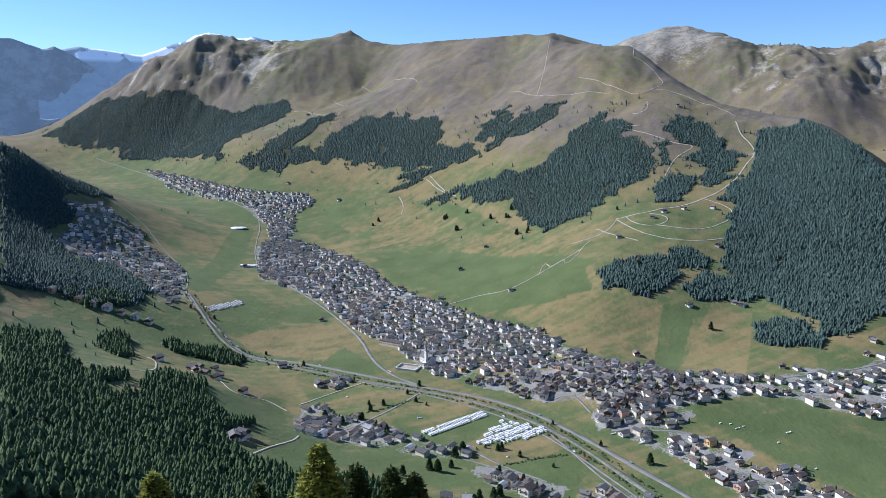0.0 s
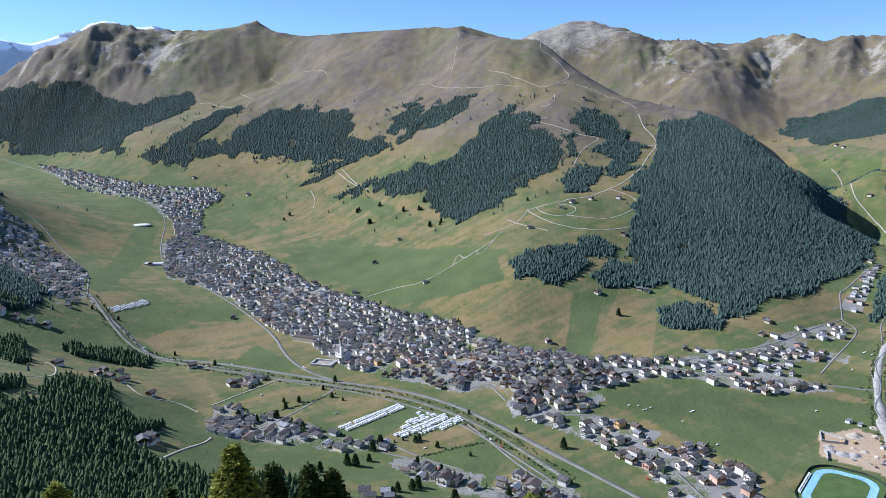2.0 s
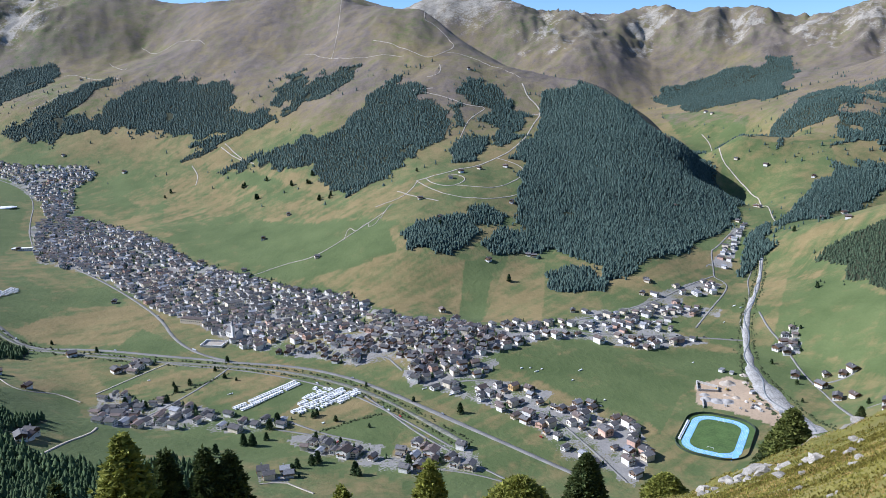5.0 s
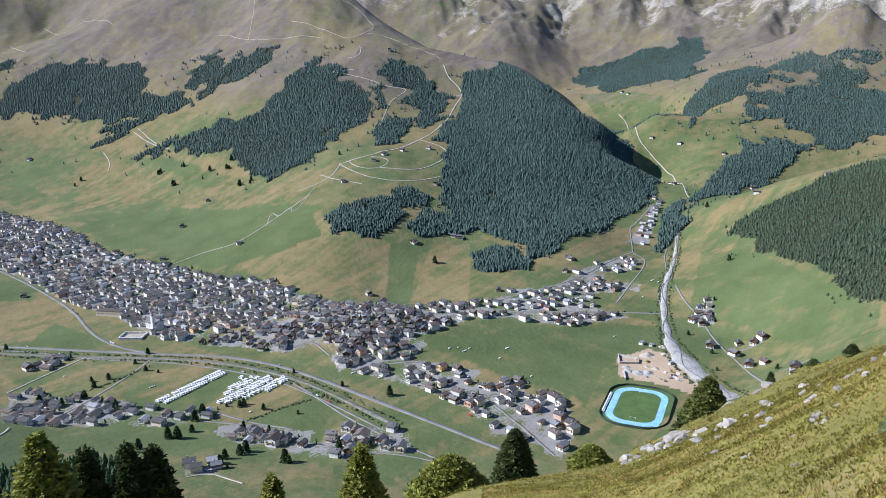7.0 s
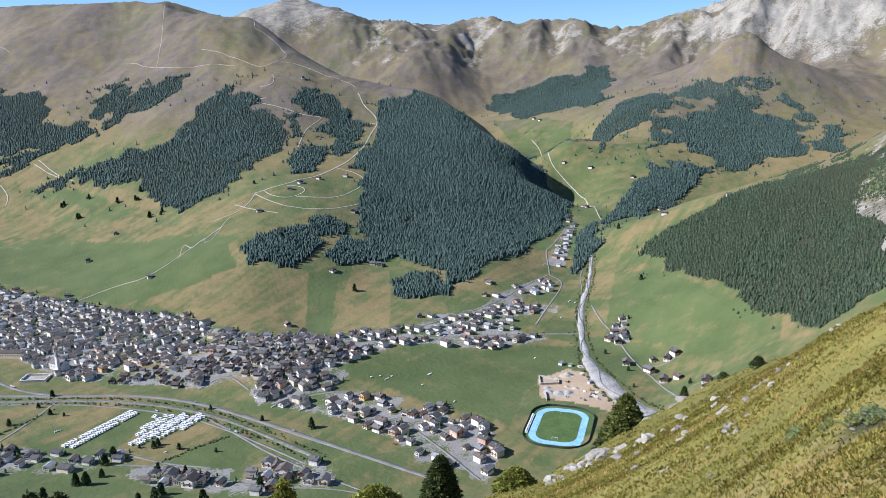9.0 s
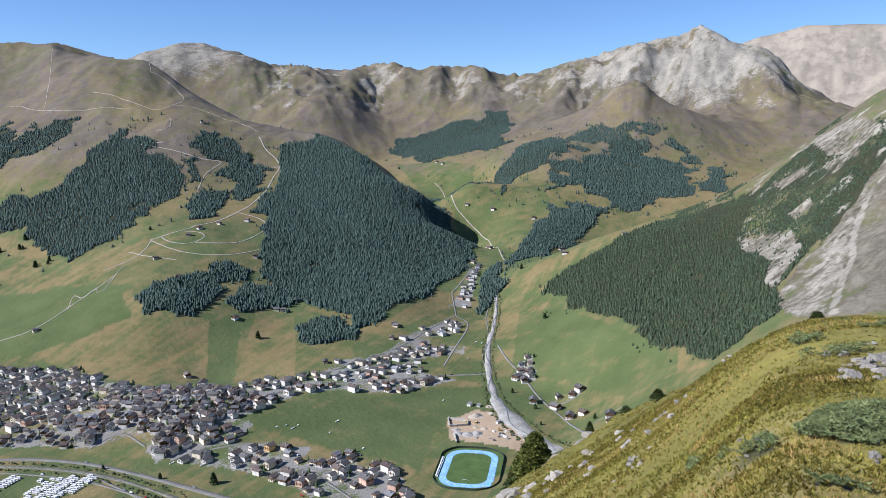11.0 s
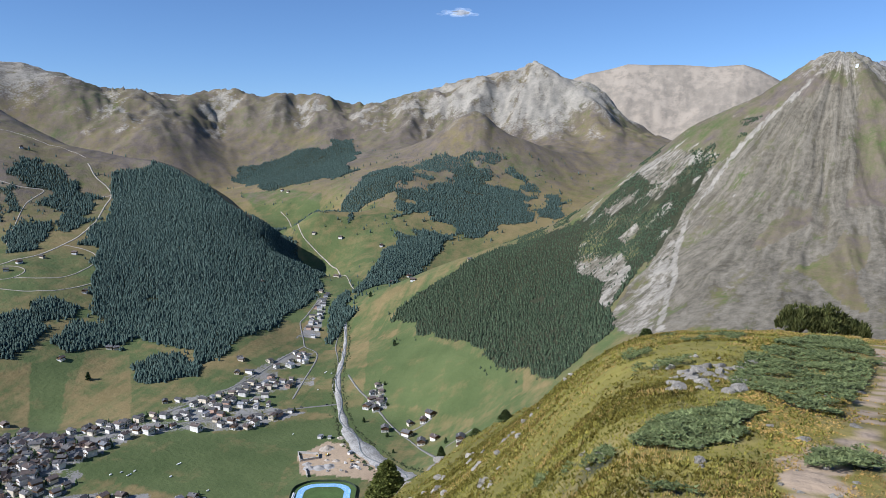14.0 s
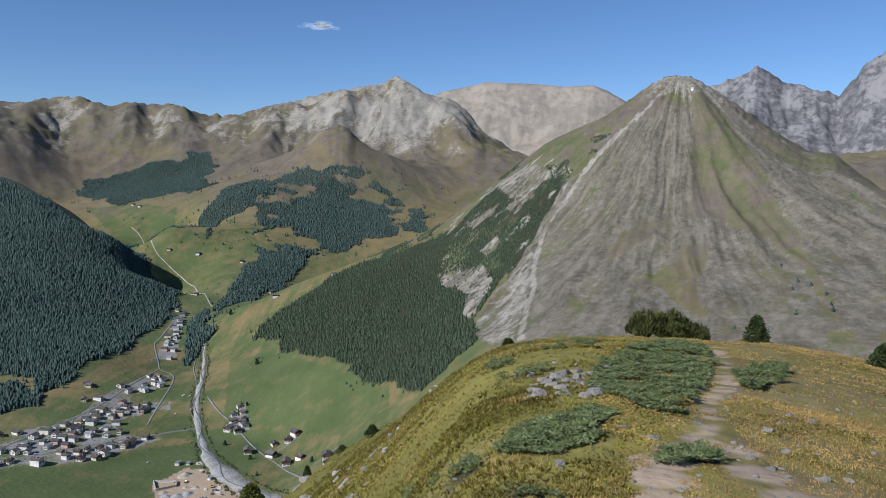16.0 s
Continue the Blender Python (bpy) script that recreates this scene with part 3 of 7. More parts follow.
STRAW = {
    "slope_a": [(-227, 2478), (-139, 2452), (-8, 2313), (69, 2138), (-4, 2034), (-107, 2088), (-208, 2116)],
    "slope_b": [(-234, 2751), (-137, 2666), (-44, 2551), (55, 2353), (30, 2318), (-139, 2509), (-230, 2578)],
    "slope_c": [(101, 2022), (215, 1944), (324, 1856), (426, 1816), (488, 1836), (500, 1781), (372, 1708), (270, 1712), (157, 1795)],
    "slope_d": [(159, 1531), (260, 1535), (348, 1510), (404, 1461), (373, 1377), (300, 1249), (196, 1314), (151, 1407), (130, 1478)],
    "t7": [(24, 878), (129, 948), (155, 926), (136, 901), (77, 875), (61, 857)],
    "t7b": [(-108, 970), (-46, 1052), (13, 1060), (24, 1045), (-46, 975), (-97, 956)],
    "t7c": [(139, 774), (175, 819), (202, 816), (160, 752)],
    "a": [(178, 1351), (300, 1396), (368, 1406), (413, 1390), (353, 1219), (263, 1207)],
    "b": [(374, 1160), (501, 1393), (579, 1376), (465, 1113)],
    "c": [(-76, 1871), (-18, 1948), (68, 1946), (123, 1923), (63, 1864), (-21, 1824)],
    "d": [(-376, 1339), (-321, 1469), (-208, 1471), (-142, 1377), (-178, 1247), (-345, 1295)],
    "e": [(-730, 1220), (-689, 1282), (-659, 1204), (-620, 1029)],
    "f": [(-293, 2738), (-213, 2764), (63, 2343), (258, 1955), (176, 2020), (28, 2327), (-160, 2551)],
    "g": [(610, 1418), (722, 1259), (900, 1370), (998, 1380), (856, 1282), (708, 1214), (654, 1249)],
    "h": [(1061, 1310), (1152, 1285), (1233, 1173), (1318, 1112), (1218, 1159), (1112, 1206), (1047, 1169)],
    "i": [(886, 808), (885, 682), (809, 585), (806, 725)],
    "j": [(-188, 1048), (-117, 1117), (-38, 1117), (-71, 1082), (-150, 1038)],
    "k": [(-104, 987), (30, 1081), (54, 1044), (-30, 968), (-73, 987)],
    "l": [(46, 874), (84, 915), (147, 949), (164, 915), (123, 882), (66, 863)],
}
GREENS = {
    "side_floor": [(1659, 2794), (1755, 2581), (1764, 2372), (1438, 1986), (1503, 1900), (1657, 1847), (1548, 1695), (1285, 1592), (1206, 1491), (1176, 1542), (1341, 1903), (1559, 2477)],
    "slope_g": [(-196, 1945), (-105, 2006), (43, 1940), (188, 1747), (287, 1667), (329, 1581), (162, 1557), (122, 1498), (-79, 1757)],
    "t7": [(-29, 942), (65, 1039), (100, 1004), (7, 925)],
    "t7b": [(75, 860), (142, 895), (186, 865), (141, 785), (109, 822)],
    "t7c": [(-183, 858), (-75, 873), (34, 835), (30, 782), (-71, 805), (-171, 794)],
    "a": [(413, 1390), (478, 1395), (374, 1160), (336, 1164)],
    "b": [(371, 998), (620, 991), (728, 954), (693, 893), (555, 841), (468, 745), (472, 780), (417, 866), (390, 917)],
    "c": [(785, 953), (988, 1173), (982, 1023), (876, 682), (818, 642), (790, 707), (824, 826), (815, 905)],
    "d": [(-207, 1248), (-178, 1326), (-130, 1247), (-87, 1192), (-174, 1218)],
    "e": [(-18, 932), (69, 1017), (75, 997), (41, 932), (4, 906)],
    "f": [(-303, 891), (-307, 1023), (-231, 1037), (-207, 957), (-231, 850), (-277, 871)],
    "g": [(-570, 1650), (-663, 2427), (-589, 2344), (-536, 1942), (-517, 1561)],
    "h": [(298, 1579), (104, 1651), (-7, 1563), (127, 1477), (218, 1461), (294, 1462)],
}
TOWN = {
    "lower_b": [(74, 852), (110, 825), (140, 780), (198, 799), (241, 761), (234, 709), (162, 710), (109, 747), (73, 794), (37, 831), (39, 863)],
    "lower_c": [(-2, 748), (31, 747), (30, 709), (-1, 705)],
    "far": [(-1295, 3300), (-1022, 3029), (-690, 2773), (-469, 2689), (-450, 2626), (-505, 2554), (-460, 2311), (-511, 2230), (-573, 2428), (-701, 2648), (-1057, 2931)],
    "mid": [(-541, 2146), (-519, 2263), (-436, 2278), (-288, 2070), (-176, 1874), (-111, 1726), (-30, 1620), (74, 1461), (165, 1375), (213, 1278), (162, 1184), (88, 1178), (14, 1157), (-32, 1203), (-97, 1341), (-157, 1414), (-216, 1530), (-315, 1690), (-443, 1795)],
    "centre": [(213, 1273), (270, 1174), (336, 1121), (386, 1061), (363, 1017), (251, 1011), (208, 955), (210, 1045), (145, 1053), (100, 1099), (32, 1137), (87, 1168), (161, 1174)],
    "east": [(339, 1112), (438, 1147), (524, 1128), (559, 1155), (661, 1153), (723, 1196), (841, 1238), (887, 1224), (832, 1175), (763, 1170), (742, 1136), (803, 1107), (779, 1082), (695, 1101), (664, 1061), (702, 997), (585, 994), (503, 1040), (438, 1050), (381, 1023), (320, 1053)],
    "south": [(204, 997), (248, 1075), (319, 1050), (350, 988), (312, 955), (393, 887), (353, 851), (423, 844), (421, 807), (455, 780), (443, 732), (430, 698), (371, 634), (370, 684), (331, 719), (331, 782), (309, 838), (292, 875), (236, 942)],
    "hamlet": [(-211, 997), (-187, 1066), (-156, 1023), (-114, 1003), (-65, 974), (-33, 937), (12, 911), (41, 915), (29, 885), (-17, 877), (-67, 897), (-132, 909), (-182, 910)],
    "lower": [(31, 850), (77, 828), (116, 822), (145, 800), (110, 776), (61, 789)],
    "west": [(-974, 1936), (-925, 2083), (-832, 2035), (-748, 1927), (-639, 1834), (-518, 1491), (-545, 1414), (-619, 1551), (-759, 1657), (-813, 1643), (-907, 1761), (-915, 1893)],
    "side": [(906, 1313), (992, 1383), (1096, 1496), (1121, 1483), (996, 1346), (954, 1298)],
    "farm_a": [(819, 981), (851, 976), (805, 910), (785, 939)],
    "farm_b": [(-199, 1141), (-169, 1179), (-144, 1162), (-170, 1122)],
}
ROADS = {
    "lower_road": [(21, 881), (67, 852), (109, 819), (126, 774), (179, 728), (223, 703), (252, 671)],
    "bypass": [(-533, 1538), (-493, 1466), (-438, 1394), (-405, 1352), (-372, 1305), (-337, 1263), (-256, 1249), (-152, 1192), (-76, 1154), (-21, 1121), (64, 1083), (133, 1020), (177, 952), (221, 878), (257, 811), (273, 780)],
    "old_road": [(-367, 1757), (-279, 1627), (-213, 1510), (-153, 1377), (-120, 1247), (-77, 1171), (-21, 1121)],
    "river_road": [(-346, 1259), (-211, 1214), (-110, 1137), (-21, 1095), (62, 1033), (126, 964), (156, 911), (187, 848), (216, 780)],
    "link": [(-139, 956), (-112, 987), (-69, 1044), (-30, 1112)],
    "link_low": [(40, 898), (79, 851), (116, 822)],
    "east_road": [(387, 1061), (413, 1072), (480, 1082), (545, 1057), (617, 1043), (707, 1018), (763, 991)],
    "farm_road": [(844, 1064), (817, 1004), (804, 946), (757, 842), (735, 764), (688, 675), (672, 650)],
    "farm_lane": [(726, 704), (745, 695), (760, 684)],
    "farm_yard": [(748, 822), (767, 819), (789, 809), (802, 806)],
    "valley_road": [(-489, 1961), (-541, 2146), (-597, 2494), (-701, 2648), (-896, 2831), (-1069, 2966), (-1340, 3320), (-1594, 3509)],
    "side_road": [(716, 1054), (770, 1102), (846, 1166), (887, 1213), (893, 1242), (885, 1256), (915, 1301), (963, 1385), (980, 1389), (1076, 1467)],
    "spur_road": [(512, 1116), (573, 1132), (639, 1145), (715, 1170), (795, 1213), (889, 1263)],
    "bank_road": [(716, 914), (755, 976), (777, 1012), (796, 1052), (852, 1102), (892, 1156), (942, 1230), (990, 1280)],
    "cross": [(208, 1012), (191, 1079), (146, 1054)],
    "bypass_low": [(184, 943), (233, 852), (281, 767), (328, 683)],
    "river_low": [(128, 991), (157, 917), (185, 828), (221, 747), (250, 685), (261, 657)],
    "estate": [(314, 853), (359, 847), (372, 729), (374, 652)],
    "estate_b": [(225, 957), (319, 951), (355, 915)],
    "west_road": [(-533, 1538), (-610, 1788), (-733, 1963), (-845, 2108), (-954, 2152)],
}
TRACKS = {
    "hamlet_a": [(-222, 1024), (-260, 1050), (-293, 1014), (-335, 1086)],
    "hamlet_b": [(-207, 750), (-197, 803), (-180, 861), (-180, 895)],
    "field_lane": [(-209, 1054), (-166, 1105), (-121, 1151)],
    "squiggle": [(206, 1601), (228, 1673), (235, 1617), (253, 1643), (273, 1654), (260, 1621), (280, 1622), (302, 1670), (290, 1636), (319, 1693), (335, 1710)],
    "barn_loop": [(-1, 703), (23, 711), (28, 702), (49, 669)],
    "meadow": [(7, 1567), (80, 1588), (139, 1568), (242, 1629), (312, 1676)],
    "meadow_b": [(362, 1778), (383, 1716), (434, 1665)],
    "side_track": [(1200, 1485), (1209, 1506), (1290, 1640), (1370, 1800), (1368, 1875), (1362, 1951), (1490, 2150), (1592, 2325), (1615, 2427)],
    "farm": [(-456, 927), (-425, 936), (-386, 966), (-434, 1110), (-456, 1123)],
    "alp_side": [(-56, 2558), (-14, 2455), (41, 2359)],
    "lodge": [(417, 1815), (443, 1812), (501, 1826), (577, 1853), (655, 1902), (702, 1936), (771, 2011), (803, 2056), (843, 2117), (890, 2173), (894, 2221), (882, 2271), (893, 2349)],
    "lodge_ring": [(441, 1814), (445, 1775), (466, 1741), (498, 1739), (529, 1759), (529, 1789), (497, 1811)],
    "lodge_loop": [(655, 1902), (702, 1854), (697, 1805), (663, 1763), (588, 1716), (538, 1720), (498, 1739)],
    "lodge_low": [(418, 1810), (431, 1747), (465, 1687), (510, 1665), (558, 1658), (645, 1690)],
    "lodge_end": [(297, 1726), (359, 1726), (390, 1754), (418, 1810)],
    "piste_arm": [(890, 2173), (859, 2175), (841, 2183)],
    "cross": [(546, 1946), (647, 2154), (700, 2200), (737, 2230), (687, 2239), (652, 2264), (579, 2343), (519, 2386), (600, 2362)],
    "summit": [(601, 2442), (626, 2429), (652, 2454), (665, 2523)],
    "summit_top": [(498, 2843), (562, 2752), (611, 2656), (654, 2593), (725, 2648), (771, 2706), (773, 2793), (759, 2860), (741, 2916), (699, 2927), (1075, 4180)],
    "summit_arm": [(722, 2636), (784, 2619), (825, 2533), (877, 2467), (903, 2388)],
    "ridge_path": [(270, 3065), (361, 2808), (453, 2746), (572, 2653)],
    "lift_line": [(345, 2853), (406, 3097), (461, 3366)],
    "alp": [(-662, 3428), (-597, 3412), (-502, 3277), (-440, 3265)],
    "alp_arm": [(-506, 3575), (-430, 3382), (-422, 3414)],
    "gully_path": [(-725, 3134), (-663, 3176), (-601, 3226)],
    "meadow_c": [(-42, 2567), (-7, 2465), (11, 2420)],
    "meadow_d": [(-146, 2513), (-124, 2437), (-132, 2385)],
    "alp_b": [(-393, 3754), (-299, 3603), (-223, 3648), (-109, 3392)],
}
RIVER = {
    "side_river": [(1093, 1387), (1032, 1309), (989, 1253), (893, 1140), (870, 1119), (816, 1059), (764, 990), (719, 916), (693, 874), (671, 810), (654, 740), (635, 681)],
    "main_river": [(-529, 1544), (-438, 1376), (-373, 1287), (-304, 1246), (-168, 1172), (-21, 1107), (63, 1057), (129, 990), (167, 932), (202, 859), (235, 780)],
}
CARAVANS = {
    "a": [(-30, 959), (53, 1027), (62, 1013), (-14, 946)],
    "b": [(41, 915), (79, 997), (135, 973), (140, 953), (77, 923)],
    "c": [(-475, 1462), (-432, 1573), (-416, 1544), (-455, 1451)],
}
SCREE = {
    "patch_k": [(1321, 632), (1358, 626), (1365, 600), (1319, 596), (1270, 607), (1202, 594), (1128, 578), (1043, 573), (984, 575), (924, 562), (983, 606), (1085, 623), (1186, 630), (1256, 633)],
    "patch_f": [(1338, 849), (1356, 795), (1335, 764), (1312, 808)],
    "patch_g": [(1246, 757), (1272, 733), (1244, 704), (1221, 724)],
    "patch_h": [(1346, 755), (1362, 708), (1341, 684), (1313, 718)],
    "patch_e": [(1048, 602), (1175, 619), (1191, 603), (1073, 549), (958, 512), (870, 481), (905, 546)],
    "patch_c": [(1420, 819), (1467, 797), (1427, 716), (1378, 669), (1353, 703), (1366, 761)],
    "grey_face": [(912, 555), (1037, 550), (1105, 563), (1205, 607), (1312, 610), (1367, 590), (1451, 557), (1524, 527), (1608, 491), (1613, 429), (1562, 339), (1572, 238), (1420, 96), (850, 48), (859, 475)],
    "patch_a": [(1220, 835), (1207, 730), (1138, 663), (1001, 617), (1024, 651), (1106, 696), (1162, 776)],
    "patch_b": [(924, 562), (997, 592), (958, 512), (861, 472)],
}
TURF = {
    "right": [(1607, 483), (1510, 428), (1412, 408), (1358, 379), (1263, 374), (1273, 319), (1231, 236), (1146, 176), (1020, 127), (1015, 114), (1245, 197), (1382, 270), (1470, 328), (1530, 376), (1622, 453)],
    "flank": [(1464, 790), (1500, 690), (1521, 613), (1583, 567), (1510, 568), (1429, 597), (1386, 621), (1434, 659), (1440, 723)],
    "shoulder": [(1555, 329), (1531, 266), (1544, 188), (1468, 178), (1465, 252), (1500, 306)],
    "low": [(1066, 371), (1118, 348), (1191, 347), (1187, 312), (1052, 289), (956, 248), (964, 277), (1036, 329)],
    "notch": [(1500, 547), (1599, 514), (1591, 483), (1510, 451), (1519, 487), (1478, 516)],
    "low_b": [(1247, 448), (1252, 411), (1195, 401), (1170, 423), (1112, 441), (1133, 459)],
}
SCRUB = {
    "upper": [(1306, 858), (1394, 831), (1416, 769), (1422, 715), (1377, 626), (1322, 611), (1254, 610), (1211, 610), (1121, 584), (1168, 659), (1146, 715), (1236, 837)],
    "dwarf": [(1325, 872), (1382, 866), (1438, 844), (1453, 769), (1378, 642), (1321, 632), (1254, 627), (1190, 605), (1108, 573), (1116, 620), (1230, 707), (1302, 789)],
}
STREAK = {
    "main": [(1520, 526), (1449, 567), (1379, 589), (1326, 611), (1249, 619), (1190, 605), (1089, 558), (948, 498), (863, 462)],
    "fork": [(1311, 821), (1308, 754), (1327, 701)],
}
POINTS = {
    "farms_mid": [(-377, 1104), (-360, 1104), (-340, 1083), (-382, 1147), (-194, 1132), (-184, 1140), (-172, 1152), (-157, 1162), (-232, 796), (-228, 817)],
    "peak_trees": [(1148, 200), (1058, 169), (1094, 169), (1076, 150), (1044, 128), (1012, 118), (993, 113), (971, 150), (914, 169), (920, 207)],
    "lone": [(-56, 803), (-46, 811), (-16, 842), (-6, 838), (10, 853), (39, 756), (55, 764), (62, 771), (97, 726), (100, 721), (33, 739), (158, 744), (15, 884), (25, 896), (-75, 961), (-113, 1002), (-165, 1005), (252, 864)],
    "track": [(472, 711), (544, 787), (585, 733), (511, 657)],
    "single_trees": [(-204, 2379), (10, 2250), (71, 2209), (41, 2116), (133, 2106), (180, 2070), (193, 1953), (220, 1941), (481, 1318), (191, 2110), (-219, 2352), (486, 1603), (404, 1539)],
    "single_b": [(4, 2245), (37, 2118), (433, 1877), (952, 1057), (1122, 1328), (174, 2076), (190, 1941), (215, 1927)],
    "farms": [(807, 955), (812, 939), (790, 925), (788, 944), (782, 834), (754, 811), (806, 813), (793, 816), (757, 755), (743, 769), (736, 684), (714, 661), (744, 850), (730, 1245), (695, 1196), (541, 1159)],
    "farms_left": [(-383, 1111), (-362, 1152), (-340, 1106), (-227, 801), (-438, 1120), (-526, 1418), (-289, 1045), (-269, 1218), (-166, 1154)],
    "barns": [(-583, 3334), (746, 2457), (495, 1780), (531, 1813), (586, 1837), (658, 1841), (605, 1648), (568, 1410), (465, 1394), (397, 1692), (413, 1576), (-97, 1714), (-5, 1609), (-246, 1495), (-513, 1931), (144, 1564), (110, 1919), (42, 1787), (-359, 2608), (-569, 2791)],
    "field_barns": [(730, 1239), (999, 1588), (1243, 1128), (1176, 1243), (558, 1416), (326, 1230), (1732, 2547), (1740, 2600), (1438, 1840), (1393, 1915), (1473, 1691), (1455, 1653), (1289, 1442), (1390, 1484), (1254, 1627), (1238, 1594), (1125, 1520), (1123, 1493)],
    "hut": [(1566, 455)],
    "stadium": [(471, 708), (538, 782), (587, 766), (579, 725), (511, 659)],
    "pit": [(592, 864), (558, 808), (586, 777), (605, 747), (612, 720), (635, 732), (662, 801), (666, 852), (655, 878)],
    "church": [(-26, 1239), (-58, 1212)],
    "hotels": [(-95, 1334), (-26, 1406), (42, 1172)],
}
PATH = [(5.8, 1.8), (6.2, 2.0), (7.0, 2.2), (8.0, 2.2), (9.4, 2.3), (10.5, 2.8), (12.0, 2.8), (14.2, 3.3), (17.6, 4.3), (21.7, 5.4)]
PATH_SIDE = [(6.6, 1.0), (7.1, 1.4), (7.8, 1.7), (8.7, 2.2)]
MATS = {
    "big": [(12.66, 5.30), (15.64, 5.97), (23.53, 7.33), (20.03, 5.19), (15.32, 3.79), (11.67, 3.08), (9.28, 2.61), (9.19, 3.04), (9.70, 3.77), (10.08, 4.30)],
    "band": [(6.92, 4.02), (7.83, 4.09), (9.10, 3.92), (8.84, 3.46), (7.55, 3.05), (6.73, 3.31), (6.66, 3.66)],
    "round": [(14.66, 3.21), (17.13, 3.35), (16.58, 2.70), (14.12, 2.24), (12.81, 2.40), (13.06, 2.76)],
    "tuft": [(6.85, 2.28), (7.48, 2.29), (7.73, 1.90), (7.01, 1.64), (6.78, 1.96)],
    "upper": [(15.68, 9.30), (18.05, 9.46), (22.51, 9.17), (13.76, 5.89), (12.41, 6.14), (10.67, 5.99)],
    "low": [(8.33, 6.30), (7.51, 5.16), (6.75, 4.07), (6.14, 3.46), (6.06, 3.89), (6.90, 4.98)],
    "corner": [(5.57, 3.40), (5.56, 3.12), (5.51, 2.74), (5.40, 2.53)],
}
STONES = {
    "pile": [(10.04, 4.83), (11.87, 5.65), (13.66, 6.03), (13.23, 5.55), (10.19, 4.30), (9.68, 4.43)],
    "large": [(6.43, 3.01), (7.03, 4.37), (7.35, 1.91), (7.00, 2.08), (8.24, 3.05), (7.89, 2.59), (7.48, 1.32), (10.50, 1.68), (7.31, 1.16), (7.69, 1.57), (11.67, 3.08), (12.22, 5.38), (11.55, 5.24), (11.90, 5.14), (10.08, 4.62), (10.43, 4.64), (9.01, 2.43), (9.28, 1.72), (7.52, 0.89)],
}
BROW_STONES = {
    "brow": [(10.94, 9.52), (11.00, 9.84), (17.46, 14.12), (18.15, 15.67), (23.36, 23.81), (19.69, 20.93), (32.59, 39.74), (28.39, 36.83), (26.35, 35.88), (6.83, 4.15), (7.33, 4.95), (14.27, 15.82), (16.88, 16.01), (25.63, 25.41)],
}


def inside(poly, x, y):
    """Which of the points lie in the polygon."""
    p = np.array(poly, float)
    hit = np.zeros(x.shape, bool)
    box = (x > p[:, 0].min()) & (x < p[:, 0].max()) & (y > p[:, 1].min()) & (y < p[:, 1].max())
    if not box.any():
        return hit
    a, b = x[box], y[box]
    odd = np.zeros(a.shape, bool)
    for (x1, y1), (x2, y2) in zip(p, np.roll(p, -1, 0)):
        if y1 != y2:
            odd ^= ((y1 > b) != (y2 > b)) & (a < (x2 - x1) * (b - y1) / (y2 - y1) + x1)
    hit[box] = odd
    return hit


def along(line, step):
    """Points every step metres along a polyline rounded at its bends, with the unit sideways directions."""
    p = np.array(line, float)
    for _ in range(2):
        q = [p[0]]
        for a, b in zip(p[:-1], p[1:]):
            q += [a * 0.75 + b * 0.25, a * 0.25 + b * 0.75]
        p = np.array(q + [p[-1]])
    d = np.concatenate([[0], np.cumsum(np.hypot(*np.diff(p, axis=0).T))])
    s = np.linspace(0, d[-1], max(3, int(d[-1] / step)))
    c = np.stack([np.interp(s, d, p[:, 0]), np.interp(s, d, p[:, 1])], -1)
    t = np.gradient(c, axis=0)
    t /= np.hypot(*t.T)[:, None] + 1e-9
    return c, np.stack([-t[:, 1], t[:, 0]], -1)


def near_line(line, x, y, reach):
    """Distance of points to a line, at most reach."""
    c, _ = along(line, reach / 5)
    out = np.full(x.shape, float(reach))
    box = (x > c[:, 0].min() - reach) & (x < c[:, 0].max() + reach) & (y > c[:, 1].min() - reach) & (y < c[:, 1].max() + reach)
    if box.any():
        a, b = x[box], y[box]
        best = np.full(a.shape, float(reach))
        for px, py in c:
            best = np.minimum(best, np.hypot(a - px, b - py))
        out[box] = best
    return out


def brow_rock(x, y):
    """Bare limestone along the broken edge of the hilltop, from 0 to 1."""
    r, az = np.hypot(x, y), np.degrees(np.arctan2(x, y))
    edge = smooth(35, 38, az) * (1 - smooth(44, 49, az)) * smooth(0.55, 0.85, r / brow(az)[1]) * (1 - smooth(110, 150, r))
    return edge * smooth(-0.12, 0.1, fbm(x, y, 5, 4) + 0.25 * smooth(0.75, 1.0, r / brow(az)[1]) - 0.02)


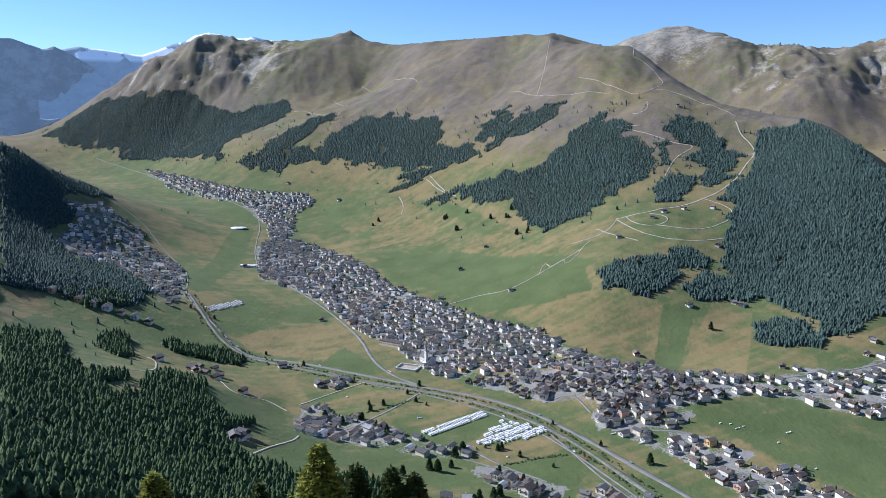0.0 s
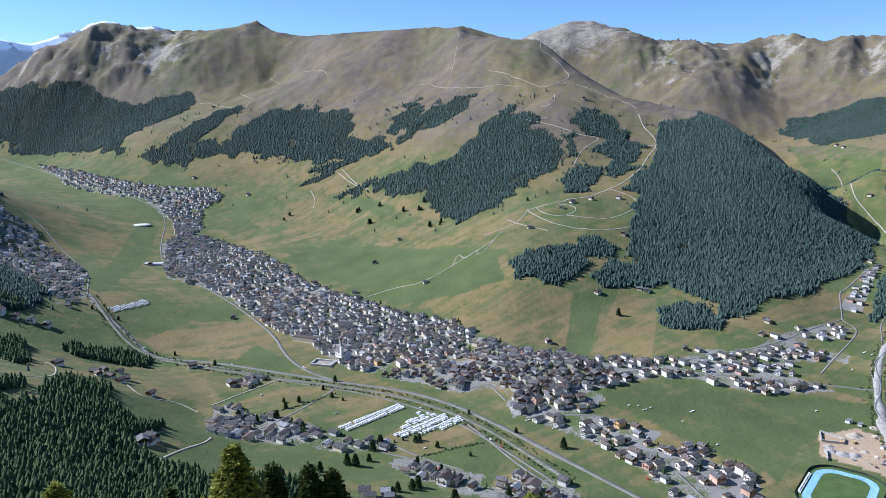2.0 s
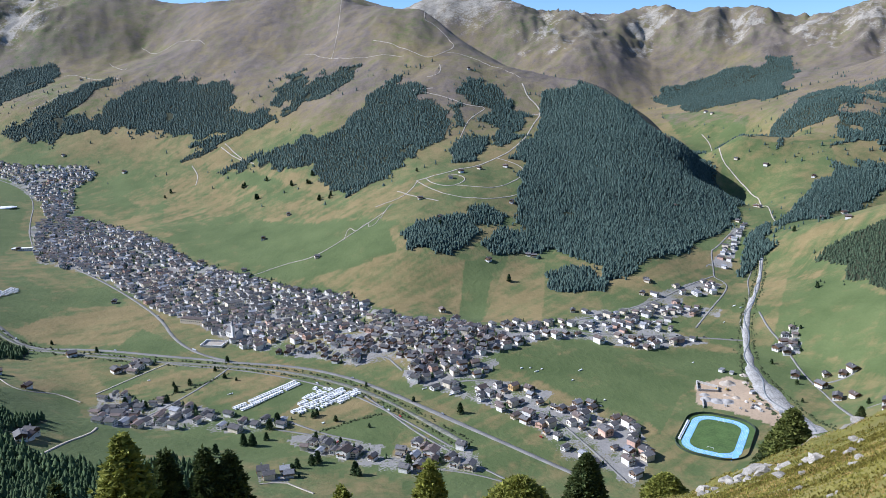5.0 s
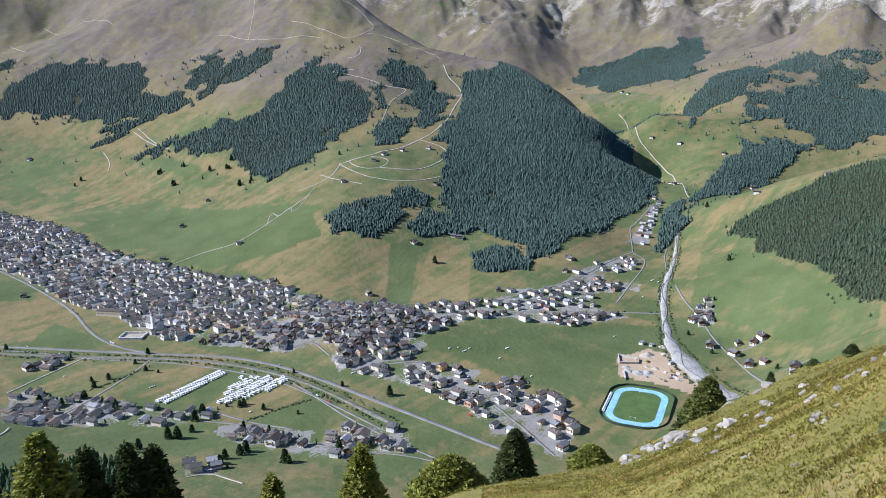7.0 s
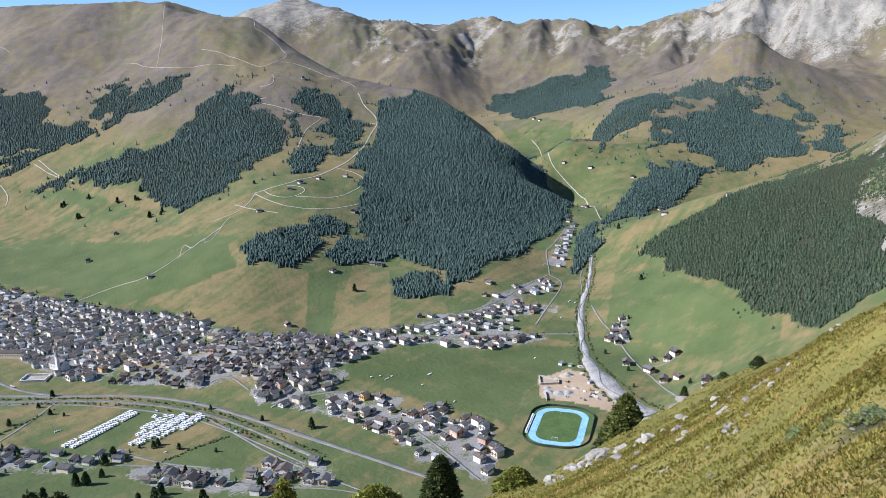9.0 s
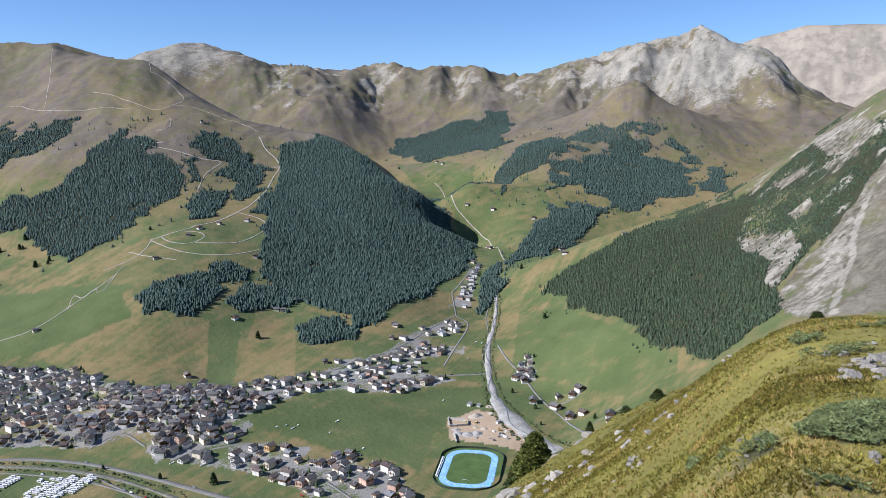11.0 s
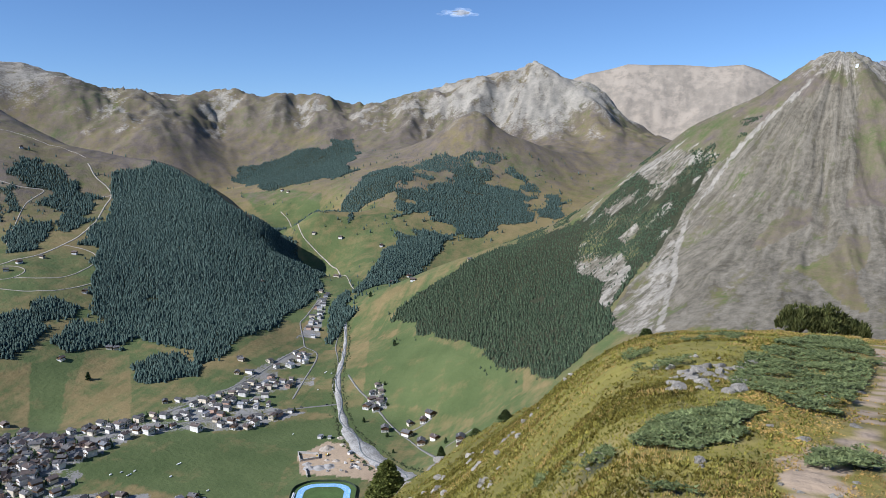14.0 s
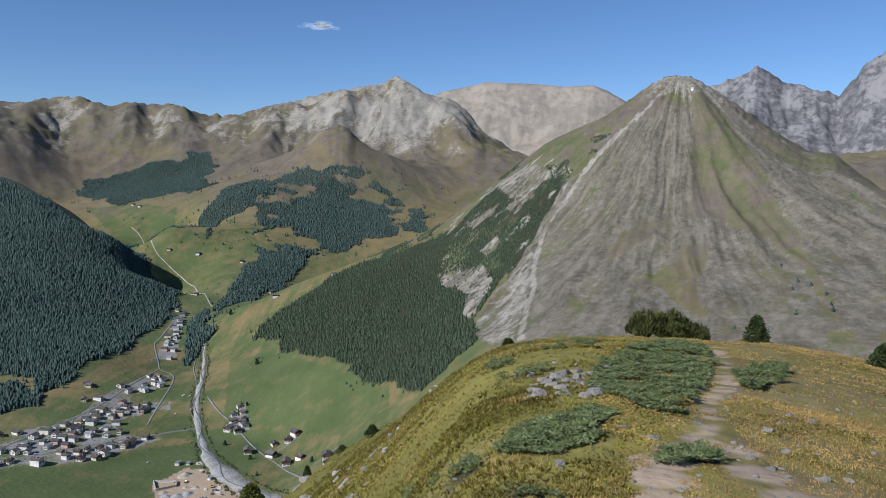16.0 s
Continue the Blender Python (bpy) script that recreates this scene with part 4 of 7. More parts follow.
def ground_cover(x, y, z, nz, rib):
    """Masks of straw, heath, forest floor, rock, scree, paving and bare earth at each point, over plain turf."""
    r, az = np.hypot(x, y), np.degrees(np.arctan2(x, y))
    wide, mid = fbm(x, y, 380, 4), fbm(x + 400, y, 90, 4)
    fine = fbm(x, y + 300, 26, 3)
    alt = z + 45 * wide + 25 * mid
    # mown parcels run across the valley
    u, v = x * 0.86 + y * 0.5, -x * 0.5 + y * 0.86
    parcel = value_noise(np.floor(u / 46 + 0.6 * wide) * 3.7, np.floor(v / 150 + 0.5 * mid) * 5.3)
    dry = np.clip(0.36 + 0.3 * wide + 0.34 * parcel * (1 - smooth(60, 160, z)) + 0.3 * mid + 0.14 * fine, 0, 1)
    # mown strips along the valley floor
    mown = value_noise(u / 95, v / 8.0) + 0.6 * value_noise(u / 60 + 9, v / 3.5)
    dry = np.clip(dry + 0.35 * smooth(110, 300, alt) + 0.2 * mown * (1 - smooth(90, 200, z)), 0, 1)
    wander = 0.12 + 0.88 * smooth(25, 110, z)
    jx, jy = x + wander * (7 * mid + 4 * fine), y + wander * (7 * fine + 5 * wide)
    for key, poly in STRAW.items():
        full = 0.56 if key.startswith("slope") else 0.7
        dry = np.where(inside(poly, jx, jy), np.clip(full + 0.35 * mid + 0.25 * fine + 0.28 * mown, 0, 1), dry)
    for key, poly in GREENS.items():
        full = 0.3 if key == "side_floor" else 0.08
        dry = np.where(inside(poly, jx, jy), np.clip(full + 0.22 * mid + 0.15 * parcel + 0.2 * fine, 0, 1), dry)
    heath = smooth(165, 390, alt) * np.clip(0.86 + 0.5 * fbm(x + 70, y * 0.5, 230, 5) + 0.3 * fine, 0.25, 1)
    heath = np.clip(heath * (0.85 + 0.4 * rib), 0, 1)
    steep = smooth(0.86, 0.66, nz + 0.06 * fine)
    rugged = np.clip(smooth(16, 24, az) + smooth(-500, -1000, x) * smooth(3600, 3900, r) + 0.12, 0, 1)
    crag = rugged * smooth(440, 640, alt) * smooth(2300, 3000, r) * np.clip(steep * 1.0 + 0.55 * fbm(x, y, 150, 5, True) - 0.2 + 0.2 * smooth(3300, 3900, x + 0.35 * y), 0, 1)
    scree = np.zeros(x.shape)
    for ax, ay in ((-497, 4220), (544, 3861)):
        crag = np.maximum(crag, np.clip(1.2 * np.exp(-(np.hypot(x - ax, y - ay) / 130) ** 2) + 0.3 * fine, 0, 1) * smooth(200, 120, np.hypot(x - ax, y - ay)))
    mesa = np.exp(-(((x - 1180) / 380) ** 2 + ((y - 4350) / 330) ** 2))
    crag = np.maximum(crag, np.clip(1.3 * mesa * smooth(620, 760, z) + 0.3 * fine * mesa, 0, 1))
    scree = np.maximum(scree, np.clip(0.85 * mesa * smooth(560, 700, z + 90 * mid + 40 * fine), 0, 1))
    white = np.exp(-(((x - 3230) / 620) ** 2 + ((y - 2560) / 760) ** 2))
    scree = np.maximum(scree, np.clip(1.3 * white * smooth(470, 680, z + 150 * mid) * smooth(-0.75, 0.2, -fan(x, y, 3327, 2564, 14.0, 500) + 0.3 * fine + 0.2), 0, 1))
    flank = smooth(24, 36, az) * smooth(3300, 3700, r) * smooth(480, 640, z)
    scree = np.maximum(scree, 0.8 * flank * smooth(0.42, 0.8, -rib + 0.7 * mid + 0.35 * fine + 0.35 * wide))
    scree = np.maximum(scree, 0.8 * crag * smooth(0.42, 0.8, -rib + 0.5 * mid + 0.3 * fine))
    rock = crag * np.clip(0.5 + 0.6 * rib + 0.35 * mid, 0, 1)
    face = np.zeros(x.shape)
    for poly in SCREE.values():
        face = np.where(inside(poly, jx, jy), 1.0, face)
    for key, poly in SCREE.items():
        if key.startswith("patch"):
            scree = np.where(inside(poly, jx, jy), np.clip((0.25 if key == "patch_k" else 0.5) + 0.5 * fine + 0.3 * mid, 0, 1), scree)
    line_b, runs = 1.3 * rib, fan(x + 30, y, 1640, 500, 5.0, 330, 6)
    patch = np.clip(0.8 + 0.2 * line_b + 0.45 * runs + 0.25 * mid + 0.2 * fine, 0, 1)
    greyish = np.exp(-(((x - 1400) / 480) ** 2 + ((y - 400) / 480) ** 2))
    dry = dry * (1 - greyish) + greyish * np.clip(0.5 + 0.25 * mid + 0.2 * fine, 0, 1)
    heath = heath * (1 - greyish) + greyish * np.clip(0.55 + 0.35 * mid + 0.3 * fine, 0, 1)
    rock = np.maximum(rock, face * patch)
    scree = np.maximum(scree, 0.62 * face * smooth(0.28, 0.62, -runs - 0.25 * rib + 0.3 * fine + 0.3 * mid))
    for poly in TURF.values():
        scree = np.where(inside(poly, jx, jy), scree * 0.3, scree)
        rock = np.where(inside(poly, jx, jy), rock * np.clip(-0.08 + 0.4 * mid + 0.35 * runs, 0, 1), rock)
    scree = np.maximum(scree, np.clip(0.95 * np.exp(-np.hypot(x - 1640, y - 470) / 95) + 0.4 * fine, 0, 0.8) * smooth(150, 90, np.hypot(x - 1640, y - 470)))
    # broken ground of boulders over the dwarf pines
    stony = np.exp(-(((x - 1440) / 260) ** 2 + ((y - 830) / 190) ** 2)) * smooth(240, 330, z)
    scree = np.maximum(scree, 0.8 * stony * smooth(0.3, 0.7, fbm(x, y, 50, 5, True) + 0.4 * mid))
    for key, line in STREAK.items():
        wide_m = 7 if key == "main" else 4
        scree = np.maximum(scree, (0.9 if key == "main" else 0.55) * smooth(wide_m, wide_m * 0.45, near_line(line, x + 9 * fine, y + 9 * mid, wide_m * 1.5)))
    earth = np.zeros(x.shape)
    paved = np.zeros(x.shape)
    for poly in TOWN.values():
        paved = np.where(inside(poly, jx, jy), np.clip(0.6 + 0.6 * fbm(x, y, 17, 3) + 0.25 * mid, 0, 1), paved)
    earth = np.where(inside(POINTS["pit"], x, y), 0.9, earth)
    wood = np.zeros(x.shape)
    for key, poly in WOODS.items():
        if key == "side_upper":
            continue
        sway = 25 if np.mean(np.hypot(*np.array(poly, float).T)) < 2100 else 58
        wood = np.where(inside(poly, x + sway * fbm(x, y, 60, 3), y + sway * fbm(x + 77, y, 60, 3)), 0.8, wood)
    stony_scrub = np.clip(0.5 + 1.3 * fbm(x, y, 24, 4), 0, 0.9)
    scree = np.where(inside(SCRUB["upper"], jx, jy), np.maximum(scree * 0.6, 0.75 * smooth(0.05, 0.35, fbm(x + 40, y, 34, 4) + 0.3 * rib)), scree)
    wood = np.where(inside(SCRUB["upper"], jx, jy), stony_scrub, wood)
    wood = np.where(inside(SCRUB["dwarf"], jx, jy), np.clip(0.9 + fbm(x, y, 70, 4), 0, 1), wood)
    # the hilltop: bilberry turf, juniper mats, worn path and outcrops
    top = 1 - smooth(90, 130, r)
    path_d = np.minimum(near_line(PATH, x, y, 3.0), near_line(PATH_SIDE, x, y, 3.0))
    path = smooth(0.3, 0.1, path_d - 0.08 * smooth(9.5, 6.5, r) + 0.2 * fbm(x, y, 0.8, 3)) * (r < 60)
    grit = smooth(0.25, 0.6, fbm(x, y, 2.2, 4)) * 0.3 * smooth(66, 76, az) * (r < 32)
    dry_top = np.clip(0.14 + 0.45 * fbm(x, y, 5, 4) + 0.32 * smooth(66, 80, az) + 0.5 * fbm(x, y, 0.9, 3), 0, 1)
    dry = dry * (1 - top) + dry_top * top
    heath = heath * (1 - top)
    earth = np.maximum(earth, top * np.maximum(path, grit))
    scree = np.maximum(scree * (1 - top), top * brow_rock(x, y))
    rock = rock * (1 - top)
    # forest-floor dark under the mats paints the shade in the gaps between sprays
    for poly in MATS.values():
        wood = np.where(inside(poly, x, y), np.clip(0.45 + 0.9 * fbm(x, y, 0.7, 3), 0, 0.8), wood)
    a = np.stack([dry, heath, wood, rock], -1)
    b = np.stack([scree, paved, earth, top], -1)
    return np.clip(a, 0, 1), np.clip(b, 0, 1)


normals = np.empty(len(ground_mesh.vertices) * 3, np.float32)
ground_mesh.vertex_normals.foreach_get("vector", normals)
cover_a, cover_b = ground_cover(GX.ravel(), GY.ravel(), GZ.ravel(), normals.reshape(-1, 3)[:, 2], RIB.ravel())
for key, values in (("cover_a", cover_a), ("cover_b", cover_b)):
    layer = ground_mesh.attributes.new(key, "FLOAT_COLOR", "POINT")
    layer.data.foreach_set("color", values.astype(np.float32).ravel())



def mountain_range(name, label, profile, distance, depth, base, material, rough=40.0, step=260.0, jag=0.0):
    """A far range: its crest as bearings and angles over the level, its flank falling towards the valley."""
    pa, pe = np.array(profile).T
    a = np.arange(pa[0], pa[-1], 0.1)
    crest = EYE_Z + distance * np.tan(np.radians(np.interp(a, pa, pe)))
    crest = crest + jag * fbm(a, 0 * a + distance, 0.9, 3, True)
    rows = np.linspace(0, 1, 40)[:, None]
    dist = distance - depth * rows + 0 * a
    x, y = dist * np.sin(np.radians(a)), dist * np.cos(np.radians(a))
    z = crest * (1 - rows) + base * rows - 60 * np.sin(rows * math.pi)
    swell = np.minimum(1, rows * 4 + 0.12)
    drift = 0.5 * fbm(x, y, 500, 2)
    rib = erosion(x.ravel(), y.ravel(), (np.sin(np.radians(a)) + drift).ravel(), (np.cos(np.radians(a)) - drift).ravel(), step).reshape(x.shape)
    z = z + rough * swell * (rib - 0.1) + rough * 0.5 * swell * fbm(x, y, 300, 5)
    x, y, z = (np.concatenate([v[:1], v]) for v in (x, y, z))
    z[0] -= 300
    k = (distance + 500) / distance
    x[0] *= k
    y[0] *= k
    me = mesh_grid(name, x[::-1], y[::-1], z[::-1], False)
    me.materials.append(material)
    return tagged(new(name, me), label, "mountains", kind="structure")


def bare_rock(name, a, b, c, scale=0.016, relief_m=14.0):
    """Weathered rock of a far range: two tones of stone and paler scree, from broad bands down to fine grain."""
    n = Nodes(name, 0.95)
    grain, band = n.noise(scale, 12, 0.74), n.noise(scale * 0.3, 8, 0.65)
    stone = n.mix(n.ramp(grain, 0.4, 0.6), a, b)
    n.bump(grain, 1.0, relief_m)
    return n.done(n.mix(n.ramp(n.mix(0.5, grain, band), 0.49, 0.56), stone, c))


LEFT_RANGE = [(-31.31, 4.39), (-29.43, 4.82), (-28.81, 4.81), (-28.19, 4.59), (-27.10, 4.18), (-26.42, 4.42), (-25.62, 4.02), (-24.32, 3.22), (-22.81, 2.44), (-21.62, 1.59), (-20.22, 0.64)]
GLACIER_RANGE = [(-27.61, 3.84), (-26.28, 4.14), (-24.91, 4.40), (-22.86, 4.18), (-21.10, 3.93), (-19.99, 4.34), (-19.24, 4.66), (-18.11, 4.99), (-17.53, 5.38), (-16.58, 5.60), (-15.63, 5.44), (-14.88, 5.23), (-14.30, 5.24), (-13.52, 5.37), (-12.94, 5.23), (-11.57, 4.99), (-9.99, 4.46)]
PALE_RIDGE = [(53.22, 4.66), (54.89, 5.42), (56.15, 5.92), (57.41, 6.13), (59.08, 6.54), (60.74, 6.45), (63.23, 6.36), (64.88, 6.19), (66.91, 6.24), (67.93, 5.87), (69.35, 5.05), (71.36, 3.82)]
DARK_PEAKS = [(74.00, 5.36), (75.47, 6.09), (76.56, 6.51), (77.28, 6.79), (77.80, 7.18), (78.35, 6.93), (79.15, 6.49), (79.62, 6.13), (80.85, 5.94), (81.90, 5.49), (82.75, 5.16), (83.09, 5.00), (83.54, 5.86), (84.45, 6.99), (85.62, 7.76), (87.77, 8.66), (89.56, 8.17)]
# blue-grey tones of the left range hold distance haze in the base colour
hazy_far_rock = bare_rock("hazy_far_rock", (0.08, 0.1, 0.11), (0.17, 0.19, 0.2), (0.25, 0.26, 0.265), 0.01)
pale_rock = bare_rock("pale_far_rock", (0.26, 0.223, 0.173), (0.335, 0.285, 0.22), (0.37, 0.312, 0.24), 0.016, 5.0)
dark_rock = bare_rock("dark_far_rock", (0.105, 0.1, 0.098), (0.2, 0.19, 0.185), (0.27, 0.255, 0.242), 0.022, 8.0)


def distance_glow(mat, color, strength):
    """Paints the faint blue of many kilometres of air onto a backdrop as emission."""
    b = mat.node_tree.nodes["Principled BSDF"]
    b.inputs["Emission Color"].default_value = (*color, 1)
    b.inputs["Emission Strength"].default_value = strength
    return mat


def hazy_snowy_rock():
    n = Nodes("hazy_snowy_rock", 0.9)
    sep = n.add("ShaderNodeSeparateXYZ")
    n.link(n.coord, sep.inputs[0])
    level = n.ramp(sep.outputs[2], 690, 780)
    cover = n.mix(0.5, level, n.ramp(n.noise(0.006, 5), 0.42, 0.55))
    # bluish stone tones, with the haze of distance mixed into the colour
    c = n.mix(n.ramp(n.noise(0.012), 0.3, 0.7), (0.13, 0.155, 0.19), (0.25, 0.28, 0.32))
    return n.done(n.mix(n.ramp(cover, 0.6, 0.72), c, (0.82, 0.84, 0.87)))


mountain_range("backdrop_range", "hazy blue-grey mountain range far up the valley", LEFT_RANGE, 4840, 520, 160, distance_glow(hazy_far_rock, (0.34, 0.48, 0.68), 0.16), 75, 330.0)
mountain_range("backdrop_glacier", "far range with snowy summits and a glacier", GLACIER_RANGE, 4930, 500, 420, distance_glow(hazy_snowy_rock(), (0.34, 0.5, 0.72), 0.2), 45)
mountain_range("backdrop_ridge", "pale beige scree ridge behind the white summit", PALE_RIDGE, 4850, 900, 250, pale_rock, 42, 330.0)
mountain_range("backdrop_peaks", "jagged grey rock peaks in the distance", DARK_PEAKS, 4600, 800, 420, dark_rock, 85, 240.0, 26.0)


def thin_cloud():
    n = Nodes("thin_cloud", 1.0)
    n.bsdf.inputs["Base Color"].default_value = (0.9, 0.9, 0.9, 1)
    # faint emission paints the cloud's sunlit white over its dark undersides
    n.bsdf.inputs["Emission Color"].default_value, n.bsdf.inputs["Emission Strength"].default_value = (0.75, 0.82, 0.92, 1), 0.55
    n.link(n.ramp(n.noise(0.015, 4, 0.5), 0.3, 0.65, 0.0, 0.08), n.bsdf.inputs["Alpha"])
    bm = bmesh.new()
    rng = np.random.RandomState(4)
    for _ in range(26):
        u, v = rng.normal(0, 55), rng.normal(0, 9)
        bmesh.ops.create_icosphere(bm, subdivisions=2, radius=1, matrix=Matrix.Translation((u, rng.normal(0, 10), v)) @ Matrix.Diagonal((rng.uniform(22, 48), 16, rng.uniform(6, 13), 1)))
    me = bpy.data.meshes.new("cloud")
    bm.to_mesh(me)
    bm.free()
    me.materials.append(n.mat)
    ob = new("cloud", me)
    a, up, dist = CLOUD
    ob.matrix_basis = pose(dist * math.sin(radians(a)), dist * math.cos(radians(a)), EYE_Z + dist * math.tan(radians(up)), 0, 0, -a)
    ob.visible_shadow = False
    return tagged(ob, "small thin white cloud in a clear blue sky", "cloud", kind="structure")


CLOUD = (46.9, 10.3, 4700.0)
thin_cloud()


# ---------------------------------------------------------------- helpers for things
def ground_z(x, y):
    return float(height(np.array([float(x)]), np.array([float(y)]))[0])


def part(name, bm, material, parent=None, label=""):
    """Links a bmesh as one mesh object, under a parent if one is given."""
    me = bpy.data.meshes.new(name)
    bm.to_mesh(me)
    bm.free()
    me.materials.append(material)
    ob = new(name, me)
    ob.parent = parent
    return tagged(ob, label)


def box(bm, x0, y0, z0, x1, y1, z1):
    v = [bm.verts.new(p) for p in ((x0, y0, z0), (x1, y0, z0), (x1, y1, z0), (x0, y1, z0), (x0, y0, z1), (x1, y0, z1), (x1, y1, z1), (x0, y1, z1))]
    for f in ((3, 2, 1, 0), (4, 5, 6, 7), (0, 1, 5, 4), (1, 2, 6, 5), (2, 3, 7, 6), (3, 0, 4, 7)):
        bm.faces.new([v[i] for i in f])
    return v


def prism(bm, outline, y0, y1):
    """An x, z outline drawn out along y."""
    a = [bm.verts.new((x, y0, z)) for x, z in outline]
    b = [bm.verts.new((x, y1, z)) for x, z in outline]
    n = len(outline)
    bm.faces.new(a)
    bm.faces.new(b[::-1])
    for i in range(n):
        bm.faces.new([a[i], b[i], b[(i + 1) % n], a[(i + 1) % n]])


def raw_mesh(name, co, tris, material, smooth_shade=False):
    me = bpy.data.meshes.new(name)
    me.vertices.add(len(co))
    me.vertices.foreach_set("co", np.asarray(co, np.float32).ravel())
    me.loops.add(tris.size)
    me.loops.foreach_set("vertex_index", tris.astype(np.int32).ravel())
    me.polygons.add(len(tris))
    me.polygons.foreach_set("loop_start", np.arange(0, tris.size, tris.shape[1], dtype=np.int32))
    me.update(calc_edges=True)
    me.validate()
    if smooth_shade:
        me.shade_smooth()
    me.materials.append(material)
    return new(name, me)


def scatter(poly, step, rng, keep=1.0, wobble=0.0):
    """Places strewn over a polygon at about step metres, without overlaps."""
    p = np.array(poly, float)
    gx, gy = np.meshgrid(np.arange(p[:, 0].min() - wobble, p[:, 0].max() + wobble, step), np.arange(p[:, 1].min() - wobble, p[:, 1].max() + wobble, step))
    x = gx.ravel() + rng.uniform(-0.45, 0.45, gx.size) * step
    y = gy.ravel() + rng.uniform(-0.45, 0.45, gx.size) * step
    m = inside(poly, x + wobble * fbm(x, y, 60, 3), y + wobble * fbm(x + 77, y, 60, 3)) & (rng.rand(x.size) < keep)
    return x[m], y[m]


def ribbon(name, label, line, width, lift, material, step=9.0, grow=None):
    """A road, track or stream bed laid along a line over the ground."""
    c, n = along(line, step)
    w = np.interp(np.linspace(0, 1, len(c)), *zip(*grow)) if grow else np.full(len(c), width)
    w = w * (1 + (0.5 if name == "river_bed" else 0.12) * fbm(c[:, 0], c[:, 1], 26, 3))
    offs = np.array([-0.5, -0.46, 0.0, 0.46, 0.5])
    drop = np.array([-1.2, 0.0, 0.08, 0.0, -1.2])
    x = c[:, 0][:, None] + n[:, 0][:, None] * offs * w[:, None]
    y = c[:, 1][:, None] + n[:, 1][:, None] * offs * w[:, None]
    z = height(x, y) + lift + drop
    me = mesh_grid(name, x[:, ::-1], y[:, ::-1], z[:, ::-1], False)
    me.materials.append(material)
    return tagged(new(name, me), label, "road" if name == "road" else name.split("_")[0], kind="structure")


def conifer_shapes(x, y, h, tiers, sides, rng, slim=0.2):
    """Vertices and triangles of many conifers, each a stack of ragged skirts of branches."""
    n = len(x)
    z = height(x, y) - 0.6
    co, tri = [], []
    turn = rng.uniform(0, 6.28, n)
    lean = rng.uniform(-0.03, 0.03, (n, 2))
    girth = h * slim * rng.uniform(0.8, 1.25, n)
    base = 0
    for k in range(tiers):
        f = k / tiers
        low = h * (0.08 + 0.84 * f) 
        top = np.minimum(h, low + h * (1.55 / tiers + 0.1)) if k < tiers - 1 else h
        rad = girth * (1 - f) ** 0.8 * (1.0 if k else 0.9)
        ang = turn[:, None] + k * 1.3 + np.arange(sides) * (2 * math.pi / sides)
        rj = rad[:, None] * rng.uniform(0.62, 1.25, (n, sides))
        zj = low[:, None] + h[:, None] * rng.uniform(-0.05, 0.07, (n, sides))
        ring = np.stack([x[:, None] + lean[:, :1] * zj + rj * np.cos(ang), y[:, None] + lean[:, 1:] * zj + rj * np.sin(ang), z[:, None] + zj], -1)
        apex = np.stack([x + lean[:, 0] * top, y + lean[:, 1] * top, z + top], -1)[:, None]
        block = np.concatenate([apex, ring], 1)
        first = base + np.arange(n)[:, None] * (sides + 1)
        i = np.arange(sides)
        tri.append(np.stack([first + 0 * i, first + 1 + i, first + 1 + (i + 1) % sides], -1).reshape(-1, 3))
        co.append(block.reshape(-1, 3))
        base += n * (sides + 1)
    return np.concatenate(co), np.concatenate(tri)



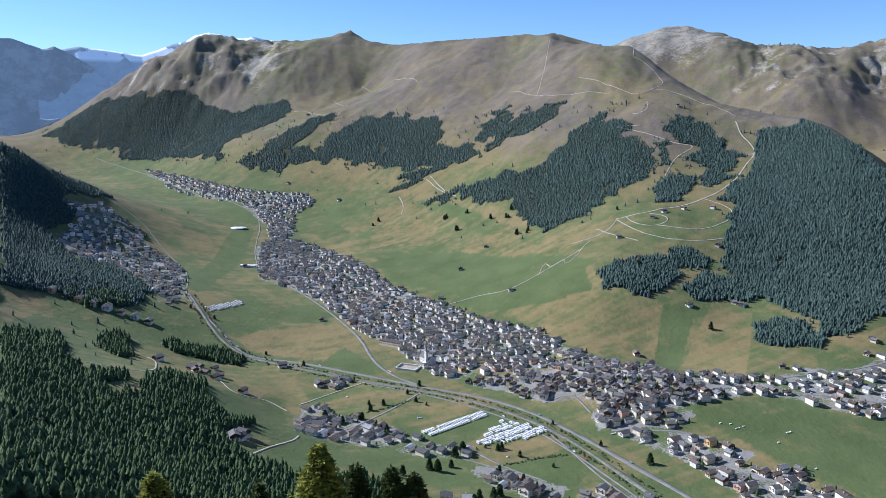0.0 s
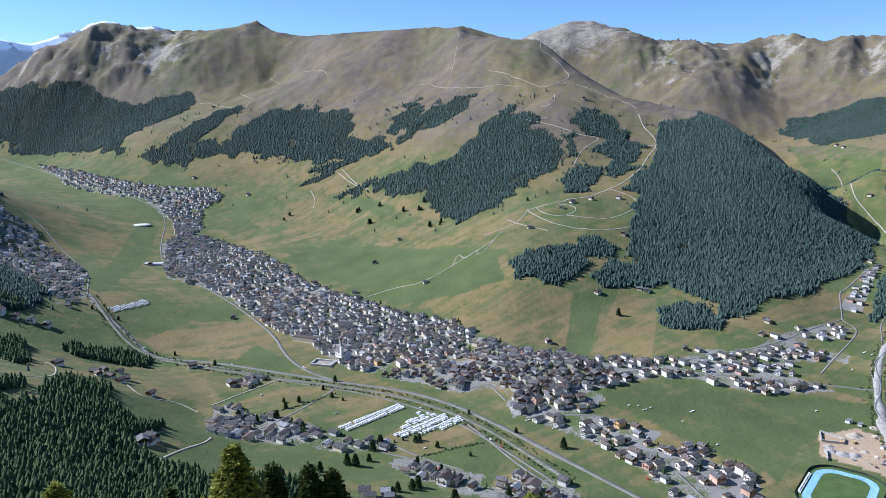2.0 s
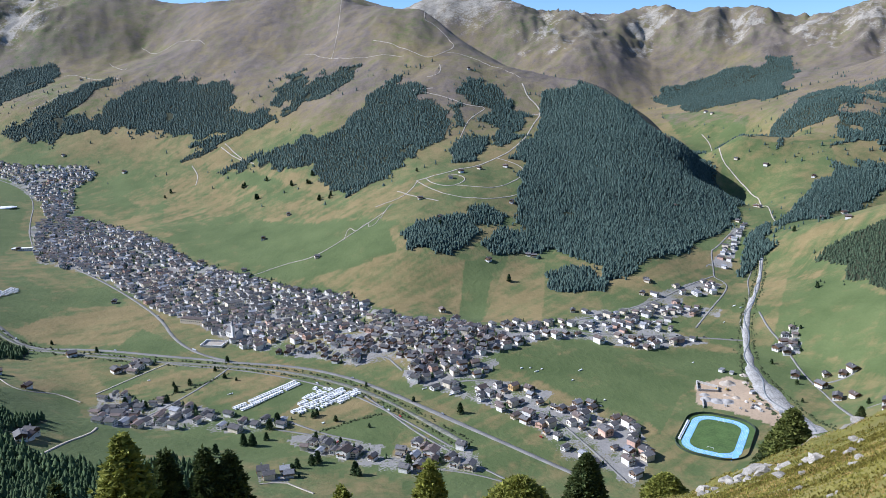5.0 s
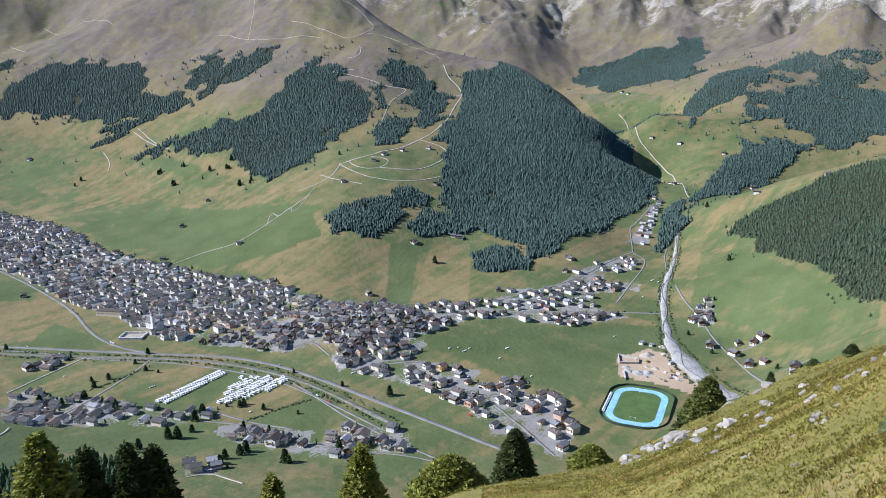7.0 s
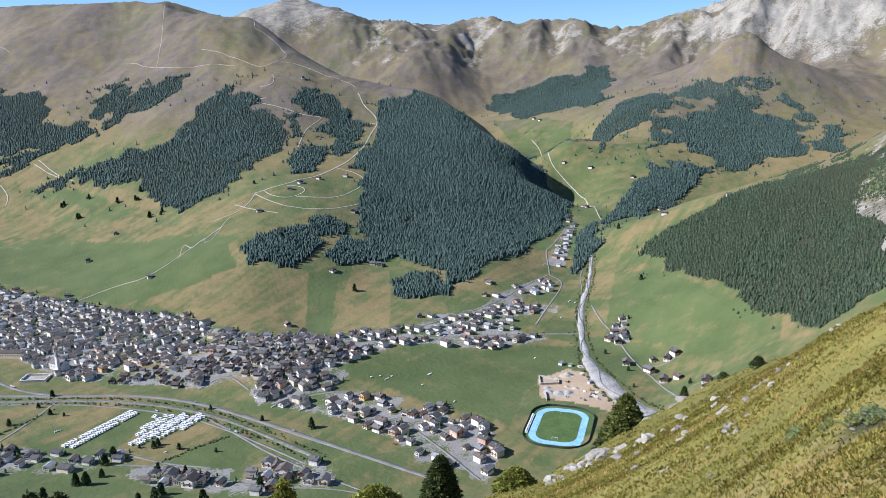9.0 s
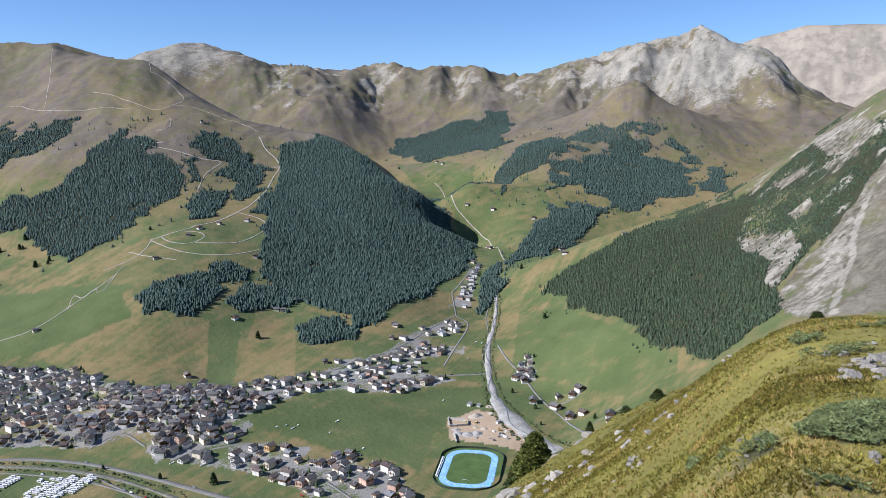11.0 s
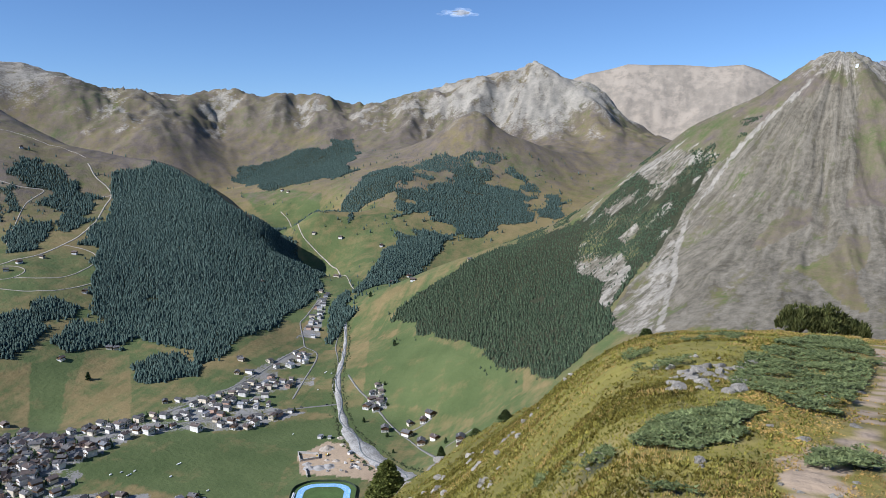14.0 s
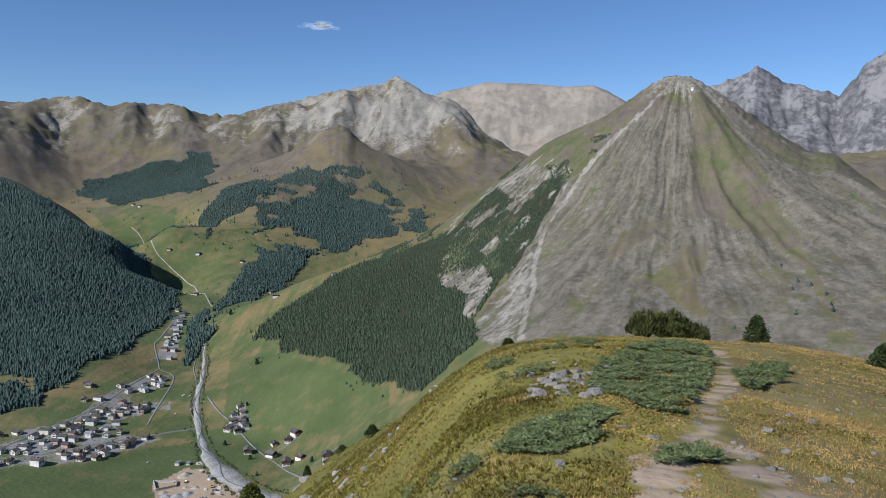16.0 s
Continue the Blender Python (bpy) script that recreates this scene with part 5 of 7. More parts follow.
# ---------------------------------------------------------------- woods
# far spruce tones are lightened and blued to stand in for distance haze
needles = foliage("hazed_spruce_needles", (0.043, 0.072, 0.06), (0.08, 0.111, 0.088), 0.12, through_light=0.0)
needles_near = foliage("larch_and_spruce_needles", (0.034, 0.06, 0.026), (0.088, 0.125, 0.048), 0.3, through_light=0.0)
dwarf = foliage("dwarf_pine_needles", (0.036, 0.054, 0.03), (0.075, 0.1, 0.055), 0.2, through_light=0.0)
tree_count = 0
for wood_name, poly in WOODS.items():
    rng = np.random.RandomState(len(wood_name) * 7 + len(poly))
    dist = float(np.mean(np.hypot(*np.array(poly, float).T)))
    near_wood = wood_name in ("near_a", "near_patch", "near_row", "copse", "hedge", "far_row", "far_patch")
    if near_wood:
        step, tiers, sides, tall = 5.6, 6, 8, (9, 17)
    elif dist < 2100:
        step, tiers, sides, tall = 4.7, 3, 4, (8.5, 12.5)
    else:
        step, tiers, sides, tall = 5.6, 2, 5, (7, 10.5)
    if wood_name == "north":
        step, tall = 4.8, (4.5, 8.5)
    x, y = scatter(poly, step, rng, 0.93, 10 if near_wood else (25 if dist < 2100 else 58))
    # loose trees beyond the edge
    if not near_wood:
        ex, ey = scatter(poly, step * 2.4, rng, 0.5, 75 if dist < 2100 else 120)
        x, y = np.concatenate([x, ex]), np.concatenate([y, ey])
    gap = fbm(x, y, 55, 3)
    if wood_name == "side_upper":
        gap = gap - 0.45
    m = gap > (-0.62 if dist < 2100 else -0.55)
    if near_wood:
        m &= np.hypot(x, y) > 300
    if wood_name == "north":
        for key in SCREE:
            if key.startswith("patch"):
                m &= ~inside(SCREE[key], x + 12 * fbm(x, y, 25, 3), y + 12 * fbm(x + 5, y, 25, 3)) | (rng.rand(len(x)) < (0.12 if key == "patch_k" else 0.04))
    x, y = x[m], y[m]
    h = rng.uniform(*tall, len(x)) * (1 + 0.22 * fbm(x, y, 120, 2)) * (0.8 + 0.3 * rng.rand(len(x)))
    if wood_name == "north":
        zz = height(x, y)
        h *= 1 - 0.62 * smooth(200, 300, zz)
    co, tri = conifer_shapes(x, y, h, tiers, sides, rng, 0.3 if near_wood else 0.36)
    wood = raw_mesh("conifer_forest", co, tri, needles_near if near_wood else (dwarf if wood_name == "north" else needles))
    tagged(wood, "dense dark green spruce and larch forest on a mountainside", "forest", kind="stuff")
    tree_count += len(x)

# dwarf pines among the boulders and scattered trees at the upper tree line
rng = np.random.RandomState(5)
x, y = rng.uniform(1050, 1750, 42000), rng.uniform(480, 1120, 42000)
z = height(x, y)
m = (z > 215) & (z < 500) & (fbm(x, y, 60, 4) + 0.25 * fbm(x, y, 240, 2) > np.where(inside(SCRUB['dwarf'], x, y) | inside(SCRUB['upper'], x, y), -0.22, 0.22) + 0.25 * smooth(360, 480, z)) & ~inside(SCREE["grey_face"], x, y) 
for key in SCREE:
    if key.startswith("patch"):
        m &= ~inside(SCREE[key], x, y) | (rng.rand(len(x)) < (0.3 if key == "patch_k" else 0.05))
co, tri = conifer_shapes(x[m], y[m], rng.uniform(2.0, 4.2, m.sum()), 2, 5, rng, 0.65)
tagged(raw_mesh("dwarf_pine_scrub", co, tri, dwarf), "dark green dwarf pine scrub between pale boulders", "scrub", kind="stuff")
for key, centre, spread, count, low, high in (("west", (-700, 3150), (700, 260), 700, 210, 440), ("mid", (150, 2350), (420, 200), 160, 90, 260), ("side", (1900, 2050), (500, 330), 900, 150, 430),
                                               ("slope", (520, 2330), (260, 200), 260, 330, 470), ("left", (-560, 1500), (260, 330), 320, 60, 260), ("bank", (1230, 1620), (120, 160), 90, 60, 170)):
    rng = np.random.RandomState(count)
    x, y = rng.normal(centre[0], spread[0], count), rng.normal(centre[1], spread[1], count)
    z = height(x, y)
    m = (z > low) & (z < high) & (fbm(x, y, 90, 3) > -0.05)
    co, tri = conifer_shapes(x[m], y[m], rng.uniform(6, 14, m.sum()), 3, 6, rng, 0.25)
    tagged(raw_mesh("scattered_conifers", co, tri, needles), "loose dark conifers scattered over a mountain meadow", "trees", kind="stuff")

px, py = np.array(POINTS["peak_trees"], float).T
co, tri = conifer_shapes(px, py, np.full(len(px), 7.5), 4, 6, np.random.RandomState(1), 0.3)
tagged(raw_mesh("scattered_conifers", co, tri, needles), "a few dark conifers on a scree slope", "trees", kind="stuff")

# shrubs and small trees on the river banks and in the gardens
shrub = foliage("river_shrubs", (0.035, 0.05, 0.02), (0.08, 0.09, 0.04), 0.3, through_light=0.0)
for line, offset, step in ((RIVER["main_river"], 7, 2.4), (RIVER["side_river"], 1, 2.2)):
    rng = np.random.RandomState(int(step * 10))
    c, n = along(line, step)
    both = []
    for side in (-1, 1):
        k = rng.rand(len(c)) < (0.75 if side > 0 else 0.6)
        # the side stream's bed widens towards its mouth
        reach = offset + (np.interp(np.linspace(0, 1, len(c)), [0, 0.5, 0.7, 0.82, 1], [4, 6, 9, 16, 20]) if offset < 5 else 0)
        both.append((c + n * (side * (reach + np.abs(rng.normal(0, 3, len(c)))))[:, None])[k])
    q = np.concatenate(both)
    co, tri = conifer_shapes(q[:, 0], q[:, 1], rng.uniform(1.2, 3.6, len(q)), 3, 7, rng, 0.85)
    tagged(raw_mesh("bank_shrubs", co, tri, shrub), "low dark shrubs along the river bank", "shrubs", kind="stuff")


# ---------------------------------------------------------------- roads, tracks and rivers
asphalt = grainy("asphalt", (0.17, 0.16, 0.14), (0.25, 0.238, 0.212), 1.2, 0.05, 0.97)
gravel = grainy("track_gravel", (0.3, 0.26, 0.2), (0.44, 0.39, 0.32), 0.8, 0.06, 0.95)
river_stones = grainy("river_gravel", (0.18, 0.168, 0.148), (0.54, 0.51, 0.455), 0.5, 0.07, 0.95, 0.6)
water = grainy("river_water", (0.14, 0.15, 0.15), (0.24, 0.25, 0.245), 0.4, 0.05, 0.55)
for key, line in ROADS.items():
    ribbon("road", "grey asphalt road between meadows and houses", line, {"bypass": 7.5, "old_road": 6, "river_road": 3.8, "bypass_low": 7.5, "river_low": 3.8, "east_road": 5, "farm_lane": 3, "bank_road": 2.6}.get(key, 3.6), 0.22, asphalt)
for key, line in TRACKS.items():
    ribbon("track", "pale gravel track over the mountain slope", line, {"lodge": 4.2, "squiggle": 1.7, "lift_line": 1.7, "ridge_path": 1.8, "alp_b": 1.8, "summit_arm": 1.8, "summit_top": 2.4}.get(key, 2.8), 0.5, gravel, 12)
ribbon("river_bed", "pale grey gravel bed of a mountain stream", RIVER["side_river"], 12, 0.45, river_stones, 7, [(0, 5), (0.2, 8), (0.5, 9), (0.7, 13), (0.82, 27), (1, 34)])
c, n = along(RIVER["side_river"], 8)
meander = c + n * (np.sin(np.arange(len(c)) * 0.33) * np.interp(np.linspace(0, 1, len(c)), [0, 0.3, 0.65, 1], [1, 3, 6, 11]))[:, None]
ribbon("river_water", "shallow grey stream in its gravel bed", [tuple(p) for p in meander[::2]], 2.2, 0.6, water, 7)
ribbon("river_bed", "stony river bed beside the main road", RIVER["main_river"], 7, 0.3, grainy("dark_river_bed", (0.1, 0.11, 0.07), (0.26, 0.24, 0.2), 0.3, 0.05, 0.9), 8)


# ---------------------------------------------------------------- single trees
bark = grainy("larch_bark", (0.09, 0.065, 0.045), (0.17, 0.13, 0.1), 6, 0.6, 0.95, 0.5)
larch_needles = foliage("larch_needles", (0.15, 0.17, 0.032), (0.33, 0.325, 0.07), 2.0)
larch_summer = foliage("green_larch_needles", (0.085, 0.105, 0.026), (0.2, 0.215, 0.055), 2.0)
pine_needles = foliage("stone_pine_needles", (0.045, 0.068, 0.022), (0.11, 0.13, 0.045), 2.0)


def trunk_mesh(h, r, rng):
    bm = bmesh.new()
    rings = []
    for k in range(8):
        f = k / 7
        c = Vector((0.02 * h * math.sin(f * 5 + rng.rand()), 0.015 * h * math.cos(f * 4), f * h - 0.6 * (k == 0)))
        rad = r * (1 - f) ** 0.8 + 0.012
        rings.append([bm.verts.new(c + Vector((rad * math.cos(a * 0.785), rad * math.sin(a * 0.785), 0))) for a in range(8)])
    for a, b in zip(rings[:-1], rings[1:]):
        for i in range(8):
            bm.faces.new([a[i], a[(i + 1) % 8], b[(i + 1) % 8], b[i]])
    # limbs
    for k in range(26):
        f = 0.2 + 0.75 * k / 26
        a, reach = k * 2.4, h * 0.2 * (1.05 - f)
        p = Vector((0, 0, f * h))
        q = p + Vector((math.cos(a) * reach, math.sin(a) * reach, reach * 0.12))
        w = 0.03 * r * 10 * (1 - f) + 0.01
        side = Vector((-math.sin(a), math.cos(a), 0)) * w
        v = [bm.verts.new(p + side), bm.verts.new(p - side), bm.verts.new(p + Vector((0, 0, w * 1.5))), bm.verts.new(q)]
        for t in ((0, 1, 3), (1, 2, 3), (2, 0, 3)):
            bm.faces.new([v[i] for i in t])
    return bm


def crown_mesh(h, width, start, rng, clumps, blade, taper=0.62):
    """Sprays of needles along whorled limbs, thin at the outline, with gaps."""
    co, tri = [], []
    for _ in range(clumps):
        f = start + (1 - start) * rng.rand() ** 0.85
        reach = width * 0.5 * ((1 - f) / (1 - start)) ** taper + 0.08
        limb = rng.randint(0, 34) * 2.4
        a = limb + rng.normal(0, 0.16)
        d = reach * (0.3 + 0.8 * rng.rand() ** 0.6)
        p = np.array([d * math.cos(a), d * math.sin(a), f * h + 0.06 * d + rng.normal(0, 0.02 * h)])
        for _ in range(4):
            u = rng.normal(0, 1, 3)
            u[2] = abs(u[2]) * 0.5 - 0.1
            u *= blade / np.linalg.norm(u)
            v = np.cross(u, rng.normal(0, 1, 3))
            v *= 0.24 * blade / (np.linalg.norm(v) + 1e-6)
            k = len(co)
            co += [p - v, p + v, p + u + rng.normal(0, 0.05 * blade, 3), p + u * 0.5 - v * 1.3]
            tri += [(k, k + 1, k + 2), (k, k + 2, k + 3)]
    return np.array(co), np.array(tri)


def tree(name, x, y, h, width, start, label, crown_mat, seed, clumps=1400, blade=0.3, sink=0.3, taper=0.62):
    rng = np.random.RandomState(seed)
    top = bpy.data.objects.new(name, None)
    scene.collection.objects.link(top)
    part("trunk", trunk_mesh(h, 0.02 * h + 0.03, rng), bark, top)
    co, tri = crown_mesh(h, width, start, rng, clumps, blade, taper)
    c = raw_mesh("crown", co, tri, crown_mat)
    c.parent = top
    top.location = (x, y, ground_z(x, y) - sink)
    return tagged(top, label, "tree", "trees")


def at_bearing(az, r):
    return r * math.sin(radians(az)), r * math.cos(radians(az))


# larches and stone pines whose tops stand out below the hilltop: bearing, distance, angle of the top, width
for i, (az_deg, r, dip, width, kind) in enumerate(((-22.2, 42, 25.2, 4.6, 0), (-9.8, 45, 24.6, 6.6, 0), (-6.9, 47, 26.2, 4.6, 1), (-4.0, 46, 26.6, 4.4, 1), (-2.2, 46, 27.0, 5.0, 1), (6.5, 50, 30.2, 4.2, 0), (13.8, 48, 28.8, 5.2, 0),
                                                    (21.2, 44, 29.6, 5.6, 0), (26.6, 60, 27.6, 4.0, 1), (32.8, 66, 28.3, 4.2, 0), (-14.5, 50, 27.0, 4.2, 1))):
    x, y = at_bearing(az_deg, r)
    h = EYE_Z - r * math.tan(radians(dip)) - ground_z(x, y) + 0.3
    tree(("larch", "stone_pine")[kind], x, y, h, width, 0.12, ("yellow-green larch on the steep slope below the hilltop", "dark green stone pine on the steep slope")[kind],
         (larch_needles, pine_needles)[kind], 100 + i, 2600, 0.36, taper=0.68)
x, y = at_bearing(41.4, 72)
tree("larch", x, y, 5.0, 4.6, 0.1, "bushy olive-green larch at the edge of the hillside", larch_summer, 200, 1700, 0.42, taper=0.75)
x, y = at_bearing(40.2, 73)
tree("stone_pine", x, y, 3.4, 3.0, 0.1, "small dark pine beside a larch on the hillside", pine_needles, 201, 1200, 0.26)
for i, (az_deg, r, h, width) in enumerate(((48.3, 60, 1.7, 2.4), (45.6, 66, 1.5, 1.0), (78.7, 30.5, 1.15, 0.85), (81.6, 40, 0.9, 0.5), (50.6, 50, 0.8, 1.0), (61.0, 31, 0.45, 0.4), (86.6, 27, 0.8, 0.9))):
    x, y = at_bearing(az_deg, r)
    tree("young_pine", x, y, h, width, 0.05, "young dark green pine on the brow of the hill", pine_needles, 300 + i, 700, 0.1, 0.1, 0.85)
single = POINTS["single_trees"] + POINTS["single_b"] + POINTS["lone"]
first = None
for i, (x, y) in enumerate(single):
    if i < 3:
        first = tree("spruce", x, y, 13, 8.5, 0.05, "lone dark spruce on an open meadow slope", needles_near, 400 + i, 260, 1.7, 0.6)
        mothers = [first] if i == 0 else mothers + [first]
    else:
        k = 0.75 + 0.1 * (i % 5)
        o = copy_thing(mothers[i % 3], pose(x, y, ground_z(x, y) - 0.5, 0, 0, 47 * i))
        o.scale = (k, k, k)
rng = np.random.RandomState(8)
for i in range(34):
    line = (ROADS["link"], ROADS["link_low"], ROADS["farm_road"], RIVER["main_river"])[i % 4]
    c, n = along(line, 12)
    p = c[rng.randint(len(c))] + n[0] * rng.choice((-1, 1)) * rng.uniform(12, 40)
    k = rng.uniform(0.4, 0.75)
    o = copy_thing(mothers[i % 3], pose(p[0], p[1], ground_z(*p) - 0.4, 0, 0, 31 * i))
    o.scale = (k, k, k)


# ---------------------------------------------------------------- hilltop plants and stones
bush_needles = foliage("dwarf_pine_shoots", (0.055, 0.068, 0.02), (0.155, 0.155, 0.05), 3.0)


def pine_bush(x, y, w, d, h, seed):
    rng = np.random.RandomState(seed)
    top = bpy.data.objects.new("dwarf_pine", None)
    scene.collection.objects.link(top)
    bm = bmesh.new()
    for k in range(16):
        a, f = rng.uniform(0, 6.28), rng.uniform(0.3, 0.9)
        q = Vector((math.cos(a) * w / 2 * f, math.sin(a) * d / 2 * f, h * 0.7))
        s = Vector((-math.sin(a), math.cos(a), 0)) * 0.03
        v = [bm.verts.new(s), bm.verts.new(-s), bm.verts.new((0, 0, 0.06)), bm.verts.new(q)]
        for t in ((0, 1, 3), (1, 2, 3), (2, 0, 3)):
            bm.faces.new([v[i] for i in t])
    part("stem", bm, bark, top)
    co, tri = [], []
    for _ in range(520):
        a, f = rng.uniform(0, 6.28), rng.rand() ** 0.5
        dome = h * (0.35 + 0.65 * math.sqrt(max(0, 1 - f * f))) * rng.uniform(0.55, 1.08) * (1 + 0.16 * math.sin(a * 5 + 2))
        p = np.array([math.cos(a) * w / 2 * f, math.sin(a) * d / 2 * f, dome])
        for _ in range(7):
            u = rng.normal(0, 0.4, 3) + np.array([0, 0, 1.0])
            u *= 0.22 / np.linalg.norm(u)
            v = np.cross(u, rng.normal(0, 1, 3))
            v *= 0.03 / (np.linalg.norm(v) + 1e-6)
            k = len(co)
            co += [p - v, p + v, p + u]
            tri.append((k, k + 1, k + 2))
    c = raw_mesh("needles", np.array(co), np.array(tri), bush_needles)
    c.parent = top
    top.location = (x, y, ground_z(x, y) - 0.05)
    return tagged(top, "low dark green dwarf pine bush on the brow", "bush", "bushes")


for i, (az_deg, r, w, h) in enumerate(((71.2, 30, 1.5, 0.95), (72.9, 30.3, 1.6, 0.95), (74.2, 30.6, 1.0, 0.6))):
    x, y = at_bearing(az_deg, r)
    pine_bush(x, y, w, 1.5, h, 40 + i)

juniper = foliage("juniper_needles", (0.09, 0.115, 0.042), (0.25, 0.285, 0.115), 5.0, through_light=0.2)


def sprays(x, y, lift, rng, size, blades, flat, wide=0.22):
    """Tufts of blades or twigs at places on the ground."""
    n = len(x)
    z = height(x, y) + lift
    co = np.empty((n, blades, 3, 3))
    base = np.stack([x, y, z], -1)[:, None]
    a = rng.uniform(0, 6.28, (n, blades))
    up = rng.uniform(flat[0], flat[1], (n, blades))
    ln = size[:, None] * rng.uniform(0.55, 1.15, (n, blades))
    d = np.stack([np.cos(a) * np.cos(up), np.sin(a) * np.cos(up), np.sin(up)], -1) * ln[..., None]
    s = np.stack([-np.sin(a), np.cos(a), rng.uniform(-0.4, 0.4, (n, blades))], -1) * (ln * wide)[..., None]
    foot = base + np.concatenate([rng.normal(0, 0.25, (n, blades, 2)) * size[:, None, None], np.zeros((n, blades, 1))], -1)
    co[:, :, 0], co[:, :, 1], co[:, :, 2] = foot - s, foot + s, foot + d
    return co.reshape(-1, 3), np.arange(n * blades * 3).reshape(-1, 3)


for key, poly in MATS.items():
    rng = np.random.RandomState(len(key))
    p = np.array(poly)
    area = (np.ptp(p[:, 0]) + 0.5) * (np.ptp(p[:, 1]) + 0.5)
    n = int(min(60000 if key == "big" else 30000, area * 1400))
    x, y = rng.uniform(p[:, 0].min() - 0.25, p[:, 0].max() + 0.25, n), rng.uniform(p[:, 1].min() - 0.25, p[:, 1].max() + 0.25, n)
    m = inside(poly, x + 0.25 * fbm(x, y, 1.0, 3), y + 0.25 * fbm(x + 9, y, 1.0, 3)) & (fbm(x, y, 0.7, 3) + 0.6 * fbm(x + 5, y, 2.2, 2) > {"upper": 0.04, "low": 0.04, "big": -0.42, "round": -0.4, "tuft": -0.2}.get(key, -0.1))
    x, y = x[m], y[m]
    lift = 0.01 + 0.11 * np.clip(0.75 + 1.1 * fbm(x, y, 0.4, 2), 0.05, 1.6) * rng.uniform(0.4, 1, len(x))
    co, tri = sprays(x, y, lift, rng, rng.uniform(0.03, 0.065, len(x)), 5, (-0.1, 0.6), 0.26)
    ob = raw_mesh("juniper_mat", co, tri, juniper)
    tagged(ob, "flat blue-green juniper mat creeping over the turf", "shrub", "juniper mats", kind="stuff")

turf_green = foliage("bilberry_turf", (0.11, 0.12, 0.022), (0.38, 0.325, 0.07), 1.6)
turf_straw = foliage("dry_grass", (0.34, 0.22, 0.068), (0.55, 0.385, 0.145), 0.9)
turf_short = foliage("short_turf", (0.31, 0.195, 0.055), (0.56, 0.37, 0.12), 1.3)
turf_dark = foliage("heather_turf", (0.11, 0.095, 0.018), (0.23, 0.185, 0.036), 1.0)


def bearing_strip(rng, count, r0, r1, a0, a1):
    r = np.sqrt(rng.uniform(r0 * r0, r1 * r1, count))
    a = np.radians(rng.uniform(a0, a1, count))
    return r * np.sin(a), r * np.cos(a), r


WHOLE_HILL = ((17000, 4.0, 12, 30, 94), (30000, 12, 36, 24, 92), (24000, 36, 100, 18, 64))


def hill_tufts(name, label, count_scale, mat, size, blades, flat, wide, seed, rule, zones=WHOLE_HILL):
    rng = np.random.RandomState(seed)
    xs, ys, rs = [], [], []
    for count, r0, r1, a0, a1 in zones:
        x, y, r = bearing_strip(rng, int(count * count_scale), r0, r1, a0, a1)
        xs.append(x), ys.append(y), rs.append(r)
    x, y, r = np.concatenate(xs), np.concatenate(ys), np.concatenate(rs)
    path_d = np.minimum(near_line(PATH, x, y, 2.0), near_line(PATH_SIDE, x, y, 2.0))
    az_t = np.degrees(np.arctan2(x, y))
    m = (path_d > 0.2 + 0.08 * smooth(9.5, 6.5, r) + 0.2 * fbm(x, y, 0.8, 2)) & (brow_rock(x, y) < 0.35 + 0.3 * fbm(x, y, 1.5, 2)) & rule(x, y, az_t)
    x, y, r = x[m], y[m], r[m]
    s = rng.uniform(*size, len(x)) * (1 - 0.2 * smooth(68, 78, np.degrees(np.arctan2(x, y)))) * (0.65 + 0.038 * np.minimum(r, 60))
    co, tri = sprays(x, y, -0.01, rng, s, blades, flat, wide)
    tagged(raw_mesh(name, co, tri, mat), label, "turf", kind="stuff")


hill_tufts("bilberry_turf", "low yellow-green bilberry and crowberry turf", 1.7, turf_green, (0.028, 0.06), 5, (0.1, 1.1), 0.3, 21, lambda x, y, a: fbm(x, y, 4, 3) + 0.5 * fbm(x, y, 0.7, 2) + 0.6 - 0.9 * smooth(70, 80, a) > 0)
hill_tufts("dry_grass", "dry straw-coloured alpine grass tufts", 1.8, turf_straw, (0.03, 0.07), 5, (0.4, 1.4), 0.1, 22, lambda x, y, a: fbm(x + 30, y, 3, 3) + 0.5 * fbm(x, y + 9, 0.6, 2) - 0.12 + 0.5 * smooth(68, 80, a) > 0)
hill_tufts("short_turf", "close-cropped brown and orange alpine turf", 1.0, turf_short, (0.024, 0.05), 4, (0.05, 0.7), 0.55, 24, lambda x, y, a: fbm(x + 8, y, 1.2, 3) + 1.3 * smooth(62, 74, a) - 0.75 > 0, ((34000, 4.0, 12, 62, 93), (30000, 12, 36, 62, 92)))
hill_tufts("heather_turf", "dark olive heather clumps in the turf", 1.5, turf_dark, (0.034, 0.07), 6, (0.2, 1.1), 0.3, 23, lambda x, y, a: fbm(x, y + 60, 1.6, 3) - 0.45 * smooth(66, 76, a) > 0.02)

stone_mat = grainy("pale_limestone", (0.25, 0.222, 0.18), (0.47, 0.43, 0.36), 7, 1.2, 0.92, 0.7, vary=0.25)


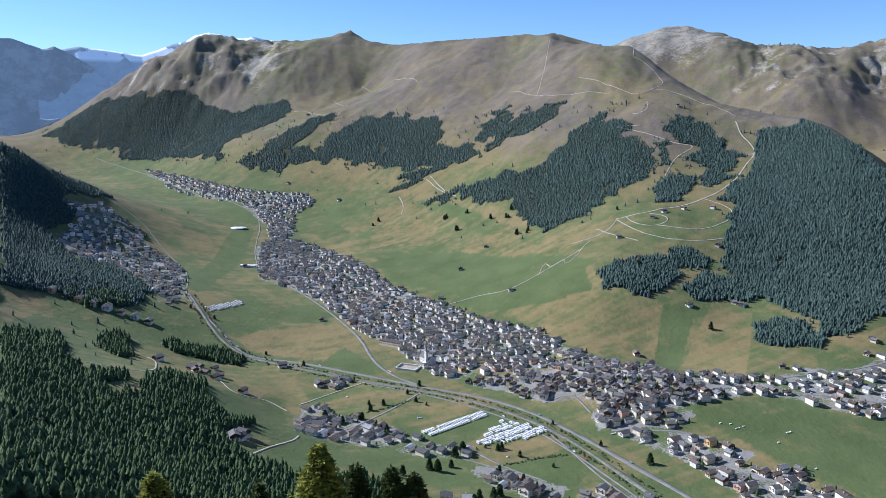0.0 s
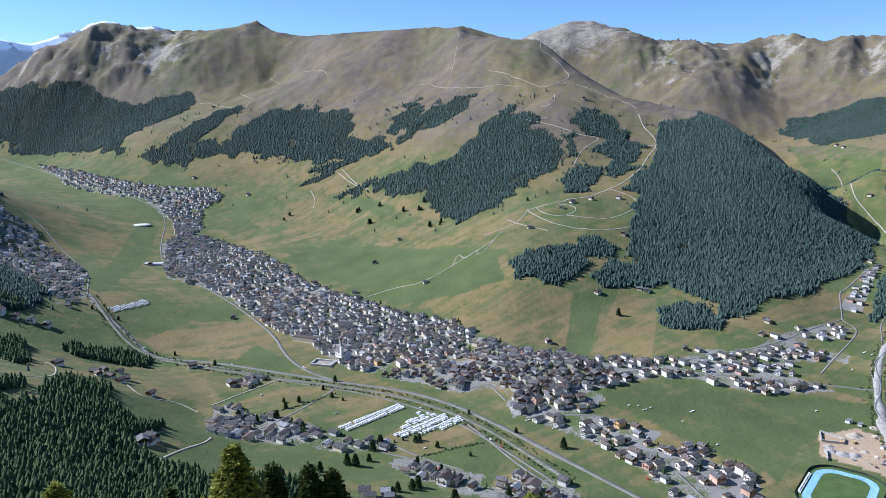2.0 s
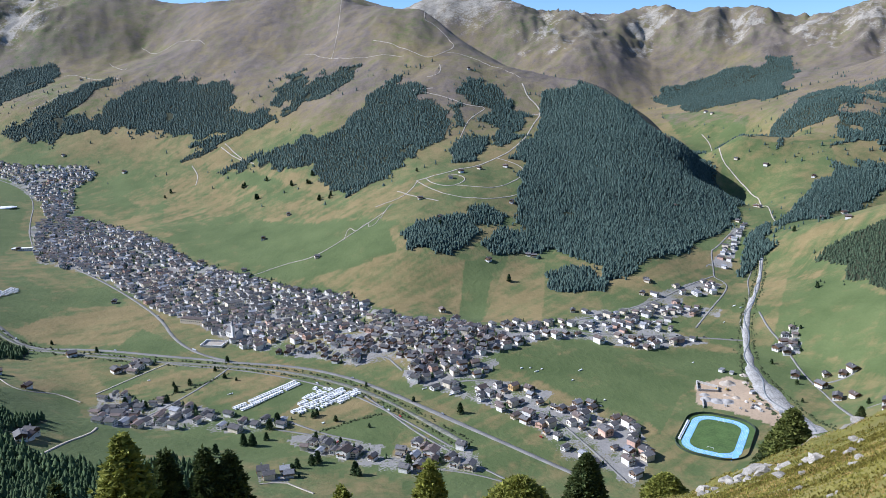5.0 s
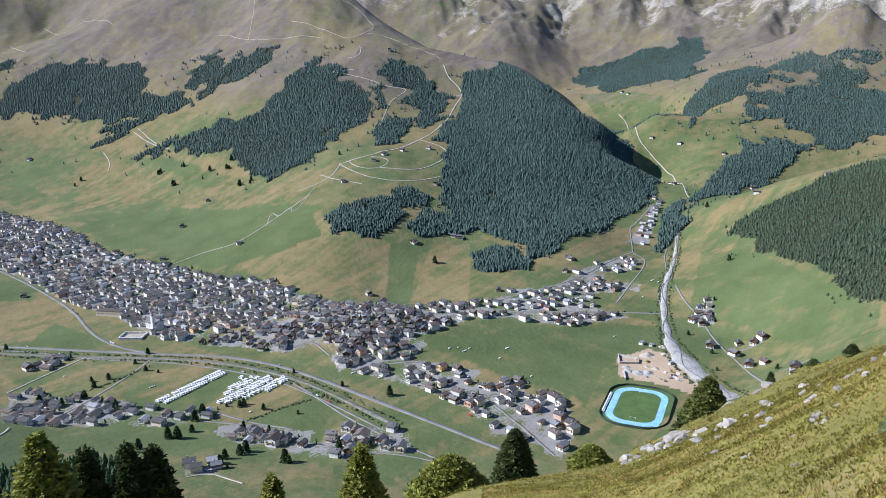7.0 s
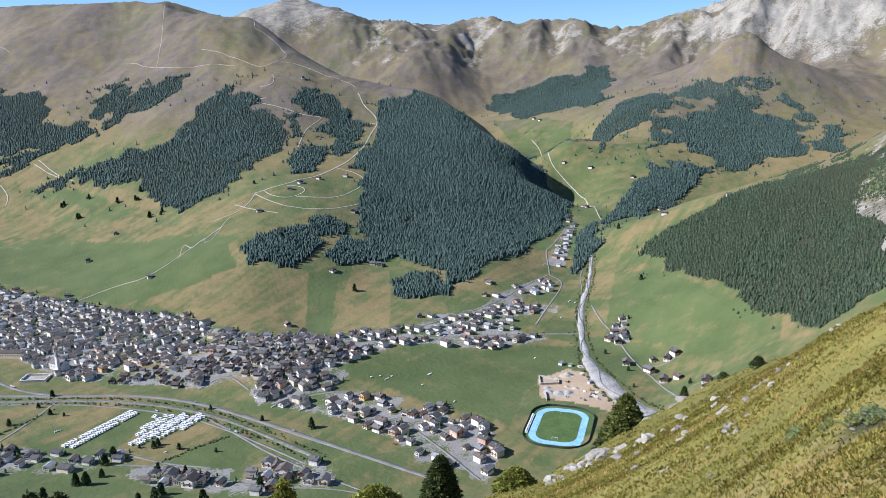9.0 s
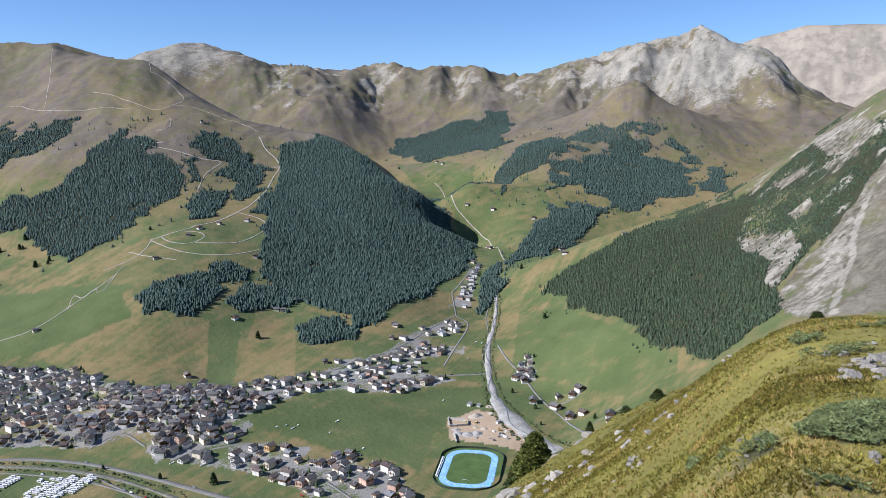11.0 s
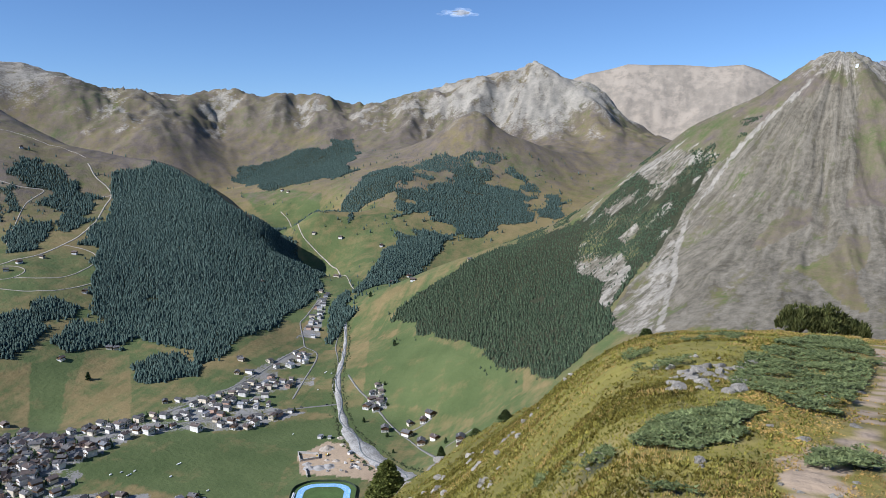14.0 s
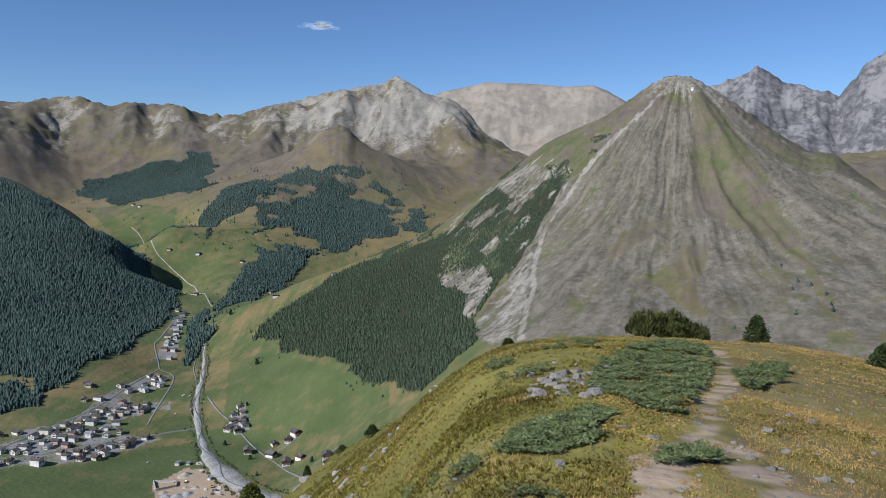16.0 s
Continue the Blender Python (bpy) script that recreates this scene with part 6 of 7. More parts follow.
def rock_mesh(seed):
    bm = bmesh.new()
    bmesh.ops.create_icosphere(bm, subdivisions=2, radius=1)
    for v in bm.verts:
        p = v.co.copy()
        k = 1 + 0.45 * noise.noise(p * 1.1 + Vector((seed, 0, 0))) + 0.14 * noise.noise(p * 3.1 + Vector((0, seed, 0)))
        for ax in (Vector((1, 0.3, 0.2)), Vector((-0.4, 1, 0.3)), Vector((0.2, -0.5, 1)), Vector((-0.8, -0.6, 0.4))):
            ax = (ax + Vector((0.4 * math.sin(seed * 3.1), 0.4 * math.cos(seed * 1.7), 0))).normalized()
            d = p.dot(ax)
            if d > 0.5:
                p -= ax * (d - 0.5)
        v.co = p * k
    me = bpy.data.meshes.new("rock")
    bm.to_mesh(me)
    bm.free()
    me.materials.append(stone_mat)
    return me


ROCKS = [rock_mesh(s) for s in range(5)]
rng = np.random.RandomState(77)


def rock(x, y, size, label="pale grey limestone rock lying in the turf"):
    o = new("rock", ROCKS[rng.randint(5)])
    o.matrix_basis = pose(x, y, ground_z(x, y) + 0.12 * size, rng.uniform(-25, 25), rng.uniform(-25, 25), rng.uniform(0, 360)) @ Matrix.Diagonal((size * rng.uniform(0.8, 1.3), size, size * rng.uniform(0.45, 0.75), 1))
    return tagged(o, label, "rock", "rocks")


for x, y in STONES["large"]:
    rock(x, y, rng.uniform(0.055, 0.085))
px, py = np.array(STONES["pile"]).T
for _ in range(52):
    far_by, wide_by = rng.normal(0, 0.95), rng.normal(0, 0.3) + (0.5 if rng.rand() < 0.25 else 0)
    x, y = px.mean() + 0.9 * far_by - 0.43 * wide_by, py.mean() + 0.43 * far_by + 0.9 * wide_by
    rock(x, y, rng.uniform(0.05, 0.155), "pale limestone rock in a loose heap of stones")
for x, y in BROW_STONES["brow"]:
    for k in range(2):
        rr_ = math.hypot(x, y)
        rock(x + rng.normal(0, 0.02 * rr_), y + rng.normal(0, 0.02 * rr_), rr_ * 0.006 * rng.uniform(0.5, 1.5), "weathered limestone outcrop on the steep brow")
for az_deg, r, size in ((37.3, 50, 1.5), (38.3, 48, 1.7), (39.3, 49, 1.3), (38.8, 45, 0.9), (35.9, 45, 0.7), (36.4, 46, 0.5), (42.6, 34, 0.6), (43.2, 32, 0.8), (43.9, 31, 0.7), (44.6, 30, 0.55), (45.4, 29, 0.45), (46.0, 33, 0.5), (47.4, 36, 0.5), (48.4, 30, 0.5),
                        (48.6, 16, 0.26), (49.1, 16.5, 0.2), (50.8, 27, 0.42), (51.3, 27, 0.3), (52.4, 28, 0.4), (53.2, 30, 0.35), (55.3, 38, 0.36), (42.4, 20, 0.26), (44.6, 15, 0.15), (47.4, 11, 0.1), (41.0, 40, 0.8), (40.4, 43, 0.9)):
    x, y = at_bearing(az_deg, r)
    for _ in range(2):
        rock(x + rng.normal(0, 0.5 * size), y + rng.normal(0, 0.5 * size), size * rng.uniform(0.3, 0.62), "large pale limestone outcrop on the broken edge of the hill")
for _ in range(1400):
    az_deg, r = rng.uniform(36, 60), rng.uniform(22, 95)
    x, y = at_bearing(az_deg, r)
    if brow_rock(np.array([x]), np.array([y]))[0] > 0.55 and rng.rand() < 0.07:
        rock(x, y, r * rng.uniform(0.006, 0.016), "weathered limestone outcrop on the steep brow")
for _ in range(50):
    x, y = at_bearing(rng.uniform(73, 88), rng.uniform(6.3, 15))
    rock(x, y, 0.018 + 0.05 * rng.rand() ** 2, "small pale stone lying in the short turf")
c, n = along(PATH, 0.25)
for _ in range(85):
    k = rng.randint(len(c))
    p = c[k] + n[k] * rng.normal(0, 1.0) + np.array([0.0, -0.5]) * rng.rand()
    rock(p[0], p[1], 0.012 + 0.04 * rng.rand() ** 2, "small pale stone on the worn path")


# ---------------------------------------------------------------- houses
plaster = [grainy("plaster_white", (0.66, 0.63, 0.57), (0.78, 0.75, 0.69), 1.5, 0.3, 0.9, vary=0.12), grainy("plaster_cream", (0.62, 0.54, 0.41), (0.7, 0.62, 0.48), 1.5, 0.3, 0.9, vary=0.15),
           grainy("plaster_ochre", (0.6, 0.4, 0.17), (0.68, 0.46, 0.22), 1.5, 0.3, 0.9, vary=0.2), grainy("plaster_rose", (0.56, 0.36, 0.27), (0.62, 0.42, 0.32), 1.5, 0.3, 0.9, vary=0.2)]
cladding = [grainy("brown_boards", (0.1, 0.058, 0.032), (0.17, 0.1, 0.055), 3, 0.4, 0.8, vary=0.3), grainy("grey_boards", (0.16, 0.12, 0.09), (0.24, 0.19, 0.15), 3, 0.4, 0.8, vary=0.25)]
roofing = [grainy("slate_roof", (0.085, 0.08, 0.077), (0.155, 0.146, 0.14), 1.2, 0.25, 0.85, 0.2, vary=0.35), grainy("brown_roof", (0.09, 0.07, 0.06), (0.155, 0.12, 0.103), 1.2, 0.25, 0.85, 0.2, vary=0.35),
           grainy("metal_roof", (0.2, 0.2, 0.205), (0.3, 0.3, 0.305), 0.8, 0.2, 0.6, vary=0.3)]
glass = grainy("dark_window_glass", (0.02, 0.024, 0.03), (0.035, 0.04, 0.05), 1, 0.3, 0.12)
chimney_stone = grainy("chimney_stone", (0.3, 0.28, 0.26), (0.42, 0.4, 0.37), 4, 0.5, 0.9)
timber = grainy("balcony_timber", (0.13, 0.07, 0.035), (0.2, 0.115, 0.06), 5, 0.5, 0.75, vary=0.2)


def window_mesh():
    bm = bmesh.new()
    box(bm, -0.75, -0.08, 0, 0.75, 0.06, 1.5)
    me = bpy.data.meshes.new("window")
    bm.to_mesh(me)
    bm.free()
    me.materials.append(glass)
    return me


WINDOW = window_mesh()


def house(w, d, eave, pitch, wall_mat, clad_mat, roof_mat, label, balcony=True):
    """An alpine house: plastered walls, boarded gable, wide low roof, chimney, balcony and windows. Its ridge runs along y."""
    top = bpy.data.objects.new("house", None)
    scene.collection.objects.link(top)
    rise = math.tan(radians(pitch)) * w / 2
    split = eave * 0.55
    bm = bmesh.new()
    box(bm, -w / 2, -d / 2, -2.5, w / 2, d / 2, split)
    part("wall", bm, wall_mat, top)
    bm = bmesh.new()
    k = 0.08
    prism(bm, [(-w / 2 - k, split), (w / 2 + k, split), (w / 2 + k, eave), (0, eave + rise), (-w / 2 - k, eave)], -d / 2 - k, d / 2 + k)
    part("upper_wall", bm, clad_mat, top)
    bm = bmesh.new()
    over, thick = 0.95, 0.35
    e = eave - math.tan(radians(pitch)) * over
    prism(bm, [(-w / 2 - over, e + 0.1), (0, eave + rise + 0.1), (w / 2 + over, e + 0.1), (w / 2 + over, e + 0.1 + thick), (0, eave + rise + 0.1 + thick), (-w / 2 - over, e + 0.1 + thick)], -d / 2 - over, d / 2 + over)
    part("roof", bm, roof_mat, top)
    bm = bmesh.new()
    box(bm, w * 0.16, d * 0.1, eave, w * 0.16 + 0.9, d * 0.1 + 1.1, eave + rise + 1.3)
    box(bm, w * 0.16 - 0.12, d * 0.1 - 0.12, eave + rise + 1.3, w * 0.16 + 1.02, d * 0.1 + 1.22, eave + rise + 1.5)
    part("chimney", bm, chimney_stone, top)
    if balcony:
        for side in (-1, 1):
            bm = bmesh.new()
            y0, y1 = sorted((side * d / 2, side * (d / 2 + 1.1)))
            box(bm, -w * 0.42, y0, split + 0.1, w * 0.42, y1, split + 0.25)
            yo = side * (d / 2 + 1.05)
            balcony_part = part("balcony", bm, timber, top)
            bm = bmesh.new()
            box(bm, -w * 0.42, yo - 0.05, split + 0.25, w * 0.42, yo + 0.05, split + 1.1)
            part("railing", bm, timber, balcony_part)
    levels = [split - 2.4, split + 0.5] if eave > 5 else [split - 2.2]
    spots = []
    for z in levels:
        spots += [(x, side * (d / 2 + k + 0.04), z, 0) for side in (-1, 1) for x in (-w * 0.26, w * 0.26)]
    for x, y, z, a in spots:
        o = new("window", WINDOW)
        o.parent = top
        o.matrix_basis = pose(x, y, z, 0, 0, a)
    return tagged(top, label, "house", "village houses")


PROTOTYPES = []
for w, d, eave, pitch, wm, cm, rm, label in (
        (11, 13, 6.6, 24, 0, "c0", 0, "white plastered alpine house with dark boarded gable and slate roof"),
        (12, 12, 7.2, 22, 0, "p0", 0, "white alpine house with grey slate roof and timber balconies"),
        (10, 12, 6.0, 25, 1, "c1", 1, "cream alpine house with weathered boards and brown roof"),
        (13, 16, 8.4, 22, 0, "p0", 1, "large white guest house with a brown roof"),
        (12, 15, 7.8, 22, 1, "p1", 0, "cream apartment house with a dark slate roof"),
        (11, 14, 7.0, 23, 2, "p2", 1, "ochre yellow house with a brown roof"),
        (9, 11, 5.4, 25, 0, "c0", 1, "small brown timber house on a white base"),
        (12, 14, 7.4, 20, 3, "p3", 0, "rose plastered house with a grey roof"),
        (11, 12, 6.2, 24, 0, "c1", 2, "white house with grey boards and a metal roof"),
        (8, 10, 4.4, 26, 1, "c0", 0, "low brown timber house with a slate roof")):
    clad = cladding[int(cm[1])] if cm[0] == "c" else plaster[int(cm[1])]
    PROTOTYPES.append((w, d, house(w, d, eave, pitch, plaster[wm], clad, roofing[rm], label, eave > 5)))
for i, (_, _, proto) in enumerate(PROTOTYPES):
    proto.location = (-520 - 24 * i, 1300, ground_z(-520 - 24 * i, 1300) + 0.3)


def road_distance(x, y):
    out = np.full(x.shape, 30.0)
    for key, line in ROADS.items():
        out = np.minimum(out, near_line(line, x, y, 30.0) - (2 if key in ("bypass",) else 0))
    return out


def town_sites(poly, rng, pitch_m, drop):
    """House sites in crooked rows along the longer axis of a quarter."""
    p = np.array(poly, float)
    c = p - p.mean(0)
    vals, vecs = np.linalg.eigh(c.T @ c)
    ax = vecs[:, -1]
    ang = math.atan2(ax[1], ax[0])
    R = np.hypot(*c.T).max()
    gu, gv = np.meshgrid(np.arange(-R, R, pitch_m), np.arange(-R, R, pitch_m * 0.92))
    gu = gu + (np.arange(gu.shape[0])[:, None] % 2) * pitch_m * 0.4
    u = gu.ravel() + rng.uniform(-0.3, 0.3, gu.size) * pitch_m
    v = gv.ravel() + rng.uniform(-0.3, 0.3, gu.size) * pitch_m
    x, y = p.mean(0)[0] + u * ax[0] - v * ax[1], p.mean(0)[1] + u * ax[1] + v * ax[0]
    m = inside(poly, x, y) & (rng.rand(x.size) > drop)
    x, y = x[m], y[m]
    m = road_distance(x, y) > 8.5
    for px, py in POINTS["church"] + POINTS["hotels"]:
        m &= np.hypot(x - px, y - py) > 24
    bend = 0.5 * fbm(x[m], y[m], 220, 2)
    return x[m], y[m], ang + bend


far_parts = {}


def far_house(x, y, z, a, i, rng):
    """Adds a distant house to the joined ones."""
    w, d, _ = PROTOTYPES[i]
    w, d = w * rng.uniform(0.55, 0.92), d * rng.uniform(0.6, 1.0)
    eave = rng.uniform(4.0, 6.8)
    rise, over = w * 0.2, 0.95
    c, s = math.cos(a), math.sin(a)
    pl = i % 4 if i in (5, 7) else (1 if i in (2, 4) else 0)
    wall = [(-w / 2, -d / 2, -3), (w / 2, -d / 2, -3), (w / 2, d / 2, -3), (-w / 2, d / 2, -3), (-w / 2, -d / 2, eave), (w / 2, -d / 2, eave), (w / 2, d / 2, eave), (-w / 2, d / 2, eave), (0, -d / 2, eave + rise), (0, d / 2, eave + rise)]
    wf = [(0, 1, 5, 4), (2, 3, 7, 6), (1, 2, 6, 5), (3, 0, 4, 7), (4, 5, 8, 8), (6, 7, 9, 9)]
    e = eave - 0.42 * over
    roof = []
    for zz in (0.1, 0.5):
        for yy in (-d / 2 - over, d / 2 + over):
            roof += [(-w / 2 - over, yy, e + zz), (0, yy, eave + rise + zz), (w / 2 + over, yy, e + zz)]
    rf = [(6, 7, 10, 9), (7, 8, 11, 10), (0, 3, 4, 1), (1, 4, 5, 2), (0, 1, 7, 6), (1, 2, 8, 7), (3, 9, 10, 4), (4, 10, 11, 5), (0, 6, 9, 3), (2, 5, 11, 8)]
    win, nf = [], []
    for zz in (eave * 0.18, eave * 0.6):
        for sx in (-0.28, 0.0, 0.28):
            for side in (-1, 1):
                k = len(win)
                yy = side * (d / 2 + 0.06)
                win += [(sx * w - 0.7, yy, zz), (sx * w + 0.7, yy, zz), (sx * w + 0.7, yy, zz + 1.4), (sx * w - 0.7, yy, zz + 1.4)]
                nf.append((k, k + 1, k + 2, k + 3))
    for key, vs, fs in ((("wall", pl), wall, wf), (("roof", (0, 0, 1, 0, 0, 1, 1, 0, 2, 0)[i]), roof, rf), (("window", 0), win, nf)):
        V, F = far_parts.setdefault(key, ([], []))
        base = len(V)
        V += [(x + px * c - py * s, y + px * s + py * c, z + pz) for px, py, pz in vs]
        F += [tuple(base + j for j in (f if f[-1] != f[-2] else f[:3])) for f in fs]


thing_count = 0
HOUSE_SITES = []
for quarter, poly in TOWN.items():
    rng = np.random.RandomState(len(poly) * 13 + len(quarter))
    xs, ys, angs = town_sites(poly, rng, 16.2 if quarter in ("mid", "far", "centre") else 19, 0.17 if quarter != "west" else 0.3)
    zs = height(xs, ys)
    for x, y, z, a in zip(xs, ys, zs, angs):
        i = int(rng.choice(10, p=(0.17, 0.17, 0.12, 0.1, 0.1, 0.05, 0.1, 0.05, 0.08, 0.06)))
        a = a + rng.uniform(-0.16, 0.16) + (math.pi / 2 if rng.rand() < 0.35 else 0)
        HOUSE_SITES.append((x, y))
        if math.hypot(x, y) < 1195 and thing_count < 250:
            o = copy_thing(PROTOTYPES[i][2], pose(x, y, z + 0.3, 0, 0, math.degrees(a)))
            k = rng.uniform(0.7, 1.02)
            o.scale = (k * rng.uniform(0.88, 1.08), k * 0.96, 1.1 * k)
            thing_count += 1
        else:
            far_house(x, y, z + 0.3, a, i, rng)
for key, points, names in (("farm", POINTS["farms"] + POINTS["farms_left"] + POINTS["farms_mid"], (0, 6, 9)), ("barn", POINTS["barns"] + POINTS["field_barns"], (9, 6))):
    rng = np.random.RandomState(len(points))
    for x, y in points:
        i = names[rng.randint(len(names))]
        o = copy_thing(PROTOTYPES[i][2], pose(x, y, ground_z(x, y) + 0.3, 0, 0, rng.uniform(0, 180)))
        tagged(o, "timber " + key + " with a slate roof standing alone in a meadow", key, key + "s")
for (kind, i), (V, F) in far_parts.items():
    me = bpy.data.meshes.new("distant_houses")
    me.from_pydata(V, [], F)
    me.materials.append({"wall": plaster, "roof": roofing, "window": [glass]}[kind][i])
    tagged(new("distant_houses", me), {"wall": "plastered walls of closely built village houses", "roof": "grey and brown pitched roofs of a dense village", "window": "small dark windows of village houses"}[kind], "houses", kind="stuff")
print("houses", thing_count, len(HOUSE_SITES), "trees", tree_count)

# dark garden trees between the houses
rng = np.random.RandomState(3)
sites = np.array(HOUSE_SITES)
pick = sites[rng.rand(len(sites)) < 0.85]
pick = pick + rng.normal(0, 2.5, pick.shape) + np.array([9.5, 3.0])
co, tri = conifer_shapes(pick[:, 0], pick[:, 1], rng.uniform(3, 9, len(pick)), 3, 7, rng, 0.33)
tagged(raw_mesh("garden_trees", co, tri, needles_near), "dark green trees and shrubs in village gardens", "trees", kind="stuff")


# ---------------------------------------------------------------- sports ground
track_blue = grainy("blue_track", (0.2, 0.43, 0.72), (0.27, 0.5, 0.78), 0.6, 0.08, 0.8)
pitch_green = grainy("sports_turf", (0.06, 0.105, 0.028), (0.1, 0.15, 0.045), 0.5, 0.06, 0.95)
white_paint = grainy("white_paint", (0.72, 0.72, 0.7), (0.8, 0.8, 0.78), 2, 0.2, 0.7)
net_dark = grainy("dark_fence_net", (0.03, 0.045, 0.03), (0.06, 0.075, 0.05), 2, 0.2, 0.9)
concrete = grainy("concrete", (0.38, 0.355, 0.31), (0.54, 0.51, 0.455), 0.8, 0.1, 0.9)


def rounded(lx, ly, r, n=10):
    out = []
    for cx, cy, a0 in ((lx - r, ly - r, 0), (-lx + r, ly - r, 90), (-lx + r, -ly + r, 180), (lx - r, -ly + r, 270)):
        out += [(cx + r * math.cos(radians(a0 + 90 * k / n)), cy + r * math.sin(radians(a0 + 90 * k / n))) for k in range(n + 1)]
    return out


def loop_band(outer, inner, z, thick=0.25):
    bm = bmesh.new()
    n = len(outer)
    o = [bm.verts.new((*p, z)) for p in outer]
    i = [bm.verts.new((*p, z)) for p in inner]
    od, idn = [bm.verts.new((*p, z - thick)) for p in outer], [bm.verts.new((*p, z - thick)) for p in inner]
    for k in range(n):
        j = (k + 1) % n
        bm.faces.new([o[k], o[j], i[j], i[k]])
        bm.faces.new([od[k], od[j], o[j], o[k]])
        bm.faces.new([i[k], i[j], idn[j], idn[k]])
    return bm


def slab(outline, z, thick):
    bm = bmesh.new()
    a = [bm.verts.new((*p, z)) for p in outline]
    b = [bm.verts.new((*p, z - thick)) for p in outline]
    bm.faces.new(a)
    for k in range(len(a)):
        j = (k + 1) % len(a)
        bm.faces.new([b[k], b[j], a[j], a[k]])
    return bm


stadium = bpy.data.objects.new("sports_ground", None)
scene.collection.objects.link(stadium)
stadium.matrix_basis = pose(528, 722, ground_z(528, 722) + 0.5, 0, 0, 46.3)
LX, LY = 53, 33.5
part("apron", slab(rounded(LX + 7, LY + 7, 30), 0.0, 3.0), pitch_green, stadium, "mown green surround")
part("running_track", loop_band(rounded(LX, LY, 24), rounded(LX - 9.5, LY - 8.5, 17), 0.35), track_blue, stadium, "bright blue running track")
part("infield", slab(rounded(LX - 9.6, LY - 8.6, 17), 0.3, 0.3), pitch_green, stadium, "green football turf")
for k in range(4):
    part("lane_line", loop_band(rounded(LX - 1.6 - 1.8 * k, LY - 1.5 - 1.6 * k, 22.8 - 1.4 * k), rounded(LX - 1.75 - 1.8 * k, LY - 1.65 - 1.6 * k, 22.7 - 1.4 * k), 0.38, 0.02), white_paint, stadium)
for sx in (-1, 1):
    bm = bmesh.new()
    for y in (-3.6, 3.6):
        box(bm, sx * 38 - 0.1, y - 0.1, 0.3, sx * 38 + 0.1, y + 0.1, 2.8)
    box(bm, sx * 38 - 0.1, -3.7, 2.7, sx * 38 + 0.1, 3.7, 2.9)
    part("goal", bm, white_paint, stadium, "white football goal")
bm = bmesh.new()
box(bm, -LX - 4, -LY + 2, 0.38, -LX + 20, -LY + 8, 0.5)
part("straight", bm, track_blue, stadium, "blue run-up of the track")
bm = bmesh.new()
box(bm, -30, LY + 1.5, 0.1, 24, LY + 4.5, 1.6)
box(bm, -30, LY + 3, 1.6, 24, LY + 4.5, 2.4)
part("stand", bm, white_paint, stadium, "low white spectator stand")
out = rounded(LX + 6.5, LY + 7, 30)
for k in range(0, len(out), 1):
    a, b = Vector((*out[k], 0)), Vector((*out[(k + 1) % len(out)], 0))
    if (a - b).length < 0.5:
        continue
    bm = bmesh.new()
    d = (b - a).normalized().orthogonal() * 0
    n2 = Vector((-(b - a).y, (b - a).x, 0)).normalized() * 0.12
    v = [bm.verts.new(p) for p in (a - n2, b - n2, b + n2, a + n2)] + [bm.verts.new(p + Vector((0, 0, 2.8))) for p in (a - n2, b - n2, b + n2, a + n2)]
    for f in ((4, 5, 6, 7), (0, 1, 5, 4), (1, 2, 6, 5), (2, 3, 7, 6), (3, 0, 4, 7)):
        bm.faces.new([v[i] for i in f])
    part("fence_panel", bm, net_dark, stadium, "dark net fence")
tagged(stadium, "blue running track around a green football pitch", "sports ground")


def flat_building(x, y, w, d, h, turn, mat, roof_mat, label, name="flat_building"):
    top = bpy.data.objects.new(name, None)
    scene.collection.objects.link(top)
    top.matrix_basis = pose(x, y, ground_z(x, y), 0, 0, turn)
    bm = bmesh.new()
    box(bm, -w / 2, -d / 2, -2, w / 2, d / 2, h)
    part("wall", bm, mat, top)
    bm = bmesh.new()
    box(bm, -w / 2 - 0.4, -d / 2 - 0.4, h, w / 2 + 0.4, d / 2 + 0.4, h + 0.5)
    part("roof", bm, roof_mat, top)
    for k in range(int(w // 4)):
        for side in (-1, 1):
            o = new("window", WINDOW)
            o.parent = top
            o.matrix_basis = pose(-w / 2 + 2 + 4 * k, side * (d / 2 + 0.04), h * 0.45, 0, 0, 0)
    return tagged(top, label, "building", "larger buildings")


flat_building(588, 668, 16, 12, 5, 40, plaster[0], concrete, "pale flat-roofed clubhouse beside the running track")
flat_building(*POINTS["hotels"][0], 44, 14, 9, -30, plaster[1], roofing[1], "long cream hotel block with a brown roof")
flat_building(*POINTS["hotels"][1], 30, 16, 10, 20, plaster[1], roofing[0], "broad apartment block with a grey roof")
flat_building(-505, 1935, 44, 12, 5, -5, plaster[0], white_paint, "long low white-roofed hall in the meadow")

# church
church = bpy.data.objects.new("church", None)
scene.collection.objects.link(church)
ax_, ay_ = POINTS["church"][0]
church.matrix_basis = pose(ax_, ay_, ground_z(ax_, ay_), 0, 0, 35)
bm = bmesh.new()
prism(bm, [(-7, -2), (7, -2), (7, 10), (0, 16), (-7, 10)], -14, 14)
part("nave", bm, plaster[0], church, "white nave")
bm = bmesh.new()
prism(bm, [(-8, 9.6), (0, 16.4), (8, 9.6), (8, 10.1), (0, 16.9), (-8, 10.1)], -14.6, 14.6)
part("roof", bm, roofing[0], church)
bm = bmesh.new()
box(bm, -11.5, -12, -2, -7, -7.5, 24)
box(bm, -11.8, -12.3, 23.6, -6.7, -7.2, 24.2)
part("tower", bm, plaster[0], church, "white bell tower")
bm = bmesh.new()
